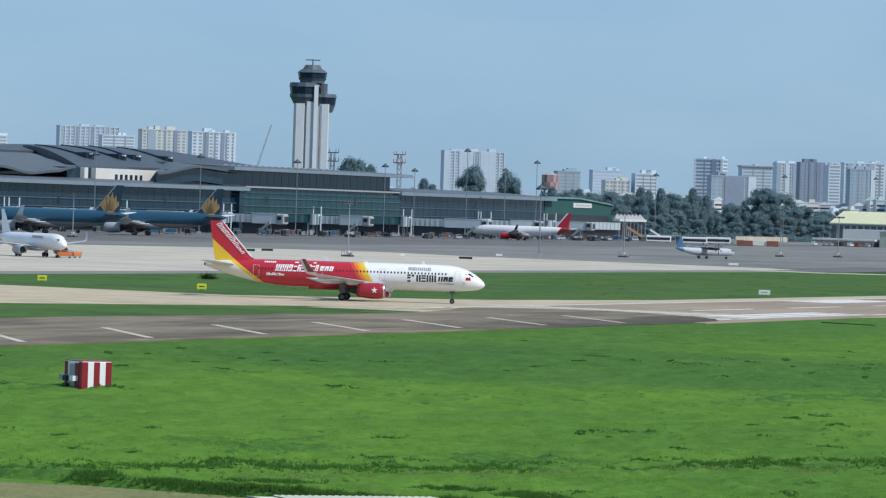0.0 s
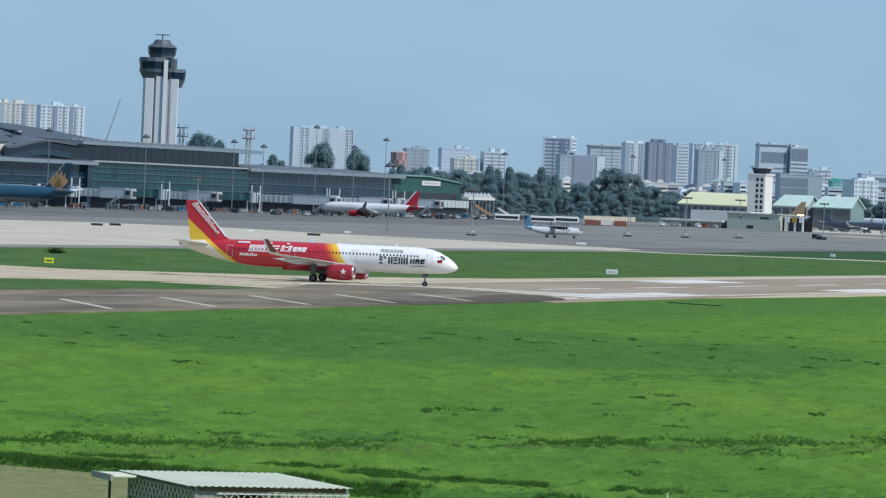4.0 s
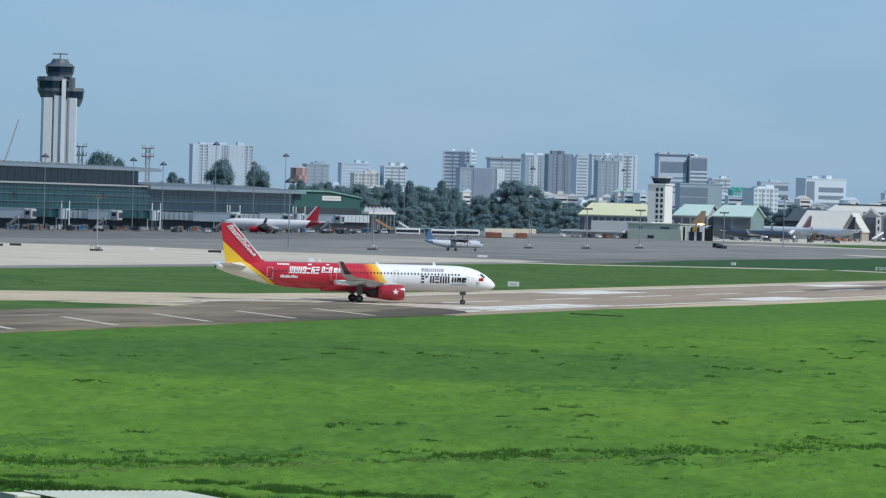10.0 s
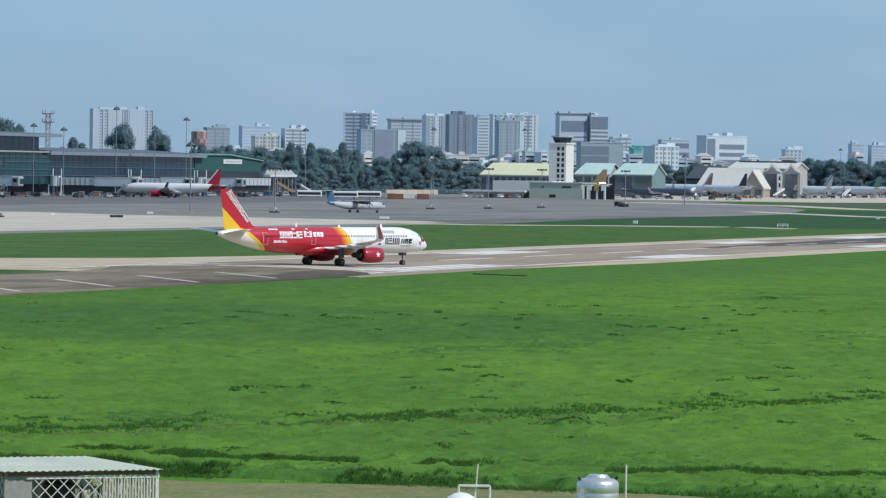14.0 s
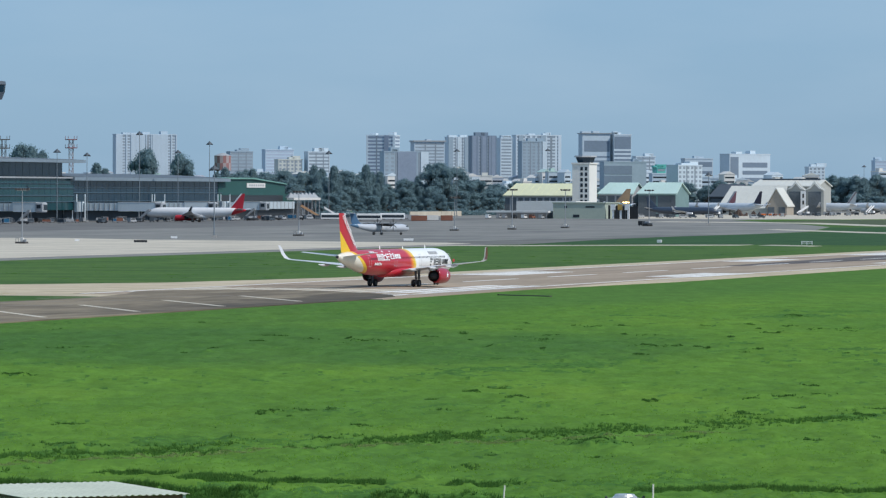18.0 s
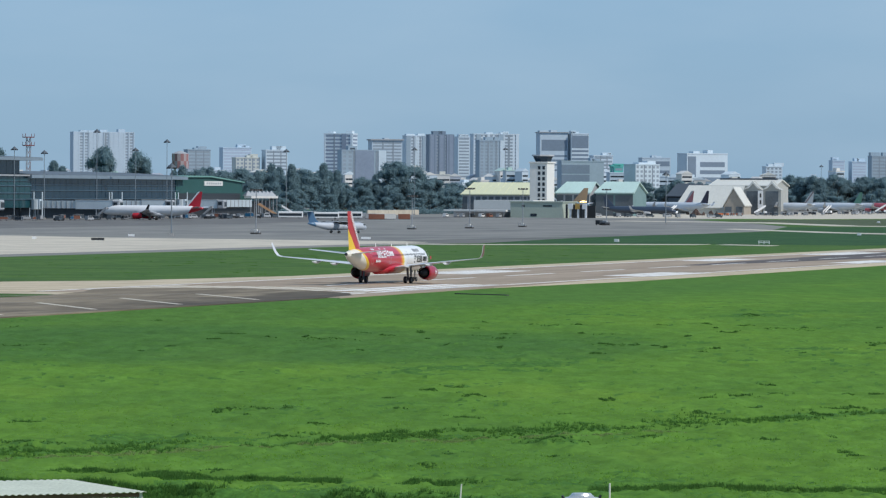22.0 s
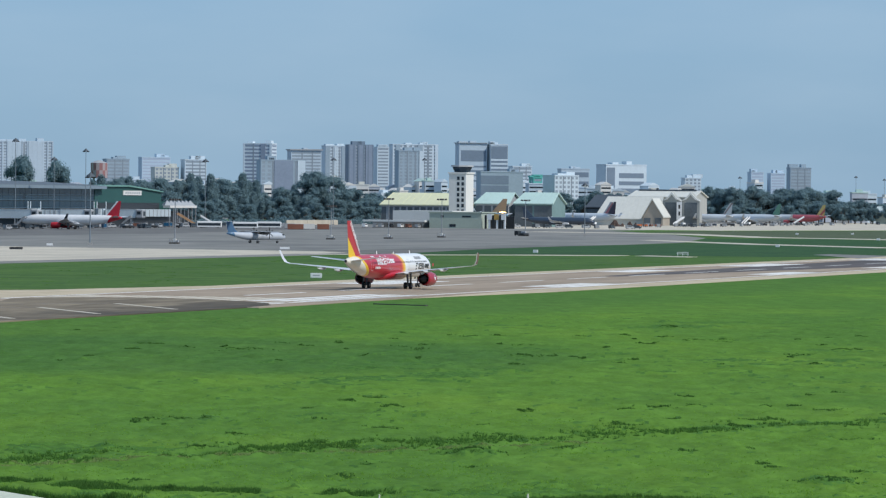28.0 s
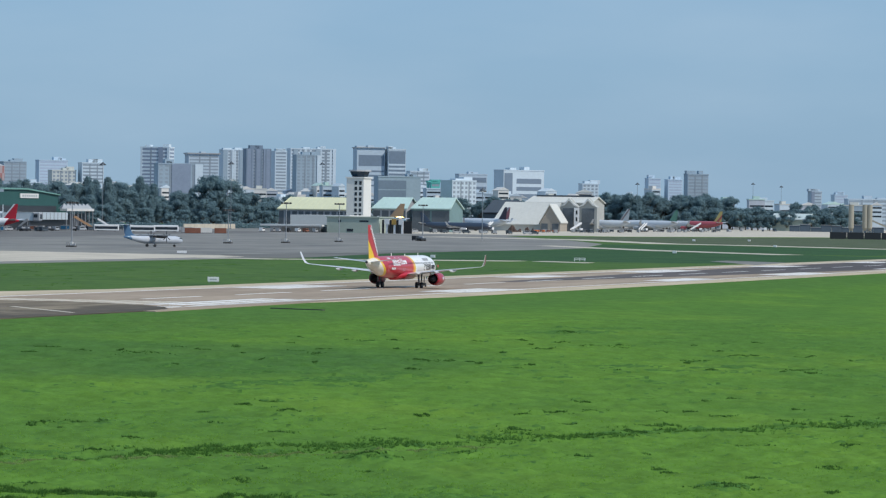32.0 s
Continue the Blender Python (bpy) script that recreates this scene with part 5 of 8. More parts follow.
T_SILVER = zones_mat("silver_fin_dark_flash", (0.46, 0.49, 0.50), [(1, 0.75, -8.6, (0.24, 0.20, 0.20)), (1, 0.75, -7.6, (0.46, 0.49, 0.50))])
T_GOLD = zones_mat("dark_blue_fin", (0.014, 0.042, 0.068), [])
M_PETAL = mat("dull_gold_petal", (0.40, 0.26, 0.12), 0.5, 0, 0.08, 1)
# This blue is paled against the near jets: haze in the colour.
F_PALEBLUE = zones_mat("hazed_blue_fuselage", (0.15, 0.26, 0.34), [])
F_NAVY = zones_mat("navy_fuselage", (0.028, 0.045, 0.075), [])
# Gold and grey of the far jets, with haze mixed into the colour.
T_GOLDHAZE = zones_mat("hazed_gold_fin", (0.36, 0.24, 0.14), [(1, 0.9, -7.6, (0.05, 0.09, 0.14))])
F_HAZE = zones_mat("hazed_grey_fuselage", (0.54, 0.58, 0.62), [])
T_RED = zones_mat("red_fin_white_stripe", RED, [(1, 0.85, -10.35, (0.8, 0.78, 0.76))])
# Green greyed by haze put into the colour.
T_GREEN = zones_mat("green_fin", (0.12, 0.27, 0.19), [])
T_BLACK = zones_mat("black_fin", (0.05, 0.04, 0.06), [])
T_STRIPE = zones_mat("red_yellow_fin", (0.56, 0.40, 0.12), [(1, 0.9, -9.6, (0.42, 0.10, 0.09)), (1, 0.9, -8.0, (0.56, 0.42, 0.14))])
blue_jets = [jet(pose(-791, 1588, 0.08, 0, 0, 180), "wide-bodied blue airliner with gold petals on its fin, parked nose-in", F_BLUE, T_GOLD, W_PALE, M_GREY, "parked airliners", k=1.6, name="wide_airliner")]
blue_jets.append(jet(pose(-791, 1677, 0.08, 0, 0, 180), "second blue wide-bodied airliner with a gold fin at the terminal", F_BLUE, T_GOLD, W_PALE, M_GREY, "parked airliners", k=1.6, name="wide_airliner"))
for bj in blue_jets:
    # a lotus of pointed petals on both faces of the fin
    for sd in (-1, 1):
        for i, (dx, dz) in enumerate(((-2.5, 2.3), (-1.9, 3.6), (-1.0, 4.3), (0.0, 4.0), (0.9, 3.2), (1.7, 2.2))):
            bm = bmesh.new()
            bx, bz = -18.6 + 0.25 * i, 5.9
            q = [(bx - 0.5, bz - 0.2), (bx + 0.5, bz - 0.2), (bx + dx * 0.6 + 0.62, bz + dz * 0.55), (bx + dx * 0.75, bz + dz), (bx + dx * 0.6 - 0.55, bz + dz * 0.55)]
            vs = [bm.verts.new((px, sd * (0.30 - 0.016 * (pz - 5.6)), pz)) for px, pz in q]
            bm.faces.new(vs)
            part("petal", bm, M_PETAL, bj)
    bm = bmesh.new()
    rod(bm, (-13.6, 0, 5.65), (-14.9, 0, 6.3), 0.10, 0.10, 6)
    rod(bm, (-14.9, 0, 6.3), (-19.55, 0, 11.76), 0.10, 0.08, 6)
    part("fin_leading_edge", bm, M_PLAST, bj, "pale leading edge of the fin")
white_jet = jet(pose(-511.0, 1023, Z3, 0, 0, -37), "plain white narrow-bodied airliner parked on the pale apron", F_WHITE, F_WHITE, W_WING, M_GREY, "parked airliners", stretch=0.84, k=0.94)
box_part("side_wordmark", (4, -2.05, 4.9, 10, -1.7, 5.4), M_GREY, white_jet)
jet(pose(-805, 2128, 0.08, 0, 0, 180), "white airliner with a red fin parked nose-in at a jet bridge", F_REDBACK, T_RED, W_WING, M_RED, "parked airliners", k=1.15, tip=M_BLACK)
jet(pose(-790, 2732, 0.08, 0, 0, 180), "pale blue wide-bodied airliner with a gold fin before the turquoise hangars", F_PALEBLUE, T_GOLDHAZE, W_WING, M_GREY, "parked airliners", k=1.42, name="wide_airliner")
jet(pose(-738, 2768, 0.08, 0, 0, 12), "dark blue airliner standing beside the turquoise hangar", F_NAVY, F_NAVY, W_WING, M_GREY, "parked airliners", k=1.0)
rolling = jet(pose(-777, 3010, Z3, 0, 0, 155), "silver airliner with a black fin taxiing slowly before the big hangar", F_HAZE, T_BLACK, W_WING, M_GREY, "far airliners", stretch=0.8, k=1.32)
for i in range(5):
    bm = bmesh.new()
    loft(bm, [[(x, 2.0 * math.sqrt(1 - ((z - 3.95) / 2.07) ** 2), z), (x + 0.55, 2.0 * math.sqrt(1 - ((z - 3.95) / 2.07) ** 2), z)] for x, z in ((10.6 - i * 1.3, 2.7), (9.8 - i * 1.3, 3.4), (9.3 - i * 1.3, 4.1), (8.9 - i * 1.3, 4.9))], cap=False, closed=False)
    part("swirl_stripe", bm, M_GREY, rolling, "dark curved stripe on the fuselage")
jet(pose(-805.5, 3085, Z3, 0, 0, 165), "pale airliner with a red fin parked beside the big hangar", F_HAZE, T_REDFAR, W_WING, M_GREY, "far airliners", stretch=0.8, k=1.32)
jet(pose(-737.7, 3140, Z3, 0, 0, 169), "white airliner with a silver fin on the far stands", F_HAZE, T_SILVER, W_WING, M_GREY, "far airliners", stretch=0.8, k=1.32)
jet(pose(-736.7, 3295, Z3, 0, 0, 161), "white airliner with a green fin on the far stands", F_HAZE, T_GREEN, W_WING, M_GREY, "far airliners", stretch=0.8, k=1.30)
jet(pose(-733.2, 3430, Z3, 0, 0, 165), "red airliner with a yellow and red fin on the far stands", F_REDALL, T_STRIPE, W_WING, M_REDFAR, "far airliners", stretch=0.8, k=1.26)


def turboprop(m):
    """High-winged twin turboprop with a T-tail."""
    top = thing("turboprop_airliner", m, "small white twin turboprop with a blue T-tail on the apron", "airplane", "parked airliners")
    fus = zones_mat("white_fuselage_blue_rear", (0.47, 0.50, 0.54), [(-1, -0.5, 7.8, (0.09, 0.19, 0.31))])
    bm = bmesh.new()
    loft(bm, [ring(x, z, a, b, 20) for x, z, a, b in ((14.5, 1.9, 0.1, 0.1), (14.0, 2.0, 0.6, 0.6), (12.8, 2.25, 1.1, 1.15), (11.2, 2.4, 1.4, 1.35), (-3, 2.4, 1.4, 1.35), (-6, 2.65, 1.15, 1.1), (-10, 3.15, 0.6, 0.65), (-12.4, 3.4, 0.2, 0.25))])
    part("fuselage", bm, fus, top, smooth=True)
    bm = bmesh.new()
    foil(bm, [(0, -6.6, -11.6, 3.4, 0.05), (0, -8.6, -12.2, 4.6, 0.05), (0, -10.4, -12.6, 7.5, 0.05)], vertical=True)
    part("tail_fin", bm, mat("dull_blue_fin", (0.055, 0.125, 0.22), 0.5), top)
    bm = bmesh.new()
    foil(bm, [(-3.65, -11.6, -12.6, 7.5, 0.06), (0, -10.6, -12.5, 7.45, 0.06), (3.65, -11.6, -12.6, 7.5, 0.06)])
    part("stabiliser", bm, M_WHITE, top)
    bm = bmesh.new()
    foil(bm, [(-13.5, 0.9, -0.7, 4.15, 0.08), (-4.9, 1.3, -1.3, 4.0, 0.08), (4.9, 1.3, -1.3, 4.0, 0.08), (13.5, 0.9, -0.7, 4.15, 0.08)])
    part("wing", bm, M_GREY, top)
    for s in (1, -1):
        bm = bmesh.new()
        loft(bm, [ring(x, z, r, r, 14) for x, z, r in ((3.6, 3.5, 0.2), (3.2, 3.5, 0.45), (1.5, 3.5, 0.6), (-1.5, 3.6, 0.5), (-3, 3.8, 0.15))])
        bmesh.ops.translate(bm, vec=(0, s * 4.05, 0), verts=bm.verts[:])
        eng = part("engine_nacelle", bm, M_BLACK, top, smooth=True)
        for i in range(6):
            bm = bmesh.new()
            box(bm, -0.05, -0.13, 0.2, 0.05, 0.13, 1.95, Matrix.Translation((3.55, s * 4.05, 3.5)) @ Matrix.Rotation(i * math.pi / 3, 4, "X"))
            part("propeller_blade", bm, M_BLACK, eng)
        bm = bmesh.new()
        rod(bm, (0, s * 2.05, 0.45), (0, s * 1.4, 1.5), 0.14, 0.14, 8)
        g = part("main_gear", bm, M_GALV, top)
        for dd in (-0.25, 0.25):
            share("tyre", NTYRE, g, Matrix.Translation((0, s * 2.05 + dd, 0.45)) @ Matrix.Scale(1.15, 4))
    bm = bmesh.new()
    rod(bm, (10.8, 0, 0.38), (10.8, 0, 1.4), 0.1, 0.1, 8)
    g = part("nose_gear", bm, M_GALV, top)
    for dd in (-0.18, 0.18):
        share("tyre", NTYRE, g, Matrix.Translation((10.8, dd, 0.38)))
    for s in (1, -1):
        box_part("cockpit_window", (12.2, s * 1.0 - 0.2, 2.75, 13.0, s * 1.0 + 0.2, 3.1), M_WINDOW, top)
    return top


turboprop(pose(-527, 1570, 0.08, 0, 0, 90 - 30))


# ---- airfield masts and signs ----
M_BASE = mat("dark_stained_concrete", (0.075, 0.07, 0.065), 0.85, 0, 0.25, 1)
def apron_lamp(x, y, h, kind=0):
    if kind == 0:
        lab = "tall apron floodlight with a cross head on a concrete block"
    else:
        lab = "slender high floodlight mast with a round head"
    t = thing("apron_floodlight", pose(x, y, 0.05, 0, 0, 15 * kind), lab, "lamp post", "apron floodlights")
    bm = bmesh.new()
    rod(bm, (0, 0, 0.9), (0, 0, h), 0.22, 0.13, 8)
    part("pole", bm, M_MASTPOLE if kind else M_GALV, t)
    if kind == 0:
        box_part("concrete_base", (-1.7, -1.2, 0, 1.4, 1.2, 0.55), M_BASE, t, bevel=0.12)
        box_part("pedestal", (-0.45, -0.45, 0.55, 0.45, 0.45, 1.7), M_PLAST, t, bevel=0.06)
        box_part("service_box", (0.7, -0.5, 0.55, 1.3, 0.3, 1.25), M_GREY, t)
        for hx in (-1.6, -0.8):
            box_part("guard_post", (hx - 0.06, -0.9, 0.55, hx + 0.06, -0.78, 1.6), M_GALV, t)
        box_part("guard_rail", (-1.66, -0.9, 1.5, -0.74, -0.78, 1.62), M_GALV, t)
        bm = bmesh.new()
        rod(bm, (-1.7, 0, h), (1.7, 0, h), 0.09, 0.09, 6)
        rod(bm, (0, -1.7, h), (0, 1.7, h), 0.09, 0.09, 6)
        part("cross_arm", bm, M_GALV, t)
        for cx, cy in ((-1.7, 0), (1.7, 0), (0, -1.7), (0, 1.7), (0, 0)):
            box_part("lamp_head", (cx - 0.4, cy - 0.4, h, cx + 0.4, cy + 0.4, h + 0.6), M_BASE, t)
    else:
        box_part("concrete_base", (-0.7, -0.7, 0, 0.7, 0.7, 0.9), M_CONC, t)
        bm = bmesh.new()
        rod(bm, (0, 0, h - 0.2), (0, 0, h + 0.5), 1.5, 1.1, 10)
        part("head_ring", bm, M_MASTHEAD, t)
        for i in range(6):
            a = i * math.pi / 3
            box_part("lamp_head", (1.4 * math.cos(a) - 0.3, 1.4 * math.sin(a) - 0.3, h - 0.6, 1.4 * math.cos(a) + 0.3, 1.4 * math.sin(a) + 0.3, h - 0.15), M_BLACK, t)
        bm = bmesh.new()
        rod(bm, (0, 0, h + 0.5), (0, 0, h + 1.3), 0.8, 0.05, 8)
        part("cap", bm, M_MASTHEAD, t)
    return t


for x, y, h in ((-743, 1519, 15), (-525, 1250, 15), (-536, 1514, 14.5), (-557, 1752, 12.5), (-555, 1821, 15.5), (-561, 2048, 15.5), (-560, 1833 + 80, 15.5)):
    apron_lamp(x, y, h)
for x, y, h in ((-537, 1436, 22), (-554, 2125, 23)):
    apron_lamp(x, y, h, 1)
for y, h in ((1761, 31.7), (1863.6, 32.9), (1967, 32.7), (2070, 32.9), (2107, 31.5), (2174.7, 42.4), (2227, 33.9), (2271.4, 38.6), (2455, 35.5), (2709, 39), (2898, 41), (3795, 36), (4268, 40), (4401, 38.5)):
    apron_lamp(-852 if y < 2500 else -860, y, h, 1)


M_DULLRED = mat("dull_red_mast_paint", (0.20, 0.055, 0.055), 0.7, 0, 0.15, 1)


def antenna_mast(x, y, h, red):
    t = thing("antenna_mast", pose(x, y, 0, 0, 0, 40), "lattice mast with two antenna platforms, " + ("red and white" if red else "dark grey"), "mast")
    m1 = M_DULLRED if red else M_BASE
    for i, (cx, cy) in enumerate(((-1, -1), (1, -1), (1, 1), (-1, 1))):
        bm = bmesh.new()
        rod(bm, (cx, cy, 0), (cx, cy, h), 0.16, 0.16, 5)
        part("leg", bm, M_GPLAST if red else M_BASE, t)
    n = int(h / 3)
    bm = bmesh.new()
    for i in range(n):
        for a, b in (((-1, -1), (1, -1)), ((1, -1), (1, 1)), ((1, 1), (-1, 1)), ((-1, 1), (-1, -1))):
            rod(bm, (*a, i * 3), (*b, i * 3 + 3), 0.08, 0.08, 4)
    tagged(part("bracing", bm, m1, t), kind="stuff")
    for z, r in ((h, 2.5), (h - 4.5, 2.5)):
        box_part("platform", (-r, -r, z, r, r, z + 0.5), m1, t)
        for cx, cy in ((-r, -r), (r, -r), (r, r), (-r, r)):
            bm = bmesh.new()
            rod(bm, (cx, cy, z), (cx, cy, z + 2.2), 0.15, 0.15, 5)
            part("antenna", bm, m1, t)


antenna_mast(-985, 2320, 41, False)
antenna_mast(-985, 2413, 42, True)
# construction crane behind the terminal
crane = thing("construction_crane", pose(-1474, 3312, 0), "distant grey crane with a raised lattice jib", "crane")
for i, (dx, dy) in enumerate(((-0.6, -0.6), (0.6, -0.6), (0, 0.6))):
    bm = bmesh.new()
    rod(bm, (dx, dy, 20), (dx * 0.5 + 15, dy * 0.5 + 5, 72), 0.3, 0.2, 5)
    part("jib_chord", bm, M_GREY, crane)
box_part("cab_body", (-3, -3, 0, 3, 3, 21), M_GREY, crane)
# water tower
M_TANKP = mat("dull_pink_tank_paint", (0.40, 0.33, 0.335), 0.8, 0, 0.12, 0.5)
wt = thing("water_tower", pose(-1011, 2718, 0), "red and white chequered water tower behind the terminal", "tower")
for a in range(6):
    bm = bmesh.new()
    rod(bm, (4 * math.cos(a * 1.047), 4 * math.sin(a * 1.047), 0), (3.6 * math.cos(a * 1.047), 3.6 * math.sin(a * 1.047), 27), 0.4, 0.4, 6)
    part("leg", bm, M_CONC, wt)
for i in range(16):
    a0, a1 = i * math.pi / 8, (i + 1) * math.pi / 8
    for j, (z0, z1) in enumerate(((27, 31.5), (31.5, 36))):
        bm = bmesh.new()
        loft(bm, [[(r * math.cos(a0), r * math.sin(a0), z), (r * math.cos(a1), r * math.sin(a1), z), (0.2 * math.cos(a1), 0.2 * math.sin(a1), z), (0.2 * math.cos(a0), 0.2 * math.sin(a0), z)] for z, r in ((z0, 5.0), (z1, 5.1))])
        part("tank_panel", bm, M_TANKP if (i + j) % 2 else mat("faded_red", (0.33, 0.165, 0.16), 0.7) if i + j == 0 else bpy.data.materials["faded_red"], wt)
bm = bmesh.new()
rod(bm, (0, 0, 36), (0, 0, 37.6), 5.1, 1.0, 16)
part("roof", bm, M_GREY, wt)


def field_sign(x, y, w, material, label, rz=108):
    t = thing("airfield_sign", pose(x, y, 0.05, 0, 0, rz), label, "sign", "airfield signs")
    box_part("panel", (-w / 2, -0.15, 0.25, w / 2, 0.15, 1.15), material, t, bevel=0.03)
    for s in (-1, 1):
        box_part("foot", (s * w * 0.35 - 0.06, -0.1, 0, s * w * 0.35 + 0.06, 0.1, 0.25), M_GALV, t)
    box_part("bar_text", (-w * 0.3, -0.165, 0.6, w * 0.3, -0.15, 0.8), M_DARKWALL if material is not M_WHITE else M_GREY, t)


SIGN_Y = mat("bright_yellow_sign", (0.62, 0.66, 0.04), 0.5)
field_sign(-367, 739, 1.6, SIGN_Y, "small bright yellow guidance sign in the grass", 25)
field_sign(-329, 721.5, 1.6, SIGN_Y, "small bright yellow guidance sign at the taxiway edge", 25)
field_sign(-283, 881, 2.2, M_WHITE, "white board in the grass beside the runway", 15)
frame_ob = thing("barrier_frame", pose(-326, 1364, 0.05, 0, 0, 15), "low white tubular barrier frame in the grass beside the runway", "barrier")
for xx in (-1.5, 0.0, 1.5):
    box_part("post", (xx - 0.08, -0.08, 0, xx + 0.08, 0.08, 0.9), M_WHITE, frame_ob)
for zz in (0.4, 0.85):
    box_part("rail", (-1.7, -0.06, zz, 1.7, 0.06, zz + 0.14), M_WHITE, frame_ob)
for x, y in ((-377, 1388), (-365, 1672), (-401, 2040), (-503, 2349), (-486, 2404)):
    t = thing("marker_block", pose(x, y, 0.05), "low white marker block in the grass", "marker", "white markers")
    box_part("post", (-0.7, -0.35, 0, 0.7, 0.35, 0.85), M_WHITE, t, bevel=0.05)
for x, y, w, m, lab in ((-572, 1287, 3.4, M_BLACK, "dark low board standing on the pale apron"), (-575, 1307, 3.4, M_BLACK, "dark low board standing on the pale apron"), (-505, 1290, 3.8, M_BLACK, "dark low board standing on the pale apron"), (-538, 1403, 2.0, M_WHITE, "white low marker board on the pale apron"), (-532, 1308, 1.3, M_WHITE, "white low marker board on the pale apron"), (-455, 1385, 3.0, M_WHITE, "white low marker board on the pale apron")):
    t = thing("ground_board", pose(x, y, Z3, 0, 0, 20), lab, "board", "apron boards")
    box_part("panel", (-w / 2, -0.2, 0.1, w / 2, 0.2, 0.75), m, t)
    for s in (-1, 1):
        box_part("foot", (s * w * 0.4 - 0.08, -0.5, 0, s * w * 0.4 + 0.08, 0.5, 0.1), M_GALV, t)

# red and white equipment hut
M_MAROON = mat("weathered_maroon_paint", (0.24, 0.014, 0.022), 0.45, 0, 0.12, 1)
hut = thing("equipment_hut", pose(-165.2, 341.3, 0, 0, 0, -34), "small red and white striped equipment hut standing in the grass", "hut")
box_part("cabin", (-1.35, -1.35, 0.05, 1.35, 1.35, 2.24), M_WHITE, hut, bevel=0.06)
box_part("plinth", (-1.38, -1.38, -0.1, 1.38, 1.38, 0.05), M_CONC, hut)
box_part("roof", (-1.3, -1.3, 2.24, 1.3, 1.3, 2.30), M_MAROON, hut, bevel=0.02)
for i in range(3):
    c = -1.07 + i * 1.07
    for s in (-1, 1):
        box_part("red_stripe", (s * 1.35 - 0.012, c - 0.27, 0.08, s * 1.35 + 0.012, c + 0.27, 2.2), M_MAROON, hut)
for c in (-1.1, 1.1):
    box_part("red_stripe", (c - 0.25, -1.363, 0.08, c + 0.25, -1.338, 2.2), M_MAROON, hut)
box_part("door", (-0.5, -1.40, 0.2, 0.3, -1.35, 2.0), M_GREY, hut)
box_part("door_shade", (0.32, -1.39, 0.2, 0.84, -1.35, 2.1), M_MAROON, hut)
for zz in (0.5, 1.1):
    box_part("equipment_rack", (-1.0, -1.75, zz - 0.42, -0.45, -1.40, zz - 0.02), M_BLACK, hut)
box_part("air_unit", (-1.5, -1.8, 0.75, -0.95, -1.38, 1.15), M_GREY, hut)
box_part("air_unit", (0.2, -1.85, 0.7, 0.8, -1.38, 1.1), M_WHITE, hut)


# ---- jet bridges and apron vehicles ----
def jet_bridge(y, turn, l):
    """Rotunda, two telescoping tunnels and a cab; l: length over all."""
    t = thing("jet_bridge", pose(-866, y, 0.08, 0, 0, turn), "pale grey covered jet bridge on steel legs at the terminal", "jet bridge", "jet bridges")
    bm = bmesh.new()
    rod(bm, (0, 0, 4.6), (0, 0, 9.4), 3.0, 3.0, 14)
    part("rotunda", bm, M_BRIDGE, t)
    m = l * 0.5
    box_part("tunnel", (2.5, -1.6, 5.2, m + 1, 1.6, 8.8), M_BRIDGE, t)
    box_part("outer_tunnel", (m - 1, -1.9, 4.9, l - 4, 1.9, 9.1), M_BRIDGE, t)
    box_part("tunnel_roof", (m - 1.2, -2.0, 9.1, l - 3.8, 2.0, 9.35), M_PLAST, t)
    box_part("cab", (l - 4, -2.4, 4.6, l, 2.4, 9.3), M_GPLAST, t, bevel=0.5)
    box_part("cab_window", (l - 0.05, -1.8, 5.8, l + 0.06, 1.8, 8.2), M_WINDOW, t)
    box_part("cab_side_window", (l - 3.2, -2.46, 6.6, l - 1.2, -2.38, 8.2), M_WINDOW, t)
    for i in range(int(m / 2.6)):
        box_part("side_rib", (3.4 + i * 2.6, -1.75, 5.3, 3.7 + i * 2.6, -1.6, 8.7), M_GREY, t)
    for x in (0, l * 0.72):
        for s in (-1, 1):
            bm = bmesh.new()
            rod(bm, (x, s * 1.5, 0), (x, s * 1.5, 5.0), 0.35, 0.35, 8)
            part("leg", bm, M_GALV, t)
    bm = bmesh.new()
    loft(bm, [[(l - 13, y0, 0.2), (l - 12.2, y0, 0.2), (l - 6, y0, 4.9), (l - 6, y0, 5.9), (l - 6.8, y0, 5.9)] for y0 in (-4.0, -2.6)])
    part("service_stair", bm, M_GREY, t)
    box_part("bogie", (l * 0.72 - 1, -1.8, 0, l * 0.72 + 1, 1.8, 0.9), M_BLACK, t)
    for x, s in ((-2.5, -1), (-2.5, 1), (4, -1)):
        bm = bmesh.new()
        rod(bm, (x, s * 2.4, 0.0), (x, s * 2.4, 13.0), 0.3, 0.3, 6)
        part("riser_post", bm, M_BRIDGE, t)


M_BRIDGE = mat("weathered_grey_bridge_cladding", (0.60, 0.67, 0.70), 0.6, 0.0, 0.12, 0.5)
for y, turn, l in ((1625, 4, 30), (1715, 4, 30), (1815, 0, 29), (1922, -4, 30), (2022, -4, 29), (2132, -2, 44), (2236, 6, 30), (2330, 2, 24)):
    jet_bridge(y, turn, l)


def wheels(t, xs, hw, r=0.45):
    for x in xs:
        for s in (-1, 1):
            share("wheel", TYRE, t, Matrix.Translation((x, s * hw, r)) @ Matrix.Scale(r / 0.585, 4))


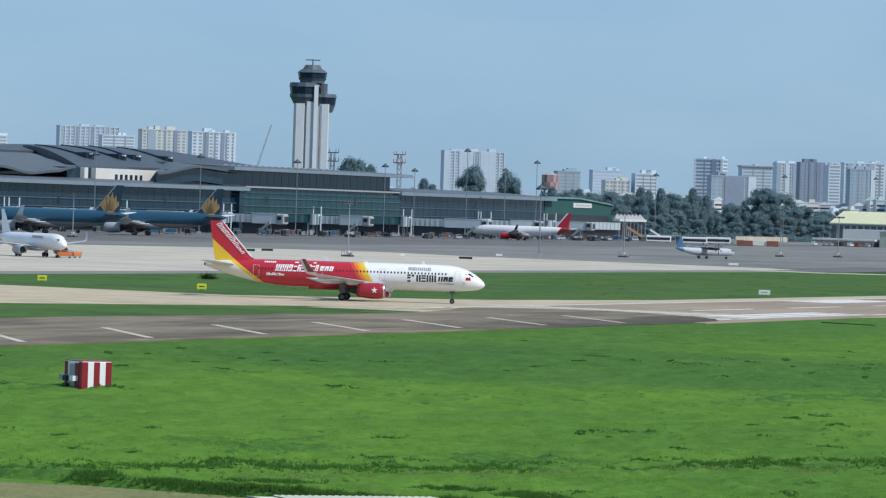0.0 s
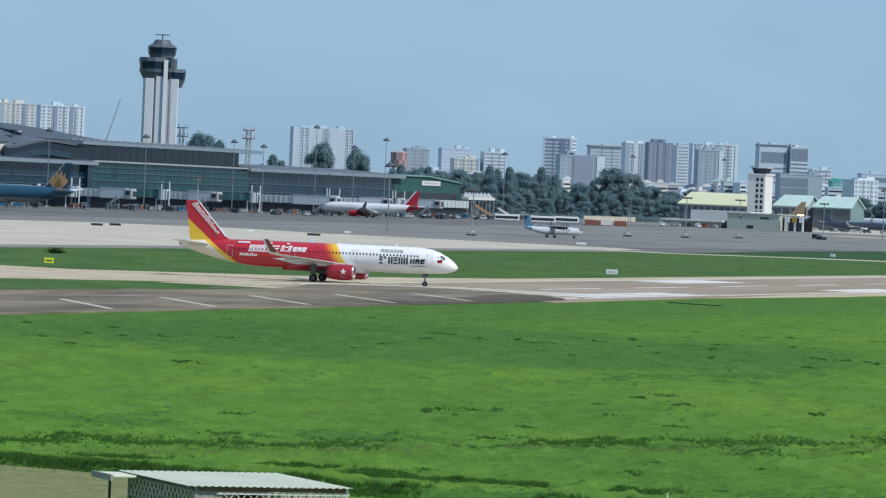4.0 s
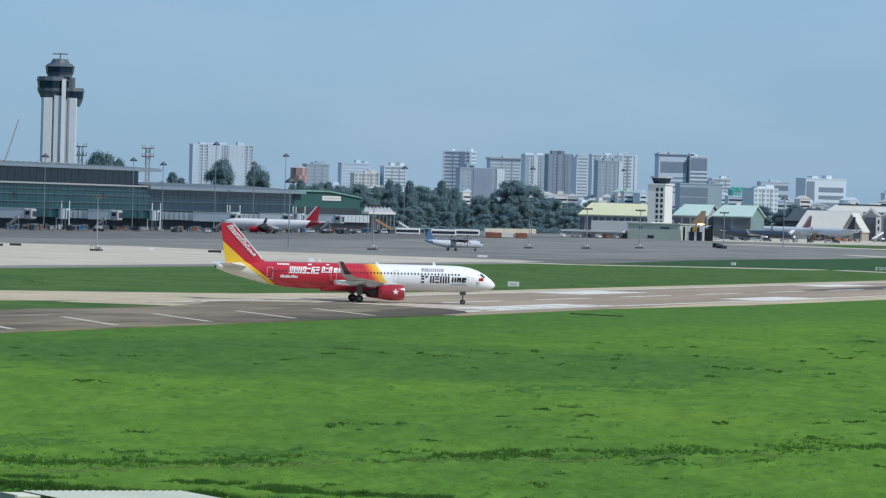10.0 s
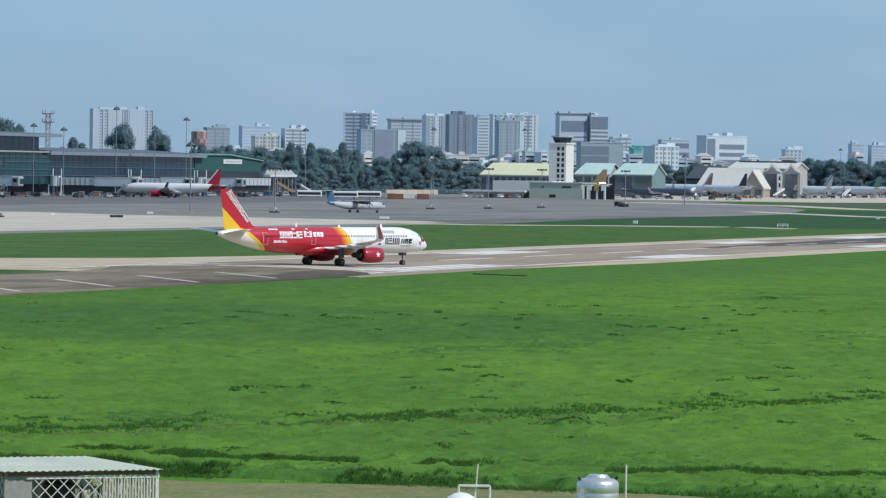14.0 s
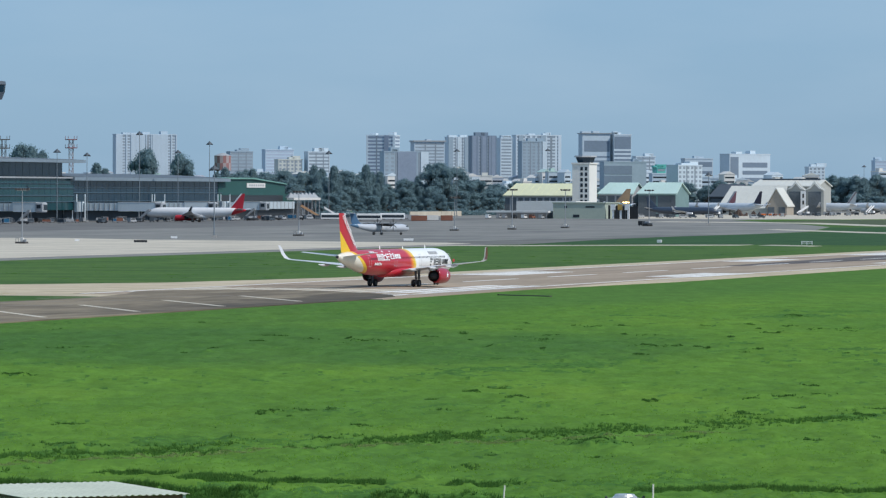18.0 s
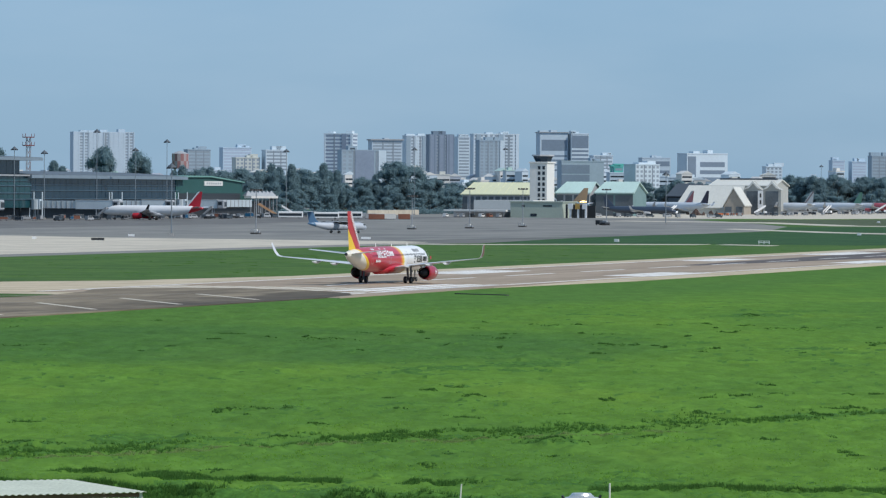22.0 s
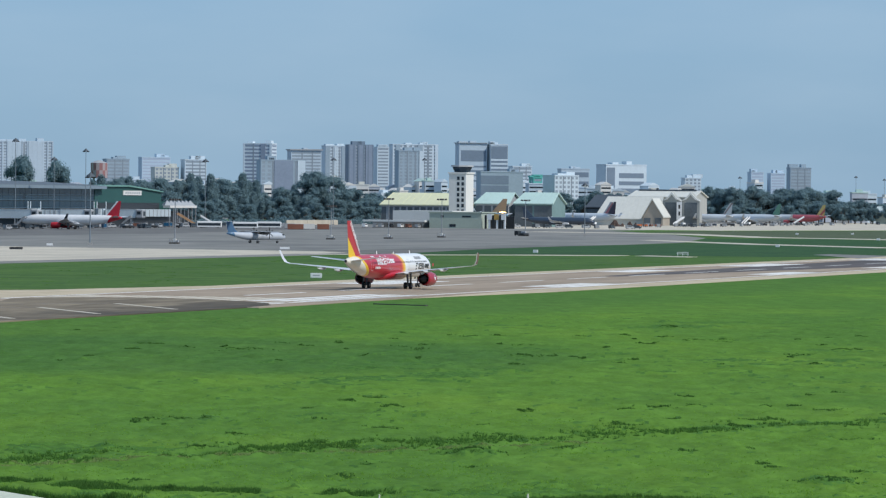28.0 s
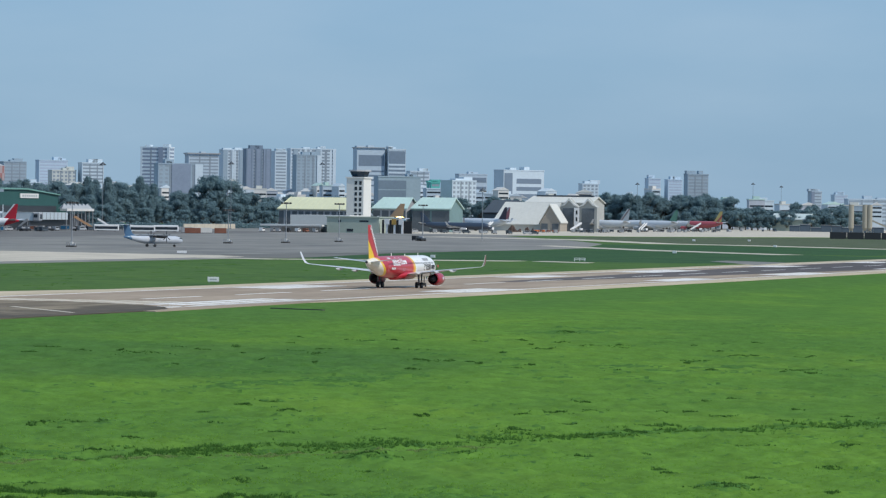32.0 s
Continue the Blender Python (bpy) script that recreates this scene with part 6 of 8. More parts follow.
def bus(x, y, rz):
    t = thing("apron_bus", pose(x, y, 0.08, 0, 0, rz), "long white apron bus with dark windows", "bus", "apron buses")
    box_part("body", (-6.4, -1.45, 0.4, 6.4, 1.45, 3.5), M_WHITE, t, bevel=0.2)
    for s in (-1, 1):
        box_part("side_glass", (-6.0, s * 1.45 - 0.02, 1.2, 5.8, s * 1.45 + 0.02, 2.6), M_WINDOW, t)
    for e in (-1, 1):
        box_part("windscreen", (e * 6.4 - 0.02, -1.2, 1.1, e * 6.4 + 0.02, 1.2, 2.9), M_WINDOW, t)
    wheels(t, (-4.3, 4.3), 1.25)


def stair_truck(x, y, rz):
    t = thing("stair_truck", pose(x, y, 0.08, 0, 0, rz), "white mobile passenger stair truck", "truck", "stair trucks")
    box_part("chassis", (-4, -1.1, 0.5, 4, 1.1, 1.1), M_BLACK, t)
    box_part("cab", (2.2, -1.1, 1.1, 4.2, 1.1, 2.6), M_WHITE, t, bevel=0.15)
    box_part("windscreen", (4.18, -0.9, 1.7, 4.24, 0.9, 2.4), M_WINDOW, t)
    for i in range(12):
        box_part("step", (-4 + i * 0.6, -0.9, 1.2 + i * 0.36, -3.35 + i * 0.6, 0.9, 1.45 + i * 0.36), M_GALV, t)
    for s in (-1, 1):
        bm = bmesh.new()
        loft(bm, [[(-4, s * 0.95 + d, 1.2), (3.4, s * 0.95 + d, 5.6), (3.4, s * 0.95 + d, 6.7), (-4, s * 0.95 + d, 2.3)] for d in (-0.04, 0.04)])
        part("side_panel", bm, M_WHITE, t)
    wheels(t, (-2.6, 2.8), 0.95)


def cart(x, y, rz, material, label, l=3.0, hgt=1.7):
    t = thing("baggage_cart", pose(x, y, 0.08, 0, 0, rz), label, "cart", "baggage carts")
    box_part("deck", (-l / 2, -0.8, 0.4, l / 2, 0.8, 0.6), M_GALV, t)
    box_part("load", (-l / 2 + 0.1, -0.72, 0.6, l / 2 - 0.1, 0.72, hgt), material, t, bevel=0.06)
    box_part("canopy", (-l / 2, -0.8, hgt + 0.25, l / 2, 0.8, hgt + 0.33), M_GREY, t)
    for sx in (-1, 1):
        for sy in (-1, 1):
            box_part("post", (sx * (l / 2 - 0.05) - 0.04, sy * 0.76 - 0.04, 0.6, sx * (l / 2 - 0.05) + 0.04, sy * 0.76 + 0.04, hgt + 0.25), M_GALV, t)
    wheels(t, (-l / 3, l / 3), 0.65, 0.22)


def van(x, y, rz, material, label):
    t = thing("service_van", pose(x, y, 0.08, 0, 0, rz), label, "van", "service vans")
    bm = bmesh.new()
    loft(bm, [[(-2.4, y0, 0.4), (2.4, y0, 0.4), (2.4, y0, 1.2), (1.6, y0, 1.35), (1.1, y0, 2.1), (-2.4, y0, 2.2)] for y0 in (-0.95, 0.95)])
    part("body", bm, material, t)
    for s in (-1, 1):
        box_part("side_glass", (-2.0, s * 0.95 - 0.02, 1.35, 1.1, s * 0.95 + 0.02, 1.95), M_WINDOW, t)
    wheels(t, (-1.5, 1.5), 0.85, 0.34)


def tug(x, y, rz):
    t = thing("aircraft_tug", pose(x, y, 0.08, 0, 0, rz), "low dark aircraft tow tractor on the apron", "tractor", "tow tractors")
    box_part("body", (-2.6, -1.2, 0.35, 2.6, 1.2, 1.3), M_BLACK, t, bevel=0.15)
    box_part("cab", (-0.8, -1.0, 1.3, 0.8, 1.0, 2.1), M_GREY, t, bevel=0.1)
    wheels(t, (-1.6, 1.6), 1.05, 0.5)


def container(x, y, rz, l, material, label):
    t = thing("cargo_container", pose(x, y, 0.08, 0, 0, rz), label, "container", "containers")
    box_part("body", (-l / 2, -1.2, 0.15, l / 2, 1.2, 2.7), material, t)
    for i in range(int(l)):
        box_part("rib", (-l / 2 + 0.4 + i, -1.26, 0.2, -l / 2 + 0.6 + i, -1.2, 2.65), material, t)
    for s in (-1, 1):
        box_part("skid", (-l / 2, s * 0.9 - 0.1, 0, l / 2, s * 0.9 + 0.1, 0.15), M_BLACK, t)


rnd = random.Random(5)
for x, y, rz in ((-810, 2341, 18), (-778, 2304, 18), (-785, 2363, 18)):
    bus(x, y, rz)
for x, y, rz in ((-836, 2412, 200), (-765, 2950, 60)):
    stair_truck(x, y, rz)
RUST = mat("rusty_orange_paint", (0.24, 0.10, 0.065), 0.8, 0, 0.25, 1)
for x, y, rz, l, m, lab in ((-751, 2303, 20, 8, RUST, "low rust-orange cargo container at the apron's edge"), (-745, 2330, 20, 6, RUST, "short rust-orange cargo container at the apron's edge"), (-758, 2340, 24, 10, M_PLAST, "long off-white cargo container behind the orange ones"), (-770, 2352, 24, 6, M_GREY, "grey cargo container beside the apron bus")):
    container(x, y, rz, l, m, lab)
for i in range(104):
    y = rnd.uniform(1700, 2480)
    cart(rnd.uniform(-852, -818), y, rnd.uniform(0, 180), rnd.choice((M_GREY, M_BLACK, M_GSE, M_GSE, M_GSE, RUST, M_BLUE, M_BLACK)), "loaded baggage cart parked under the jet bridges", rnd.uniform(2.6, 4.4), rnd.uniform(1.5, 2.5))
for i in range(38):
    y = rnd.uniform(1880, 2500)
    van(rnd.uniform(-850, -812), y, rnd.uniform(60, 120), rnd.choice((M_GSE, M_GREY, M_BLACK, M_GSE, M_GPLAST)), "small service van parked before the terminal")
for i in range(10):
    tug(rnd.uniform(-846, -815), rnd.uniform(1900, 2330), rnd.uniform(0, 180))
for i in range(40):
    cart(rnd.uniform(-735, -700), rnd.uniform(2960, 3600), rnd.uniform(0, 180), rnd.choice((M_GREY, M_GPLAST, M_GSE, M_BLACK, M_GSE, M_GREY)), "baggage cart among the far stands")
for i in range(14):
    van(rnd.uniform(-735, -700), rnd.uniform(2640, 3700), rnd.uniform(60, 120), rnd.choice((M_GPLAST, M_GREY, M_GSE)), "service van on the far apron")
for i in range(12):
    van(-742 + i * 6.5 + 2 * math.sin(i * 2.1), 2690 + 9 * math.sin(i * 1.3), 60 + 40 * math.sin(i), (M_GREY, M_GSE, M_GPLAST, M_GSE)[i % 4], "service vehicle parked before the turquoise hangars")
for i in range(3):
    stair_truck(-722 + 3 * math.sin(i * 2.7), 3010 + i * 190, 40 + 30 * math.sin(i * 1.9))
BROWN = mat("dark_brown_tarpaulin", (0.075, 0.05, 0.04), 0.9, 0, 0.3, 1)


def tarpaulin(x, y, rz, half, high, seed):
    """A stack of equipment under a sheet that hangs in folds from its peaks."""
    r = random.Random(seed)
    t = thing("covered_equipment", pose(x, y, Z3, 0, 0, rz), "heap of equipment under a dark brown tarpaulin", "equipment", "covered equipment")
    rings = []
    n = 12
    for i in range(n + 1):
        u = -half + 2 * half * i / n
        top = high * (0.62 + 0.38 * math.cos(u / half * 4.2 + seed)) * (0.45 if i in (0, n) else 1.0) * r.uniform(0.9, 1.1)
        w = 1.9 + 0.25 * math.sin(i * 2.1)
        rings.append([(u, -w - 0.3, 0), (u, -w + 0.1, top * 0.55), (u, -0.8, top * 0.94), (u, 0.2, top), (u, 0.9, top * 0.9), (u, w, top * 0.5), (u, w + 0.3, 0)])
    bm = bmesh.new()
    loft(bm, rings)
    part("sheet", bm, BROWN, t)
    for k in range(3):
        bm = bmesh.new()
        u = -half * 0.6 + half * 0.6 * k
        rod(bm, (u, -2.3, 0.05), (u + 0.1, -1.7, high * 0.5), 0.05, 0.05, 5)
        part("lashing", bm, M_GSE, t)


tarpaulin(-744.5, 2935, 16, 4.6, 4.4, 1)
tarpaulin(-736.8, 2944, 24, 3.0, 3.4, 2)
for i in range(6):
    cart(-727.0 + i * 2.6, 2925 + 5 * math.sin(i * 2.0), 20 + 37 * i, (M_ORANGE, RUST)[i % 2], "orange ground equipment parked before the big hangar", 3.4, 1.6)
tug(-560, 2042, 80)
van(-566, 2055, 80, M_BLACK, "dark service van beside an apron floodlight")
cart(-500.6, 1019.5, 30, M_ORANGE, "orange tow cart before the white airliner", 3.6, 1.5)
cart(-499.6, 1023, 80, M_ORANGE, "orange tow cart before the white airliner", 3.2, 1.4)
ramp = thing("loading_ramp", pose(-845, 2405, 0.08, 0, 0, 18), "tan mobile loading ramp with a raised conveyor", "ramp")
M_TAN = mat("tan_paint", (0.46, 0.27, 0.15), 0.6, 0, 0.15, 1)
bm = bmesh.new()
loft(bm, [[(-5.5, d, 6.8), (-4.4, d, 7.6), (4.6, d, 2.2), (4.6, d, 0.9)] for d in (-1.3, 1.3)])
part("conveyor", bm, M_TAN, ramp)
box_part("chassis", (-4, -1.1, 0.5, 4.4, 1.1, 1.1), M_BLACK, ramp)
box_part("prop", (-4.2, -0.9, 1.1, -3.6, 0.9, 6.2), M_GREY, ramp)
box_part("driver_cab", (-1.4, -1.2, 1.1, 0.4, 1.2, 2.6), M_GREY, ramp, bevel=0.1)
wheels(ramp, (-3, 3.2), 1.0)

# ---- control building and hangars ----
ctl = thing("old_tower_building", Matrix.Identity(4), "pale green flat-roofed building with a white tower and dark cab", "building")
M_PALEGREEN = mat("pale_green_render", (0.40, 0.45, 0.38), 0.85, 0, 0.08, 0.3)
M_OFFWHITE = mat("off_white_render", (0.66, 0.66, 0.63), 0.8, 0, 0.06, 0.3)
box_part("low_block", (-755.4, 2556, 0, -725.4, 2585, 8.6), M_PALEGREEN, ctl)
box_part("roof_edge", (-755.9, 2555.5, 8.6, -724.9, 2585.5, 9.2), M_PALEGREEN, ctl)
for xx, zz, w, hh in ((-748, 6.0, 1.6, 1.2), (-734, 6.2, 5.2, 0.9), (-742, 0.8, 3.6, 1.6)):
    box_part("window", (xx - w / 2, 2555.9, zz, xx + w / 2, 2556.1, zz + hh), M_WINDOW, ctl)
box_part("tower_shaft", (-775.2, 2662, 0, -765, 2678, 31.0), M_OFFWHITE, ctl)
for i in range(7):
    for xx in (-769.6, -766.9):
        box_part("window", (xx - 0.75, 2661.9, 8.4 + i * 3.15, xx + 0.75, 2662.1, 10.4 + i * 3.15), M_WINDOW, ctl)
box_part("cornice", (-775.8, 2661.4, 31.0, -764.4, 2678.6, 31.8), M_OFFWHITE, ctl)
bm = bmesh.new()
rod(bm, (-769.6, 2670, 31.8), (-769.6, 2670, 35.0), 4.6, 6.0, 8)
part("cab_glass", bm, M_GLASS, ctl)
bm = bmesh.new()
rod(bm, (-769.6, 2670, 35.0), (-769.6, 2670, 35.9), 7.0, 6.6, 8)
part("cab_roof", bm, M_GREY, ctl)
box_part("link_block", (-790, 2600, 0, -755, 2640, 9.6), M_OFFWHITE, ctl)
for i in range(6):
    box_part("porch_post", (-723.6 + i * 2.2, 2556, 0, -722.6 + i * 2.2, 2557, 7.6), M_WHITE if i % 2 else M_BLACK, ctl)
box_part("porch_back", (-724.6, 2572, 0, -711, 2573, 7.0), M_BLACK, ctl)
for i in range(3):
    box_part("porch_panel", (-722 + i * 4.0, 2555.5, 5.0, -719.4 + i * 4.0, 2555.9, 8.2), M_WHITE if i != 1 else M_GOLD, ctl)
# added brass-coloured sheets over the porch, tilted to mirror the sun as a glint
M_BRASS = mat("polished_brass_sheet", (0.80, 0.52, 0.20), 0.42, 1.0, 0.12, 1.5)
nrm = Vector((0.588, -0.676, 0.445)).normalized()
side = Vector((0, 0, 1)).cross(nrm).normalized()
rise = nrm.cross(side)
mm = Matrix((side, rise, nrm)).transposed().to_4x4()
mm.translation = (-713.0, 2554.8, 9.2)
for k in range(3):
    bm = bmesh.new()
    box(bm, -2.2 + k * 1.5, -0.3 - 0.12 * (k == 1), -0.03, -1.0 + k * 1.5, 0.25 + 0.2 * (k == 1), 0.03, mm @ Matrix.Rotation(radians((-3, 0.5, 4)[k]), 4, "X"))
    part("awning_sheet", bm, M_BRASS, ctl)
box_part("side_canopy", (-793, 2552, 3.4, -757, 2570, 4.3), M_OFFWHITE, ctl)
for i in range(7):
    box_part("canopy_post", (-792.5 + i * 5.7, 2552.3, 0, -792.2 + i * 5.7, 2552.6, 3.4), M_GALV, ctl)
box_part("rear_wall", (-793, 2571, 0, -757, 2571.5, 3.4), M_GPLAST, ctl)
for i in range(7):
    van(-790.5 + i * 5.1 + 0.6 * math.sin(i * 2.3), 2548 + 2.0 * math.sin(i * 1.7), 88 + 5 * math.sin(i), (M_WHITE, M_GREY, M_GPLAST, M_BLACK, M_WHITE, RUST, M_GREY)[i], "small vehicle parked before the open shed")


def hangar(x0, x1, y, eave, ridge, dep, roofm, wallm, label, openings=0, cut=0.0):
    """A hangar with its ridge across the view: front eave at y, ridge dep further; cut: how far the front corners lean in."""
    t = thing("hangar", Matrix.Identity(4), label, "hangar", "hangars")
    bm = bmesh.new()
    loft(bm, [[(x, y + 0.6, 0), (x, y + 0.6, eave), (x + c, y + dep, ridge), (x, y + 2 * dep, eave), (x, y + 2 * dep, 0)] for x, c in ((x0 + 0.5, cut), (x1 - 0.5, -cut * 0.3))])
    part("wall", bm, wallm, t)
    bm = bmesh.new()
    loft(bm, [[(x, y - 0.4, eave - 0.1), (x, y - 0.4, eave + 0.5), (x + c, y + dep, ridge + 0.7), (x, y + 2 * dep + 0.4, eave + 0.5), (x, y + 2 * dep + 0.4, eave - 0.1), (x + c, y + dep, ridge + 0.1)] for x, c in ((x0 - 0.6, cut), (x1 + 0.6, -cut * 0.3))])
    part("roof", bm, roofm, t)
    for i in range(openings):
        w = (x1 - x0) / openings
        box_part("doorway", (x0 + w * i + 0.6, y + 0.5, 0, x0 + w * (i + 1) - 0.6, y + 0.7, eave - 1.0), M_DIM, t)
    n = max(2, int((x1 - x0) / 4.5))
    for i in range(n + 1):
        xx = x0 + (x1 - x0) * i / n
        bm = bmesh.new()
        loft(bm, [[(xx + d, y - 0.45, eave + 0.5), (xx + d, y - 0.45, eave + 0.62), (xx + cut * (1 - i / n) - cut * 0.3 * i / n + d, y + dep, ridge + 0.85), (xx + cut * (1 - i / n) - cut * 0.3 * i / n + d, y + dep, ridge + 0.7)] for d in (-0.06, 0.06)])
        part("roof_seam", bm, roofm, t)
    return t


# Flat grey standing for the dim inside of open hangar doorways.
M_DIM = mat("dim_opening_grey", (0.115, 0.135, 0.150), 0.9, 0, 0.3, 0.5)
M_YROOF = mat("pale_yellow_metal_roof", (0.61, 0.61, 0.41), 0.6, 0, 0.08, 0.2)
M_TROOF = mat("pale_turquoise_metal_roof", (0.44, 0.58, 0.535), 0.6, 0, 0.08, 0.2)
M_TEALWALL = mat("faded_turquoise_wall", (0.15, 0.235, 0.235), 0.7, 0, 0.1, 0.4)
M_GROOF = mat("pale_grey_metal_roof", (0.58, 0.58, 0.535), 0.6, 0, 0.08, 0.2)
M_BROWNWALL = mat("pale_brown_wall", (0.37, 0.375, 0.35), 0.8, 0, 0.1, 0.3)
hangar(-852.6, -803, 2780, 12.3, 19.3, 16, M_YROOF, M_GPLAST, "long hangar with a pale yellow metal roof", 12, 3.5)
hangar(-799, -777.5, 2800, 13.5, 20.0, 16, M_TROOF, M_GPLAST, "hangar with a pale turquoise metal roof", 4, 3.0)
hangar(-775, -750.7, 2802, 13.7, 20.2, 16, M_TROOF, M_TEALWALL, "second hangar with a pale turquoise roof and open end", 2, 3.0)
hangar(-818, -796, 3140, 11.6, 19.8, 14, M_ROOF, M_BLACK, "dark low shed beside the big hangar", 2, 4.0)
hangar(-806, -761, 3117, 4.0, 18.6, 15, M_GROOF, M_GROOF, "big pale grey hangar with a steep metal roof", 0, 6.0)
hangar(-796, -750, 3170, 19.0, 23.0, 20, M_GROOF, M_BROWNWALL, "taller hangar behind with a dark ridge vent", 0, 1.0)
vent = box_part("ridge_vent", (-793, 3188, 23.4, -753, 3192, 24.4), M_ROOF, bpy.data.objects["hangar.005"])
big = thing("hangar_gate", Matrix.Identity(4), "twin-gabled pale hangar front with tall dark openings", "hangar", "hangars")
for i, xc in enumerate((-754.5, -741.5)):
    bm = bmesh.new()
    loft(bm, [[(xc - 6.2, y, 0), (xc - 6.2, y, 16.5), (xc - 3.0, y, 19.0), (xc, y, 22.4), (xc + 3.0, y, 19.0), (xc + 6.2, y, 16.5), (xc + 6.2, y, 0)] for y in (3124, 3131)])
    part("gable", bm, M_BROWNWALL, big)
    bm = bmesh.new()
    loft(bm, [[(xc - 6.6, y, 16.4), (xc - 3.0, y, 19.1), (xc, y, 22.6), (xc + 3.0, y, 19.1), (xc + 6.6, y, 16.4), (xc + 3.0, y, 17.6), (xc, y, 20.8), (xc - 3.0, y, 17.6)] for y in (3123.2, 3124.0)])
    part("gable_trim", bm, M_OFFWHITE, big)
    # flat panel ahead of the gable, coloured as the shade in an open bay
    box_part("door_leaf", (xc - 4.4, 3123.7, 0, xc + 4.4, 3124.0, 15.6), M_DIM, big)
box_part("sign_panel", (-750.9, 3123.0, 4, -747.3, 3123.3, 16), M_WHITE, big)
for zz in (7.0, 11.5):
    box_part("sign_bar", (-749.6, 3122.9, zz, -748.5, 3123.0, zz + 2.6), M_BLACK, big)
M_TANWALL = mat("tan_sheet_wall", (0.36, 0.32, 0.27), 0.8, 0, 0.12, 0.3)
tri = thing("hangar_annex", Matrix.Identity(4), "steep pale gabled annex with a tan front beside the hangar", "hangar", "hangars")
bm = bmesh.new()
loft(bm, [[(-768.3, y, 5.6), (-761.0, y, 18.2), (-753.2, y, 6.2), (-753.2, y, 5.4), (-761.0, y, 17.2), (-768.3, y, 4.8)] for y in (3095.4, 3116)])
part("canopy", bm, M_GROOF, tri)
bm = bmesh.new()
loft(bm, [[(-767.4, y, 0), (-767.4, y, 5.6), (-761.0, y, 16.9), (-753.8, y, 5.8), (-753.8, y, 0)] for y in (3096.2, 3115.6)])
part("gable_wall", bm, M_TANWALL, tri)
for xx in (-764.4, -757.0):
    box_part("door_leaf", (xx - 2.2, 3095.9, 0, xx + 2.2, 3096.2, 5.2), M_DIM, tri)
# far right: dark blast wall, silos, white shed
wall = thing("blast_wall", pose(-500, 2760, 0, 0, 0, 14), "long low black wall beyond the runway's grass", "wall")
for i in range(12):
    box_part("panel", (-10 + i * 10, -0.5, 0, -0.3 + i * 10, 0.5, 4.0), M_BLACK, wall)
silo = thing("silo_group", pose(-580, 3250, 0, 0, 0, 10), "tall pale beige batching silos with a loading chute", "silo")
M_PALEROOF = mat("pale_sheet_roof", (0.46, 0.53, 0.52), 0.6, 0, 0.1, 0.5)
M_SILO = mat("pale_beige_steel", (0.33, 0.31, 0.25), 0.6, 0, 0.15, 0.5)
for dx in (-6.0, 3.4, 6.6):
    bm = bmesh.new()
    rod(bm, (dx, 0, 5), (dx, 0, 21), 1.9, 1.9, 14)
    rod(bm, (dx, 0, 3), (dx, 0, 5), 0.5, 1.9, 14)
    part("silo", bm, M_SILO, silo)
    for a in range(4):
        bm = bmesh.new()
        rod(bm, (dx + 1.5 * math.cos(a * 1.57 + 0.8), 1.5 * math.sin(a * 1.57 + 0.8), 0), (dx + 1.5 * math.cos(a * 1.57 + 0.8), 1.5 * math.sin(a * 1.57 + 0.8), 6), 0.2, 0.2, 6)
        part("leg", bm, M_SILO, silo)
bm = bmesh.new()
loft(bm, [[(8.5, y, 9.5), (24, y, 3), (24, y, 4.2), (8.5, y, 10.7)] for y in (-1, 1)])
part("chute", bm, M_SILO, silo)
hangar(-742, -712, 3760, 9.0, 13.4, 12, M_PALEROOF, M_PALEGREEN, "small pale low shed before the trees", 0)
store = thing("dark_store_row", pose(-712, 3700, 0, 0, 0, 12), "row of low dark blue-grey sheds before the far trees", "shed")
M_SLATE = mat("dark_blue_grey_sheet", (0.07, 0.10, 0.13), 0.7, 0, 0.2, 0.6)
for i in range(9):
    box_part("bay", (i * 8.2 - 4, -3, 0, i * 8.2 + 3.9, 3, 4.6 + 1.2 * math.sin(i * 2.3)), M_SLATE, store)
    box_part("bay_roof", (i * 8.2 - 4.2, -3.4, 4.6 + 1.2 * math.sin(i * 2.3), i * 8.2 + 4.1, 3.4, 4.9 + 1.2 * math.sin(i * 2.3)), M_GREY, store)

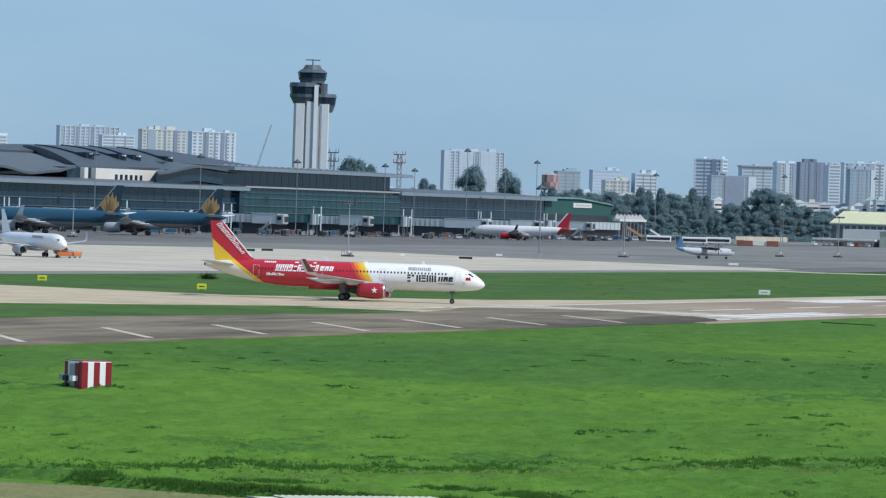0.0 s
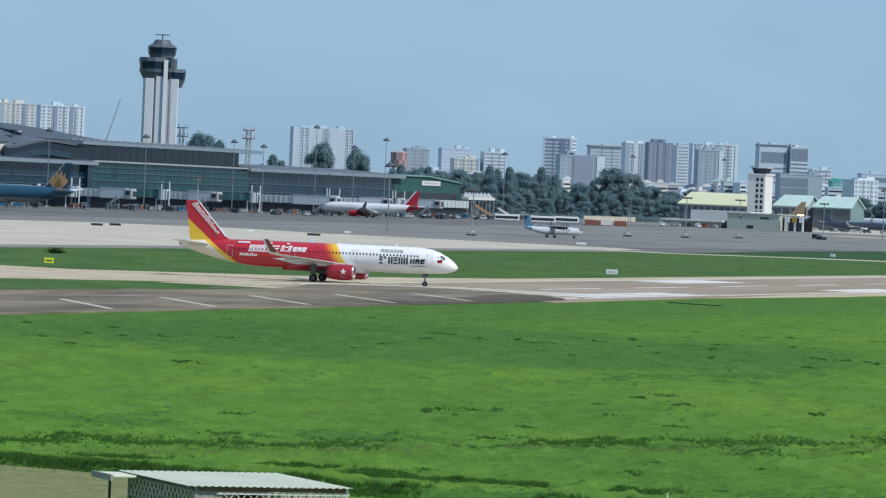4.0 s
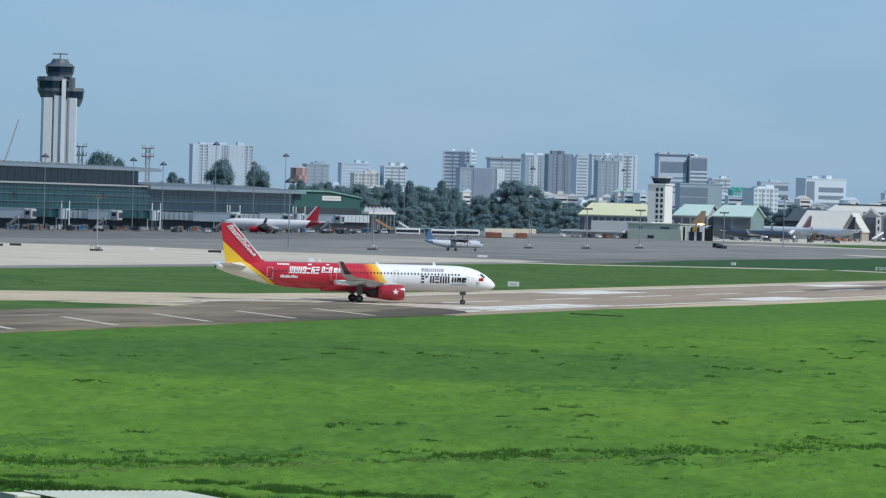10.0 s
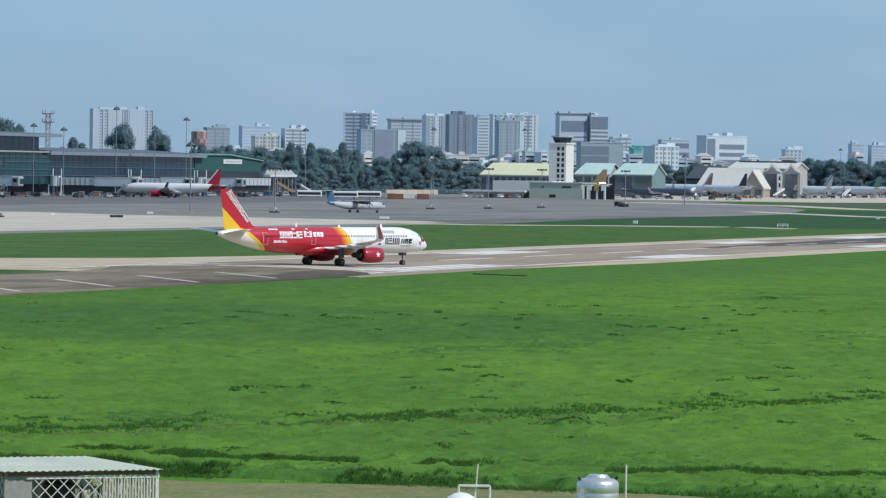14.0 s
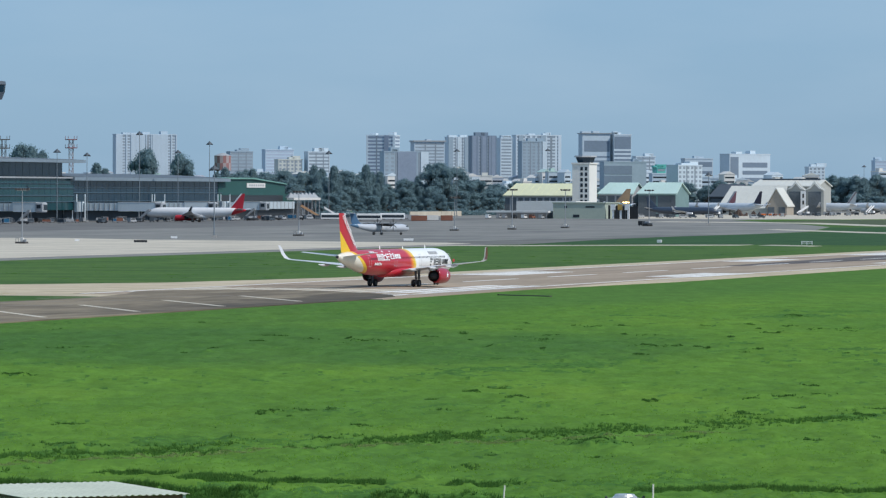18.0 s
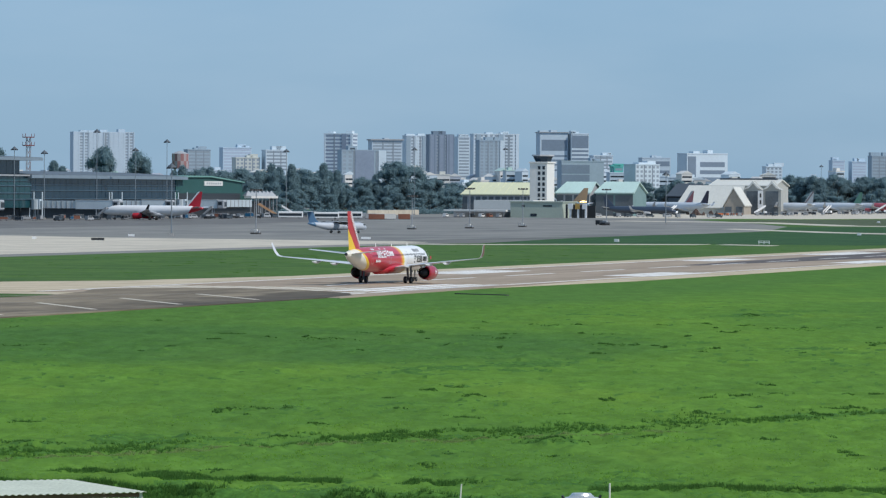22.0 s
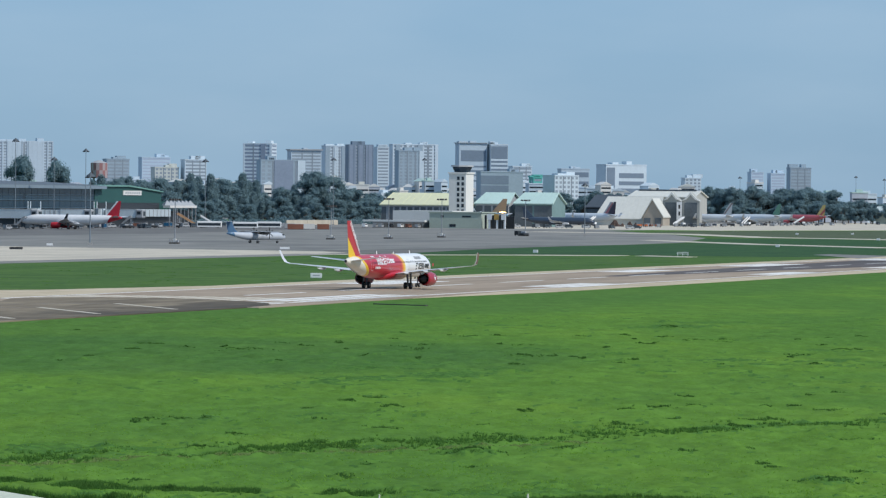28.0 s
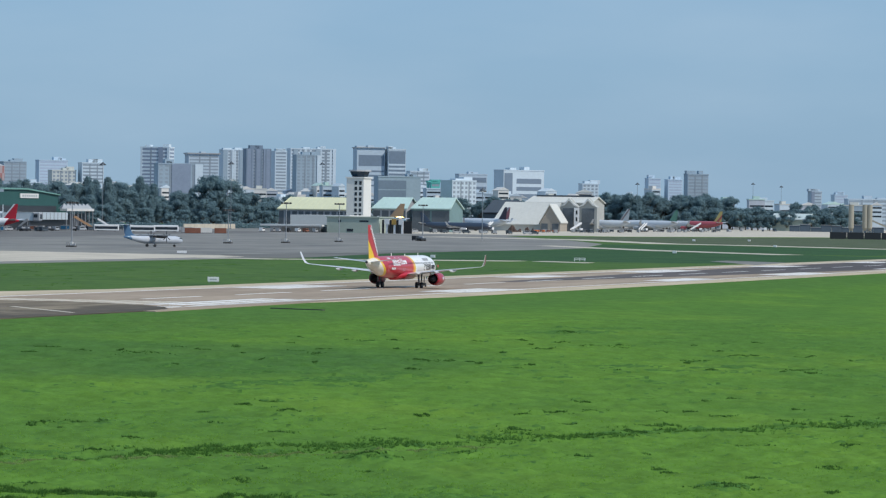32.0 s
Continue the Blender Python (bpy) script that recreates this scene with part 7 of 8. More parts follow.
# ---- trees ----
def tree_parts(seed, h, spread, trunk_h, clumps, leaf, cone=False):
    """Meshes of a tree: trunk with limbs, and a ragged crown of many small leaf sprays in uneven lobes."""
    r = random.Random(seed)
    bm = bmesh.new()
    rod(bm, (0, 0, 0), (0.2, 0.1, trunk_h), 0.028 * h, 0.018 * h, 7)
    lobes = []
    for i in range(26):
        a = r.uniform(0, 6.28)
        if cone:
            z = h * (0.20 + 0.72 * i / 25)
            rr = spread * (1.05 - z / h) * r.uniform(0.15, 0.7)
            rad = (h - trunk_h) * r.uniform(0.07, 0.13) * (1.25 - 0.55 * z / h)
        else:
            # lobes scattered through a broad, slightly lopsided dome
            f = r.uniform(0.0, 1.0)
            z = trunk_h + (h - trunk_h) * (0.10 + 0.76 * f)
            rr = spread * math.sqrt(max(0.05, 1 - (1.1 * f - 0.25) ** 2)) * math.sqrt(r.uniform(0.03, 0.72))
            rad = (h - trunk_h) * r.uniform(0.11, 0.19)
        c = Vector((rr * math.cos(a), rr * math.sin(a), z))
        lobes.append((c, rad))
        rod(bm, (0.15, 0.05, trunk_h * 0.85), c, 0.010 * h, 0.003 * h, 5)
    trunk = mesh_of("trunk", bm, M_BARK)
    verts, faces = [], []
    # twiggy inner masses that keep the sky from showing through everywhere
    for c, rad in lobes:
        k, nu, nv = len(verts), 10, 7
        for j in range(nv + 1):
            for i in range(nu):
                th, ph = math.pi * j / nv, 2 * math.pi * i / nu
                d = Vector((math.sin(th) * math.cos(ph), math.sin(th) * math.sin(ph), math.cos(th) * (1.25 if cone else 0.85)))
                verts.append(c + d * rad * (0.72 + 0.42 * noise.noise(d * 2.3 + c)))
        for j in range(nv):
            for i in range(nu):
                faces.append((k + j * nu + i, k + j * nu + (i + 1) % nu, k + (j + 1) * nu + (i + 1) % nu, k + (j + 1) * nu + i))
    for i in range(clumps):
        c, rad = r.choice(lobes)
        d = Vector((r.gauss(0, 1), r.gauss(0, 1), r.gauss(0, 0.85)))
        d.normalize()
        p = c + Vector((d.x, d.y, d.z * (1.25 if cone else 0.85))) * rad * (0.78 + 0.5 * r.random() ** 2 + 0.3 * noise.noise(d * 2.3 + c))
        p.z = max(p.z, trunk_h * 0.5)
        s = r.uniform(0.12, 0.30) * h / 18
        out = (d + Vector((r.gauss(0, 0.5), r.gauss(0, 0.5), 0.3 + r.gauss(0, 0.4)))).normalized()
        q = out.to_track_quat("Z", "Y").to_matrix()
        k = len(verts)
        ring_n = 4
        for j in range(ring_n):
            a = 6.283 * j / ring_n
            verts.append(p + q @ Vector((s * math.cos(a) * r.uniform(0.5, 1.5), s * math.sin(a) * r.uniform(0.5, 1.5), 0)))
        verts.append(p + q @ Vector((0, 0, s * 0.4)))
        for j in range(ring_n):
            faces.append((k + j, k + (j + 1) % ring_n, k + ring_n))
    me = bpy.data.meshes.new("crown")
    me.from_pydata([tuple(v) for v in verts], [], faces)
    me.materials.append(leaf)
    return trunk, me


def make_tree(name, seed, h, spread, trunk_h, clumps, leaf, label, cone=False):
    tr, cr = tree_parts(seed, h, spread, trunk_h, clumps, leaf, cone)
    t = thing(name, pose(0, 0, 0), label, "tree", "trees")
    share("trunk", tr, t)
    share("crown", cr, t)
    return t


KINDS = [make_tree("broadleaf_tree", 31, 22, 9, 5.5, 9000, M_HAZEDLEAF, "dark green broadleaf tree with a rounded crown"),
         make_tree("broadleaf_tree", 32, 20, 11, 3.5, 9600, M_HAZEDLEAF, "spreading dark green broadleaf tree"),
         make_tree("broadleaf_tree", 33, 24, 7, 5, 8200, M_HAZEDLEAF, "tall dark green tree with an uneven crown"),
         make_tree("conifer_tree", 34, 26, 5.5, 3, 7400, M_HAZEDLEAF, "slender dark casuarina tree with pointed top", True)]
places = []
rt = random.Random(77)
for i in range(46):
    places.append((-925 - rt.uniform(0, 40), 2570 + i * 9.5 + rt.uniform(-5, 5), rt.choice((0, 2, 3, 3, 3, 2)), rt.uniform(0.62, 0.98)))
for i in range(26):
    places.append((-945 - rt.uniform(0, 60), 2700 + i * 12 + rt.uniform(-5, 5), rt.choice((0, 1, 3, 2)), rt.uniform(0.8, 1.05)))
for i in range(16):
    places.append((-905 - rt.uniform(0, 8), 2575 + i * 25 + rt.uniform(-6, 6), rt.choice((0, 1, 1)), rt.uniform(0.45, 0.75)))
for x, y, k, s in ((-985, 2462, 3, 1.12), (-985, 2450, 3, 1.18), (-988, 2485, 3, 1.03), (-988, 2552, 1, 1.15), (-988, 2615, 0, 1.08), (-930, 2918, 1, 1.6), (-935, 2905, 0, 1.55)):
    places.append((x, y, k, s))
for i in range(20):
    places.append((-965 - rt.uniform(0, 15), 2615 + i * 8.0 + rt.uniform(-4, 4), rt.choice((0, 1, 2, 3)), rt.uniform(0.85, 1.18)))
for i in range(12):
    places.append((-960 + i * 6 + rt.uniform(-3, 3), 3580 + rt.uniform(-20, 20), rt.choice((0, 1, 2)), rt.uniform(0.95, 1.15)))
for i in range(46):
    x = -900 + i * 4.7
    places.append((x + rt.uniform(-3, 3), 3790 + i * 1.0 + rt.uniform(-25, 25), rt.choice((0, 1, 1, 2)), (rt.uniform(1.22, 1.42) if -891 < x < -788 else rt.uniform(0.85, 1.05)) - 0.1 * (i % 17 > 11)))
for i in range(26):
    x = -892 + i * 8.2
    places.append((x + rt.uniform(-3, 3), 3740 + i * 1.2 + rt.uniform(-12, 12), rt.choice((0, 1, 1)), rt.uniform(0.6, 0.85)))
for i in range(22):
    places.append((-915 - rt.uniform(0, 25), 2905 + i * 14.0 + rt.uniform(-5, 5), rt.choice((0, 1, 1, 2)), rt.uniform(0.8, 1.05)))
# the belt's tallest row
for i in range(18):
    k = (3, 2, 3, 3, 2, 0)[i % 6]
    tall = (28.4 if i < 8 else 30.2) + 1.8 * math.sin(i * 1.7) - (5.0 if i > 15 else 0.0)
    places.append((-945 - rt.uniform(0, 14), 2556 + i * 20.0 + rt.uniform(-5, 5), k, tall / (22, 20, 24, 26)[k]))
# tall narrow crowns above the terminal roof
slim = [(-985, 2346, 0, 1.74), (-985, 2362, 2, 1.60), (-988, 2376, 0, 1.50), (-985, 2524, 0, 1.72), (-988, 2588, 0, 1.62)]
used = set()
for x, y, k, s in places + slim:
    mm = pose(x, y, 0, 0, 0, rt.uniform(0, 360))
    if k in used:
        o = copy_thing(KINDS[k], mm)
    else:
        used.add(k)
        o = KINDS[k]
        o.matrix_basis = mm
    slender = (x, y, k, s) in slim
    w, s = (0.68 * s, s) if slender else (0.95 * s, 0.93 * s)
    o.scale = (w, w, s * rt.uniform(0.92, 1.08))

# hedge along the terminal's end
vs, fs = [], []
for i in range(5200):
    y = 2500 + rt.uniform(0, 470)
    hgt = 3.2 + 2.2 * noise.noise(Vector((y * 0.03, 0, 0)))
    p = Vector((-893 + rt.uniform(-3, 3), y, rt.uniform(0.1, max(0.5, hgt))))
    s = rt.uniform(0.4, 0.9)
    q = Euler((rt.uniform(-1, 1), rt.uniform(-1, 1), rt.uniform(0, 6.28))).to_matrix()
    k = len(vs)
    vs += [tuple(p + q @ Vector(v)) for v in ((s, 0, 0), (-s * 0.5, s * 0.8, 0), (-s * 0.5, -s * 0.8, 0), (0, 0, s * 0.6))]
    fs += [(k, k + 1, k + 3), (k + 1, k + 2, k + 3), (k + 2, k, k + 3)]
me = bpy.data.meshes.new("hedge")
me.from_pydata(vs, [], fs)
me.materials.append(M_HAZEDLEAF)
tagged(new("hedge", me), "low dark green scrub along the apron's edge", "shrub", kind="stuff")
box_ob = thing("perimeter_wall", Matrix.Identity(4), "low pale wall in front of the trees", "wall")
for i in range(5):
    box_part("panel", (-880, 2680 + i * 20, 0, -879.4, 2699.6 + i * 20, 3.0), M_PALEAPRON, box_ob)


# low town houses between the trees and the towers
def town_house(x, y, w, h, wall, label):
    b = thing("town_house", pose(x, y, 0, 0, 0, math.degrees(math.atan2(x, -y)) + 180 + rt.uniform(-5, 38)), label, "house", "town houses")
    box_part("wall", (-w / 2, -6, 0, w / 2, 6, h), wall, b)
    bm = bmesh.new()
    if rt.random() < 0.5:
        loft(bm, [[(-w / 2 - 0.4, -6.4, h), (w / 2 + 0.4, -6.4, h), (0, -6.4, h + 2.6)], [(-w / 2 - 0.4, 6.4, h), (w / 2 + 0.4, 6.4, h), (0, 6.4, h + 2.6)]])
    else:
        box(bm, -w / 2 - 0.3, -6.3, h, w / 2 + 0.3, 6.3, h + 0.9)
        box(bm, -w / 5, -3, h + 0.9, w / 5, 3, h + 3.2)
    part("roof", bm, rt.choice((M_PLAST, M_PLAST, C_WHITEB, C_WHITEB, M_GROOF, C_PINK, M_TROOF)), b)
    n = max(2, int(h / 3.6))
    for f in range(max(0, n - 3), n):
        box_part("ribbon_window", (-w / 2 + 0.6, -6.05, f * 3.6 + 1.1, w / 2 - 0.6, -5.9, f * 3.6 + 2.5), M_WINDOW, b)


for i in range(95):
    az = radians(27.2 - i * 0.225 + rt.uniform(-0.1, 0.1))
    dist = rt.uniform(4000, 4350)
    town_house(-dist * math.sin(az), dist * math.cos(az), rt.uniform(9, 20), rt.uniform(19, 31) if i < 58 else rt.uniform(20, 25), rt.choice((C_WHITEB, C_WHITEB, C_PALE, C_CREAMB, C_MID, C_PINK)), "plain town house with a flat or pitched roof")

for i in range(70):
    az = radians(19.2 - i * 0.095 + rt.uniform(-0.08, 0.08))
    dist = rt.uniform(3950, 4120)
    town_house(-dist * math.sin(az), dist * math.cos(az), rt.uniform(6, 15), rt.uniform(20, 33), rt.choice((C_WHITEB, C_WHITEB, M_PLAST, C_PALE)), "small white town house in a dense cluster")


# ---- rooftops near the camera ----
M_SHEET = mat("pale_corrugated_sheet", (0.62, 0.64, 0.51), 0.8, 0.0, 0.14, 2.0, 0, 0.2)
M_LATT = mat("cream_painted_steel", (0.66, 0.64, 0.56), 0.6, 0, 0.12, 4)
M_BOARD = mat("weathered_grey_board", (0.30, 0.29, 0.26), 0.9, 0, 0.25, 2, 0.2)
M_BRICKY = mat("brown_timber", (0.22, 0.12, 0.08), 0.8, 0, 0.2, 3)
house = thing("terrace_house", pose(-47.37, 113.51, 0, 0, 0, 42.5), "plain flat-roofed house below the rooftop cage", "house")
box_part("wall", (-0.6, -0.6, 0, 5.6, 6.6, 4.9), M_GPLAST, house)
box_part("roof_slab", (-0.8, -0.8, 4.9, 5.8, 6.8, 5.1), M_CONC, house)
cage = thing("rooftop_cage", pose(-47.37, 113.51, 5.1, 0, 0, 42.5), "rooftop lean-to with corrugated sheet roof and diamond lattice sides", "shed")
# corrugated roof, one waved sheet with thickness
bm = bmesh.new()
rings = []
N = 132
for i in range(N + 1):
    x = -0.25 + 4.5 * i / N
    z = 0.015 * math.cos(2 * math.pi * x / 0.19)
    rings.append([(x, -0.2, 2.44 + z), (x, 5.4, 2.44 + z), (x, 5.4, 2.432 + z), (x, -0.2, 2.432 + z)])
loft(bm, rings)
part("roof_sheet", bm, M_SHEET, cage)
bm = bmesh.new()
box(bm, -0.1, -0.02, 2.30, 4.2, 0.05, 2.40)
part("front_beam", bm, M_BRICKY, cage)
bm = bmesh.new()
box(bm, 0.55, -0.06, 2.22, 4.2, -0.02, 2.28)
part("top_rail", bm, M_LATT, cage)
for x, y in ((0, 0), (4.15, 0), (0, 5.2), (4.15, 5.2), (0, 2.6), (4.15, 2.6)):
    box_part("post", (x - 0.04, y - 0.04, 0, x + 0.04, y + 0.04, 2.42), M_BOARD if x == 0 else M_LATT, cage)
box_part("board_panel", (0.03, -0.01, 0.0, 0.72, 0.02, 2.29), M_BOARD, cage)
box_part("back_panel", (0.03, 5.18, 0.0, 4.15, 5.24, 2.4), M_BOARD, cage)


def lattice(name, a, b, z0, z1, pitch, parent, rr=0.014):
    """Crossed slats between two corners; the slats of one panel."""
    a, b = Vector(a), Vector(b)
    d = b - a
    L, H = d.length, z1 - z0
    d.normalize()
    k = 0
    i = -H
    while i < L:
        for s in (1, -1):
            # the slat from (i, 0) to (i + H, H), cut to the panel
            u0, u1 = max(0, i), min(L, i + H)
            if u1 - u0 > 0.05:
                v0, v1 = u0 - i, u1 - i
                if s < 0:
                    v0, v1 = H - v0, H - v1
                bm = bmesh.new()
                rod(bm, a + d * u0 + Vector((0, 0, z0 + v0)), a + d * u1 + Vector((0, 0, z0 + v1)), rr, rr, 4)
                part(name, bm, M_LATT, parent)
        i += pitch


lattice("slat", (0.72, -0.03, 0), (2.62, -0.03, 0), 0.9, 2.25, 0.34, cage)
lattice("slat", (0, 0.05, 0), (0, 5.15, 0), 0.9, 2.3, 0.3, cage)
lattice("slat", (4.15, 0.05, 0), (4.15, 5.15, 0), 0.9, 2.3, 0.4, cage)
for i in range(19):
    box_part("bar", (2.66 + i * 0.08, -0.045, 0.9, 2.685 + i * 0.08, -0.02, 2.25), M_LATT, cage)
for i in range(8):
    box_part("bar", (2.66 + i * 0.2, 0.1, 0.9, 2.70 + i * 0.2, 0.13, 2.25), M_BOARD, cage)
box_part("lower_panel", (0.72, -0.04, 0, 4.15, 0.0, 0.9), M_BOARD, cage)
# left lean-to strip
box_part("side_flap", (-0.95, 3.9, 2.34, -0.25, 5.4, 2.40), M_SHEET, cage, bevel=0.01)
box_part("flap_post", (-0.85, 4.4, 0, -0.79, 4.46, 2.34), M_BLACK, cage)
box_part("gutter", (-1.0, 3.85, 2.26, -0.93, 5.45, 2.42), M_BOARD, cage)
drum = thing("storage_drum", pose(-46.78, 115.68, 5.1), "dark round plastic drum standing inside the cage", "drum")
bm = bmesh.new()
rod(bm, (0, 0, 0), (0, 0, 2.0), 0.45, 0.43, 18)
part("body", bm, M_BLACK, drum)
bm = bmesh.new()
rod(bm, (0, 0, 2.0), (0, 0, 2.18), 0.43, 0.25, 18)
part("lid", bm, M_BLACK, drum)
pot = thing("metal_bowl", pose(-46.1, 115.9, 7.12), "small white round bowl on a stand inside the cage", "bowl")
bm = bmesh.new()
bmesh.ops.create_uvsphere(bm, u_segments=14, v_segments=9, radius=0.17)
part("bowl", bm, M_WHITE, pot, smooth=True)
stand = thing("wooden_stand", pose(-46.1, 115.9, 5.1), "weathered wooden stand inside the cage", "stand")
box_part("top", (-0.3, -0.3, 1.9, 0.3, 0.3, 1.95), M_BOARD, stand)
for sx in (-1, 1):
    for sy in (-1, 1):
        box_part("leg", (sx * 0.25 - 0.03, sy * 0.25 - 0.03, 0, sx * 0.25 + 0.03, sy * 0.25 + 0.03, 1.9), M_BOARD, stand)

house2 = thing("terrace_house", pose(-30.5, 106.6, 0, 0, 0, 30), "plain flat-roofed house below the water tank", "house")
box_part("wall", (-4, -1.6, 0, 3.2, 4.5, 6.6), M_GPLAST, house2)
box_part("roof_slab", (-4.2, -1.8, 6.6, 3.4, 4.7, 6.8), M_CONC, house2)
M_STEEL = mat("dulled_stainless", (0.74, 0.71, 0.66), 0.34, 0.75, 0.25, 6)
tank = thing("water_tank", pose(-29.57, 105.95, 6.8), "shiny stainless steel water tank on a rooftop", "tank")
bm = bmesh.new()
prof = [(0.02, 1.62), (0.27, 1.62), (0.29, 1.585), (0.38, 1.57), (0.45, 1.53), (0.485, 1.46), (0.485, 1.28), (0.475, 1.26), (0.485, 1.24), (0.485, 1.08), (0.475, 1.06), (0.485, 1.04), (0.485, 0.5), (0.47, 0.42), (0.4, 0.4), (0.02, 0.4)]
rr = [[(r * math.cos(a), r * math.sin(a), z) for r, z in prof] for a in [2 * math.pi * i / 40 for i in range(40)]]
loft(bm, rr + [rr[0]], cap=False)
bmesh.ops.remove_doubles(bm, verts=bm.verts[:], dist=0.0005)
part("body", bm, M_STEEL, tank, smooth=True)
bm = bmesh.new()
rod(bm, (0, 0, 1.62), (0, 0, 1.67), 0.25, 0.22, 24)
part("lid", bm, M_STEEL, tank)
for a in (0.55, 3.7):
    bm = bmesh.new()
    rod(bm, (0.40 * math.cos(a), 0.40 * math.sin(a), 1.5), (0.46 * math.cos(a), 0.46 * math.sin(a), 1.62), 0.04, 0.03, 8)
    part("lifting_lug", bm, M_BLACK, tank)
for i in range(4):
    a = 0.8 + i * math.pi / 2
    bm = bmesh.new()
    rod(bm, (0.4 * math.cos(a), 0.4 * math.sin(a), 0), (0.4 * math.cos(a), 0.4 * math.sin(a), 0.42), 0.03, 0.03, 6)
    part("leg", bm, M_STEEL, tank)
bm = bmesh.new()
rod(bm, (0.62, 0.18, 0.0), (0.62, 0.18, 1.9), 0.022, 0.022, 6)
pole = thing("vent_pipe", pose(-29.57, 105.95, 6.8), "thin grey vent pipe beside the water tank", "pipe")
part("pipe", bm, M_LATT, pole)
rail = thing("roof_rail", pose(-32.3, 105.2, 6.8, 0, 0, 20), "small white steel railing frame on a rooftop", "railing")
for a, b in (((-0.36, 0, 0), (-0.36, 0, 1.36)), ((0.36, 0, 0), (0.36, 0, 1.36)), ((-0.36, 0, 1.36), (0.36, 0, 1.36)), ((-0.36, 0, 0.8), (0.36, 0, 0.8))):
    bm = bmesh.new()
    rod(bm, a, b, 0.03, 0.03, 6)
    part("rail_bar", bm, M_LATT, rail)
bm = bmesh.new()
rod(bm, (-0.02, 0.05, 0.4), (0.08, 0.05, 1.85), 0.022, 0.018, 6)
aerial = thing("roof_pole", pose(-32.3, 105.2, 6.8, 0, 0, 20), "leaning pale pole tied to the roof railing", "pole")
part("pole", bm, M_LATT, aerial)
dome = thing("roof_tank", pose(-32.55, 105.0, 6.8, 0, 0, 20), "white rounded plastic tank on the roof", "tank")
bm = bmesh.new()
bmesh.ops.create_uvsphere(bm, u_segments=20, v_segments=10, radius=0.48)
bmesh.ops.transform(bm, matrix=Matrix.Translation((0, 0, 0.62)) @ Matrix.Diagonal((1.1, 1, 1.25, 1)), verts=bm.verts[:])
part("body", bm, M_WHITE, dome, smooth=True)

# ---- near grass ----
pts = [(-150, 150), (-20, 150), (-20, 214)]
for i in range(14):
    x = -20 - i * 10
    pts.append((x, 221 + 2.5 * math.sin(i * 1.7) + max(0, (-x - 88)) * 0.28))
slab("dry_grass", pts, -0.2, 0.03, M_DRY, "dry mown grass strip before the field", "grass")

rg = np.random.default_rng(12)


def tufts(name, xs, ys, hs, ws, material, label, blades=4, lean=0.45):
    """Many grass blades, as one mesh of loose triangles."""
    n = len(xs)
    X, Y, H, W = (np.repeat(a, blades) for a in (xs, ys, hs, ws))
    k = n * blades
    a = rg.uniform(0, 2 * np.pi, k)
    d = rg.uniform(0, 2 * np.pi, k)
    sp = W * rg.uniform(0, 1.6, k)
    bx, by = X + sp * np.cos(d), Y + sp * np.sin(d)
    hh = H * rg.uniform(0.6, 1.15, k)
    ln = hh * lean * rg.uniform(0.2, 1.0, k)
    co = np.zeros((k, 3, 3), np.float32)
    z0 = sward_z(bx, by) - 0.03
    co[:, 0] = np.stack([bx - W * np.cos(a) / 2, by - W * np.sin(a) / 2, z0], 1)
    co[:, 1] = np.stack([bx + W * np.cos(a) / 2, by + W * np.sin(a) / 2, z0], 1)
    co[:, 2] = np.stack([bx + ln * np.cos(d), by + ln * np.sin(d), z0 + hh], 1)
    me = bpy.data.meshes.new(name)
    me.vertices.add(3 * k)
    me.vertices.foreach_set("co", co.ravel())
    me.loops.add(3 * k)
    me.loops.foreach_set("vertex_index", np.arange(3 * k, dtype=np.int32))
    me.polygons.add(k)
    me.polygons.foreach_set("loop_start", np.arange(0, 3 * k, 3, dtype=np.int32))
    me.update(calc_edges=True)
    me.materials.append(material)
    return tagged(new(name, me), label, "grass", kind="stuff")


def wedge(n, d0, d1):
    az = np.radians(rg.uniform(9.0, 28.5, n))
    r = np.sqrt(rg.uniform(d0 ** 2, d1 ** 2, n))
    return -r * np.sin(az), r * np.cos(az)


def wave(x, y, s, seed):
    """Smooth patches between 0 and 1."""
    v = np.zeros_like(x)
    r2 = np.random.default_rng(seed)
    for i in range(7):
        a, p, f = r2.uniform(0, 6.28), r2.uniform(0, 6.28), r2.uniform(0.6, 1.8) / s
        v += np.sin((x * np.cos(a) + y * np.sin(a)) * f * 6.28 + p)
    return 0.5 + v / 7


def value_noise(x, y, size, seed):
    """Smooth lattice noise between 0 and 1."""
    r3 = np.random.default_rng(seed)
    tab = r3.uniform(0, 1, (256, 256))
    u, v = x / size, y / size
    i, j = np.floor(u).astype(int), np.floor(v).astype(int)
    f, g = u - i, v - j
    f, g = f * f * (3 - 2 * f), g * g * (3 - 2 * g)
    t = lambda a, b: tab[a % 256, b % 256]
    return (t(i, j) * (1 - f) + t(i + 1, j) * f) * (1 - g) + (t(i, j + 1) * (1 - f) + t(i + 1, j + 1) * f) * g


def near_edge(x):
    return 223 + np.maximum(0, -x - 88) * 0.28


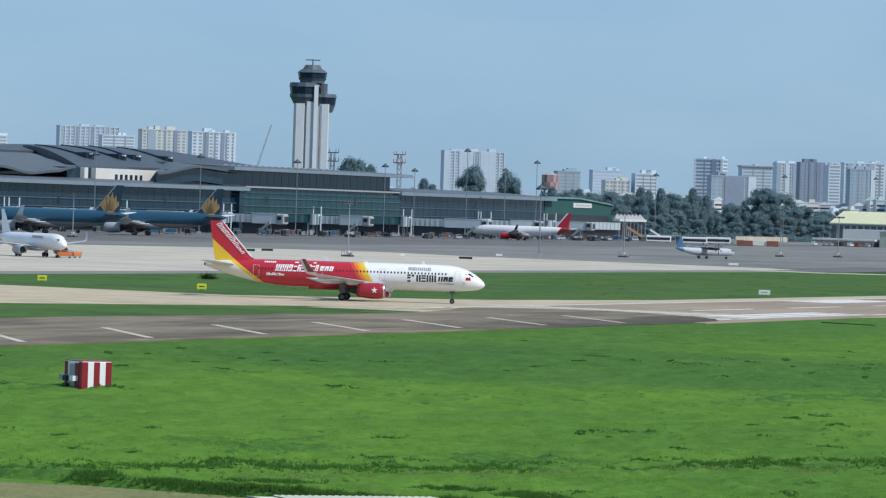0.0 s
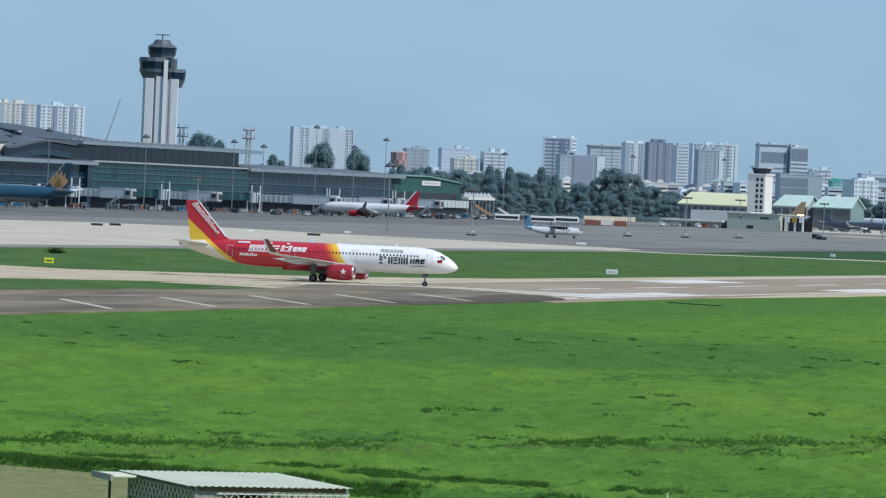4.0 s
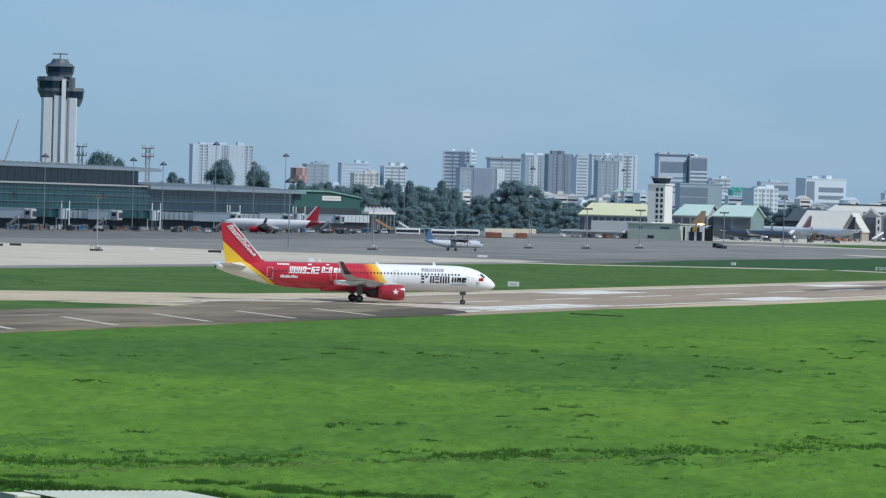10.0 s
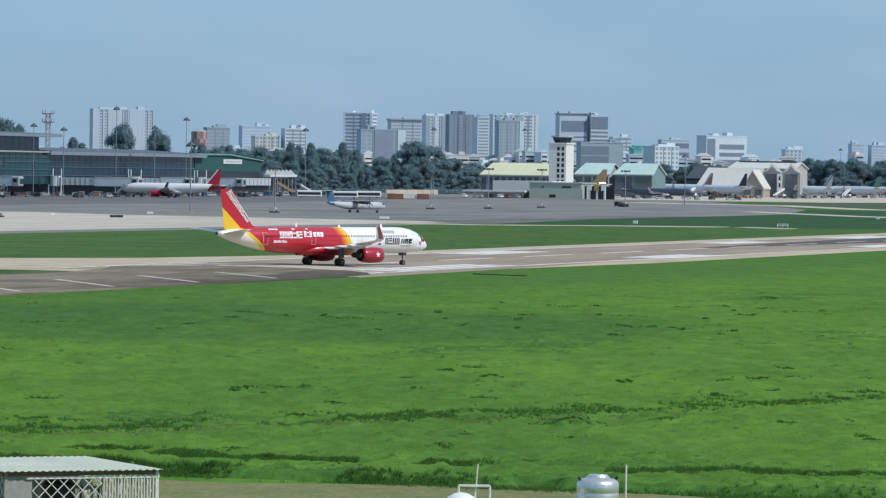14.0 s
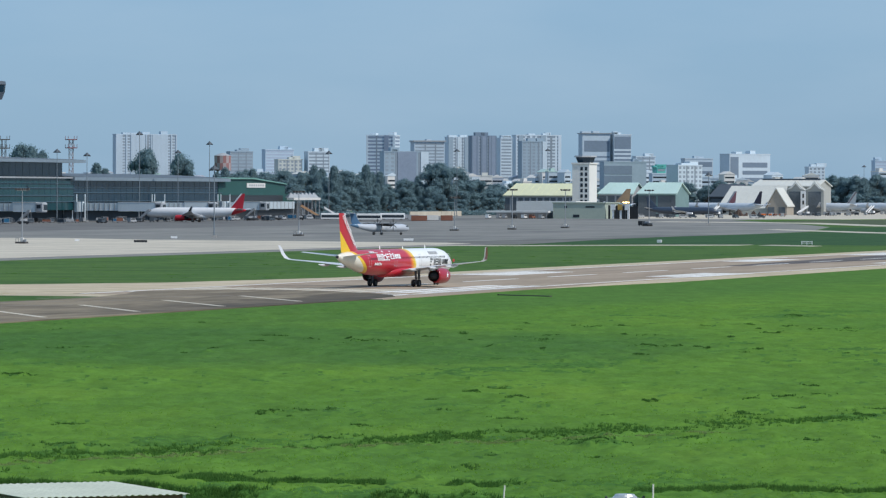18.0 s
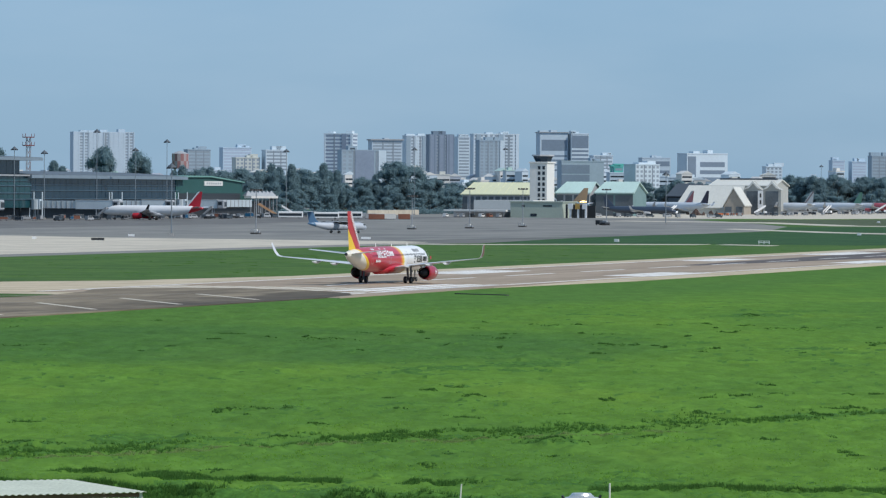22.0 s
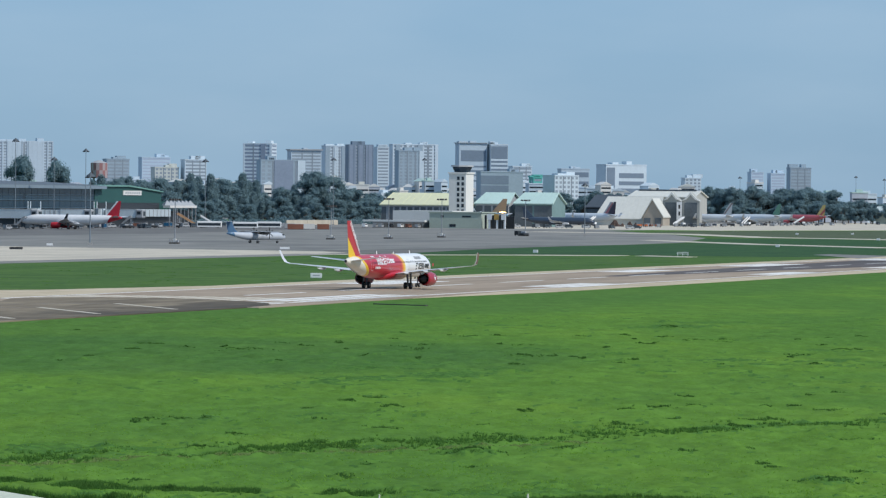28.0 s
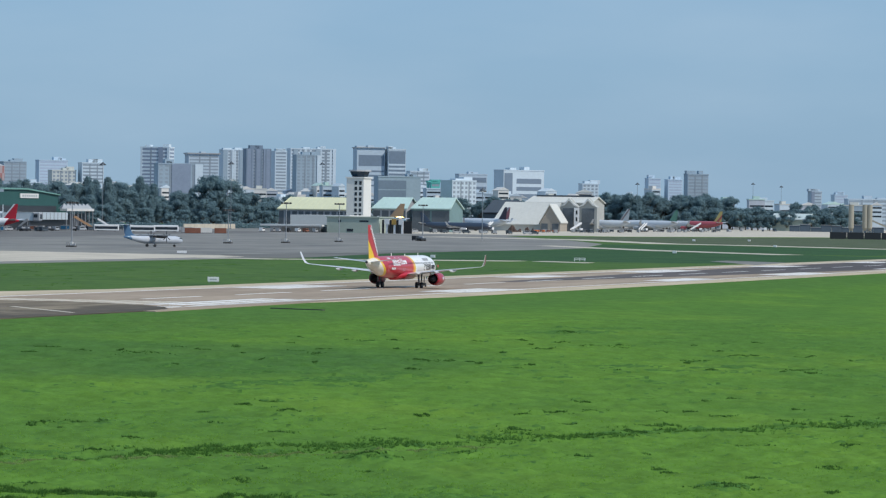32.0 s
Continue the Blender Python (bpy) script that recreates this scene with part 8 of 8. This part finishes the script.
# old furrows: bent line, depth, width
LINES = [([(-121, 232), (-113.8, 244), (-107.8, 254), (-100.8, 261.5), (-96.6, 269.5), (-90.5, 281.5), (-85.5, 291), (-76.5, 311.9), (-71.8, 322), (-65.8, 335), (-52, 365)], 0.32, 2.4),
         ([(-104.4, 235.4), (-100.5, 238), (-96.5, 239.8), (-91.7, 238.5), (-88.1, 235), (-83, 234.5), (-78.5, 235.2), (-72.9, 237)], 0.26, 0.9),
         ([(-66, 234), (-61, 237), (-56, 237.6), (-50.6, 238.4), (-40, 239)], 0.24, 0.9)]
# worn pale track beside the long furrow
TRACK = [(-106.1, 238.4), (-103.3, 248.3), (-98.5, 256.3), (-95, 265.5), (-90.6, 271), (-86.1, 279.1), (-82.5, 283), (-76.2, 295.5)]


def trench(x, y):
    """Depth of the old furrows at each place."""
    out = np.zeros_like(x)
    wob = 1.4 * (value_noise(x, y, 6.0, 31) - 0.5)
    cut = np.clip((value_noise(x, y, 4.0, 33) - 0.28) * 3.0, 0, 1)
    for line, deep, wide in LINES:
        d2 = np.full_like(x, 1e9)
        for (ax, ay), (bx, by) in zip(line, line[1:]):
            L2 = (bx - ax) ** 2 + (by - ay) ** 2
            f = np.clip(((x - ax) * (bx - ax) + (y - ay) * (by - ay)) / L2, 0, 1)
            d2 = np.minimum(d2, (x - ax - f * (bx - ax)) ** 2 + (y - ay - f * (by - ay)) ** 2)
        out = np.maximum(out, 0.75 * deep * cut * np.exp(-((np.sqrt(d2) + wob) / wide) ** 2))
    return out


# places and half-widths of the largest clumps
LARGE = [(-124.8, 456, 2.4), (-137.9, 571, 2.0), (-154.6, 458, 3.6), (-79.4, 277.3, 3.6), (-107, 263, 3.0), (-91.6, 284, 2.2), (-111.8, 249, 2.6), (-72.7, 321.6, 1.8), (-153, 363.5, 2.0), (-53.4, 258, 3.2), (-163, 341, 2.6)]


def clumps_at(x, y):
    """Large dense clumps, wider across the field than along it; 0 to 1."""
    out = np.zeros_like(x)
    rag = 0.8 * (value_noise(x, y, 0.9, 41) - 0.5) + 0.5 * (value_noise(x, y, 0.4, 42) - 0.5)
    for cx, cy, half in LARGE:
        u, v = (x - cx) * 0.95 + (y - cy) * 0.32, -(x - cx) * 0.32 + (y - cy) * 0.95
        out = np.maximum(out, np.clip(1.5 * (1 - (u / (half * 0.62)) ** 2 - (v / (half * 0.9)) ** 2 + rag), 0, 1))
    return out


def lush_shade(x, y):
    """Where the grass is coloured darker: small dense patches and clumps, and the shade of the furrows and of the
    field's near edge; 0 to 1.
    """
    m = np.clip((value_noise(x, y, 4.5, 61) * value_noise(x, y, 17, 62) - 0.50) * 6, 0, 1)
    m = np.maximum(m, np.clip((trench(x, y) - 0.06) * 12, 0, 1) * np.clip((value_noise(x, y, 3.0, 63) - 0.2) * 4, 0, 1))
    e = y - near_edge(x) + 1.6 * (value_noise(x, y, 2.0, 6) - 0.5)
    m = np.maximum(m, clumps_at(x, y))
    return np.maximum(m, (e > -0.2) & (e < 1.5 + 1.6 * value_noise(x, y, 5.0, 64)))


def lumps(x, y):
    """Small low tussocks, thicker in some stretches of the field than in others; 0 to 1."""
    far = np.clip((np.hypot(x, y) - 260) / 200, 0, 1)
    fine = np.clip((value_noise(x, y, 1.0, 71) - 0.93 + 0.30 * value_noise(x, y, 15, 72)) * 6, 0, 1)
    broad = np.clip((value_noise(x, y, 2.2, 73) - 0.96 + 0.32 * value_noise(x, y, 24, 74)) * 5, 0, 1)
    return np.maximum(fine * (1 - 0.5 * far), broad * (0.4 + 0.6 * far)) * (y > near_edge(x) + 3)


def sward_z(x, y):
    """Height of the uneven meadow: tussocks, hollows, furrows and a low bank at its near edge."""
    z = 0.14 * value_noise(x, y, 3.4, 1) + 0.20 * value_noise(x, y, 1.3, 2) ** 2 + 0.18 * value_noise(x, y, 0.6, 3) ** 2
    z = z - 0.42 * np.clip(value_noise(x, y, 2.6, 4) - 0.74, 0, 1) * 2.6 * np.clip(value_noise(x, y, 14, 5) - 0.3, 0, 1)
    z = z - trench(x, y) + 0.30 * np.exp(-np.maximum(0, y - near_edge(x)) / 14.0)
    z = z + 0.10 * lush_shade(x, y) * value_noise(x, y, 0.7, 65) + 0.17 * lumps(x, y) + 0.16 * clumps_at(x, y)
    ragged = 1.6 * (value_noise(x, y, 2.0, 6) - 0.5)
    return z * np.clip((y - near_edge(x) + ragged) / 1.0, 0, 1) * np.clip((x + 217) / 6.0, 0, 1) * np.clip((690 - np.hypot(x, y)) / 60, 0, 1) - 0.05


# the uneven sward itself, denser where the camera is near
NA = 380
az = np.radians(np.linspace(8.6, 28.8, NA))
dd = np.concatenate([np.arange(214, 262, 0.26), np.arange(262, 330, 0.45), 330 * (690 / 330) ** np.linspace(0, 1, 330)])
ND = len(dd)
A, D = np.meshgrid(az, dd)
gx, gy = -D * np.sin(A), D * np.cos(A)
gz = sward_z(gx, gy)
me = bpy.data.meshes.new("sward")
me.vertices.add(NA * ND)
me.vertices.foreach_set("co", np.stack([gx, gy, gz], 2).astype(np.float32).ravel())
q = np.arange(NA * ND).reshape(ND, NA)
quads = np.stack([q[:-1, :-1], q[:-1, 1:], q[1:, 1:], q[1:, :-1]], 2).reshape(-1, 4)[:, ::-1]
me.loops.add(quads.size)
me.loops.foreach_set("vertex_index", quads.ravel().astype(np.int32))
me.polygons.add(len(quads))
me.polygons.foreach_set("loop_start", np.arange(0, quads.size, 4, dtype=np.int32))
me.polygons.foreach_set("use_smooth", np.ones(len(quads), bool))
me.update(calc_edges=True)
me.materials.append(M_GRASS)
me.materials.append(M_LUSHSHADE)
# darker grass also puts in the shade of furrows, tussocks and near edge
cx, cy = gx[:-1, :-1].ravel(), gy[:-1, :-1].ravel()
me.polygons.foreach_set("material_index", (np.maximum(lush_shade(cx, cy), 0.6 * lumps(cx, cy)) > rg.uniform(0.05, 0.95, len(cx))).astype(np.int32))
tagged(new("sward", me), "uneven bright green meadow with low tussocks", "grass", kind="stuff")
xs, ys = wedge(60000, 214, 360)
keep = (ys > near_edge(xs) + rg.normal(0, 0.6, len(xs))) & (rg.uniform(0, 1, len(xs)) < np.clip((370 - np.hypot(xs, ys)) / 140, 0, 1)) & (xs > -211)
xs, ys = xs[keep], ys[keep]
tufts("meadow_grass", xs, ys, 0.05 + 0.10 * wave(xs, ys, 18, 3), np.full(len(xs), 0.045), M_BLADE, "bright green meadow grass in the near field", 4, 1.3)
# dense dark tussocks, wider than deep, scattered over the field, a few of them large
xs, ys = [], []
for i in range(420):
    cx, cy = wedge(1, 230, 560)
    if i < len(LARGE):
        cx, cy, ex, m = np.array([LARGE[i][0]]), np.array([LARGE[i][1]]), LARGE[i][2] * 0.36, 110
    else:
        ex = rg.uniform(0.10, 0.36) + 0.5 * rg.uniform(0, 1) ** 6
        m = int(26 + 70 * ex)
        if value_noise(cx, cy, 46, 81)[0] < rg.uniform(0.3, 0.75):
            continue
    if cx[0] < -204 or cy[0] < near_edge(cx[0]) + 3:
        continue
    u, v = rg.normal(0, ex, m), rg.normal(0, 0.35 + ex * 0.5, m)
    xs.append(cx[0] + 0.95 * u - 0.32 * v)
    ys.append(cy[0] + 0.32 * u + 0.95 * v)
xs, ys = np.concatenate(xs), np.concatenate(ys)
tufts("dark_tussocks", xs, ys, rg.uniform(0.06, 0.19, len(xs)), np.full(len(xs), 0.075), M_DARKBLADE, "dense dark green tussocks scattered over the field", 6, 0.6)


def furrow(line, n, spread, h0, h1, material, label, shift=0.0, thin=0.30):
    """Grass standing along a bent line, moved aside by shift towards the rooftops."""
    out = []
    for (ax, ay), (bx, by) in zip(line, line[1:]):
        f = rg.uniform(0, 1, n)
        out.append(np.stack([ax + (bx - ax) * f + rg.normal(0, spread, n) + shift * 0.32, ay + (by - ay) * f + rg.normal(0, spread, n) - shift * 0.95], 1))
    p = np.concatenate(out)
    p = p[value_noise(p[:, 0], p[:, 1], 3.5, 51) > thin]
    tufts("tall_grass", p[:, 0], p[:, 1], rg.uniform(h0, h1, len(p)), np.full(len(p), 0.055), material, label, 8, 0.7)


for line, deep, wide in LINES:
    furrow(line, 900, wide * 0.9, 0.10, 0.30, M_TALLBLADE, "row of tall dark grass along an old furrow", 0.0, 0.42)
    furrow(line, 230, wide * 0.5, 0.08, 0.22, M_DARKBLADE, "dense dark grass in the bottom of an old furrow", 0.0, 0.55)
furrow(TRACK, 900, 0.4, 0.04, 0.11, M_DRYBLADE, "pale dry grass along a worn track beside a furrow", 0.0, 0.12)
furrow([(-112, 231), (-98, 227), (-86, 224), (-64, 222), (-35, 222)], 1400, 0.8, 0.14, 0.36, M_TALLBLADE, "row of tall dark grass along the field's near edge")
furrow([(-112, 231), (-98, 227), (-86, 224), (-64, 222), (-35, 222)], 700, 0.5, 0.12, 0.30, M_DARKBLADE, "dense dark grass along the field's near edge", 0.3, 0.4)
# cut straw lying on the mown strip
n = 22000
xs, ys = rg.uniform(-112, -28, n), rg.uniform(196, 226, n)
keep = (ys < near_edge(xs) - 0.6 + rg.normal(0, 0.5, n)) & (value_noise(xs, ys, 1.7, 91) > rg.uniform(0.2, 0.7, n))
xs, ys = xs[keep], ys[keep]
tufts("straw", xs, ys, rg.uniform(0.04, 0.10, len(xs)), np.full(len(xs), 0.06), M_STRAW, "pale cut straw lying on the mown strip", 4, 2.2)
# dark culvert slab at the runway's near edge
culvert = thing("culvert_slab", pose(-203.5, 674, 0, 0, 0, -30), "low dark concrete culvert edge in the grass beside the runway", "culvert")
box_part("slab", (-5.6, -0.25, 0, 5.6, 0.25, 0.14), M_BASE, culvert)

# a low bush and rough tussocks in the mown strip beyond the runway
bush = thing("low_bush", pose(-374.5, 824, 0.03), "low dark green bush in the mown grass", "bush")
vs, fs = [], []
rb = random.Random(4)
for i in range(420):
    d = Vector((rb.gauss(0, 1), rb.gauss(0, 0.6), abs(rb.gauss(0, 0.32))))
    p = Vector((d.x * 0.85, d.y * 0.8, 0.08 + d.z * 1.3))
    q = Euler((rb.uniform(-0.8, 0.8), rb.uniform(-0.8, 0.8), rb.uniform(0, 6.28))).to_matrix()
    k = len(vs)
    vs += [tuple(p + q @ Vector(v)) for v in ((0.16, 0, 0), (-0.1, 0.14, 0), (-0.1, -0.14, 0), (0, 0, 0.1))]
    fs += [(k, k + 1, k + 3), (k + 1, k + 2, k + 3), (k + 2, k, k + 3)]
me = bpy.data.meshes.new("foliage")
me.from_pydata(vs, [], fs)
me.materials.append(leaf_mat("dark_bush_leaf", (0.035, 0.075, 0.03), (0.055, 0.10, 0.036)))
share("foliage", me, bush)
xs, ys = [], []
for i in range(170):
    cx, cy = rg.uniform(-400, -285), rg.uniform(680, 1300)
    if cy < 745 - (cx + 285) * 0.35:
        continue
    m = int(rg.uniform(12, 44))
    ex = rg.uniform(0.4, 1.8)
    xs.append(cx + rg.normal(0, ex, m))
    ys.append(cy + rg.normal(0, ex, m))
xs, ys = np.concatenate(xs), np.concatenate(ys)
tufts("rough_tussocks", xs, ys, rg.uniform(0.12, 0.28, len(xs)), np.full(len(xs), 0.2), M_TALLBLADE, "rough dark tussocks in the mown strip", 4, 1.2)


# ---- motion ----
def motions():
    """The airliner taxis on, turns onto the runway and rolls away; a second one creeps along far off."""
    rows = []
    rows.append((0, pose(-291.32, 692.68, Z3, 0, 0, 17.76)))
    rows.append((0.5, pose(-289.05, 693.38, Z3, 0, 0, 16.66)))
    rows.append((1, pose(-286.70, 694.00, Z3, 0, 0, 15.60)))
    rows.append((1.5, pose(-284.26, 694.54, Z3, 0, 0, 14.58)))
    rows.append((2, pose(-281.76, 695.03, Z3, 0, 0, 13.61)))
    rows.append((2.5, pose(-279.22, 695.47, Z3, 0, 0, 12.70)))
    rows.append((3, pose(-276.68, 695.90, Z3, 0, 0, 11.88)))
    rows.append((3.5, pose(-274.20, 696.34, Z3, 0, 0, 11.18)))
    rows.append((4, pose(-271.81, 696.83, Z3, 0, 0, 10.63)))
    rows.append((4.5, pose(-269.57, 697.39, Z3, 0, 0, 10.27)))
    rows.append((5, pose(-267.49, 698.02, Z3, 0, 0, 10.16)))
    rows.append((5.5, pose(-265.56, 698.70, Z3, 0, 0, 10.33)))
    rows.append((6, pose(-263.78, 699.43, Z3, 0, 0, 10.83)))
    rows.append((6.5, pose(-262.12, 700.18, Z3, 0, 0, 11.69)))
    rows.append((7, pose(-260.56, 700.93, Z3, 0, 0, 12.94)))
    rows.append((7.5, pose(-259.07, 701.65, Z3, 0, 0, 14.58)))
    rows.append((8, pose(-257.63, 702.33, Z3, 0, 0, 16.61)))
    rows.append((8.5, pose(-256.22, 702.98, Z3, 0, 0, 18.99)))
    rows.append((9, pose(-254.84, 703.60, Z3, 0, 0, 21.68)))
    rows.append((9.5, pose(-253.49, 704.23, Z3, 0, 0, 24.60)))
    rows.append((10, pose(-252.19, 704.88, Z3, 0, 0, 27.70)))
    rows.append((10.5, pose(-250.95, 705.58, Z3, 0, 0, 30.99)))
    rows.append((11, pose(-249.76, 706.35, Z3, 0, 0, 34.48)))
    rows.append((11.5, pose(-248.65, 707.20, Z3, 0, 0, 38.26)))
    rows.append((12, pose(-247.60, 708.12, Z3, 0, 0, 42.36)))
    rows.append((12.5, pose(-246.62, 709.14, Z3, 0, 0, 46.75)))
    rows.append((13, pose(-245.72, 710.24, Z3, 0, 0, 51.37)))
    rows.append((13.5, pose(-244.89, 711.42, Z3, 0, 0, 56.10)))
    rows.append((14, pose(-244.14, 712.70, Z3, 0, 0, 60.81)))
    rows.append((14.5, pose(-243.46, 714.06, Z3, 0, 0, 65.33)))
    rows.append((15, pose(-242.85, 715.51, Z3, 0, 0, 69.50)))
    rows.append((15.5, pose(-242.33, 717.03, Z3, 0, 0, 73.19)))
    rows.append((16, pose(-241.88, 718.63, Z3, 0, 0, 76.33)))
    rows.append((17, pose(-241.20, 722.04, Z3, 0, 0, 81.08)))
    rows.append((18, pose(-240.77, 725.71, Z3, 0, 0, 84.63)))
    rows.append((19, pose(-240.56, 729.65, Z3, 0, 0, 87.60)))
    rows.append((20, pose(-240.54, 733.92, Z3, 0, 0, 89.94)))
    rows.append((21, pose(-240.67, 738.58, Z3, 0, 0, 91.15)))
    rows.append((22, pose(-240.89, 743.72, Z3, 0, 0, 91.33)))
    rows.append((23, pose(-241.14, 749.44, Z3, 0, 0, 91.05)))
    rows.append((24, pose(-241.38, 755.81, Z3, 0, 0, 90.59)))
    rows.append((25, pose(-241.57, 762.99, Z3, 0, 0, 90.01)))
    rows.append((26, pose(-241.68, 771.20, Z3, 0, 0, 89.38)))
    rows.append((27, pose(-241.71, 780.84, Z3, 0, 0, 88.78)))
    rows.append((28, pose(-241.70, 792.44, Z3, 0, 0, 88.45)))
    rows.append((29, pose(-241.68, 806.52, Z3, 0, 0, 88.41)))
    rows.append((30, pose(-241.63, 823.33, Z3, 0, 0, 88.27)))
    rows.append((31, pose(-241.50, 842.83, Z3, 0, 0, 88.31)))
    rows.append((32, pose(-241.26, 864.85, Z3, 0, 0, 89.53)))
    walk(taxiing, rows)
    slow = [(0, pose(-734.6, 2996.0, Z3, 0, 0, 153)), (3, pose(-740.3, 2998.9, Z3, 0, 0, 153)), (6, pose(-746.0, 3001.8, Z3, 0, 0, 153)), (9, pose(-751.7, 3004.8, Z3, 0, 0, 153)), (13, pose(-759.2, 3008.6, Z3, 0, 0, 153)), (16, pose(-763.8, 3010.9, Z3, 0, 0, 153)), (20, pose(-771.4, 3014.8, Z3, 0, 0, 153)), (25, pose(-780.4, 3019.4, Z3, 0, 0, 153)), (29, pose(-785.5, 3021.9, Z3, 0, 0, 153)), (32, pose(-789.2, 3023.8, Z3, 0, 0, 153))]
    walk(rolling, slow)


motions()
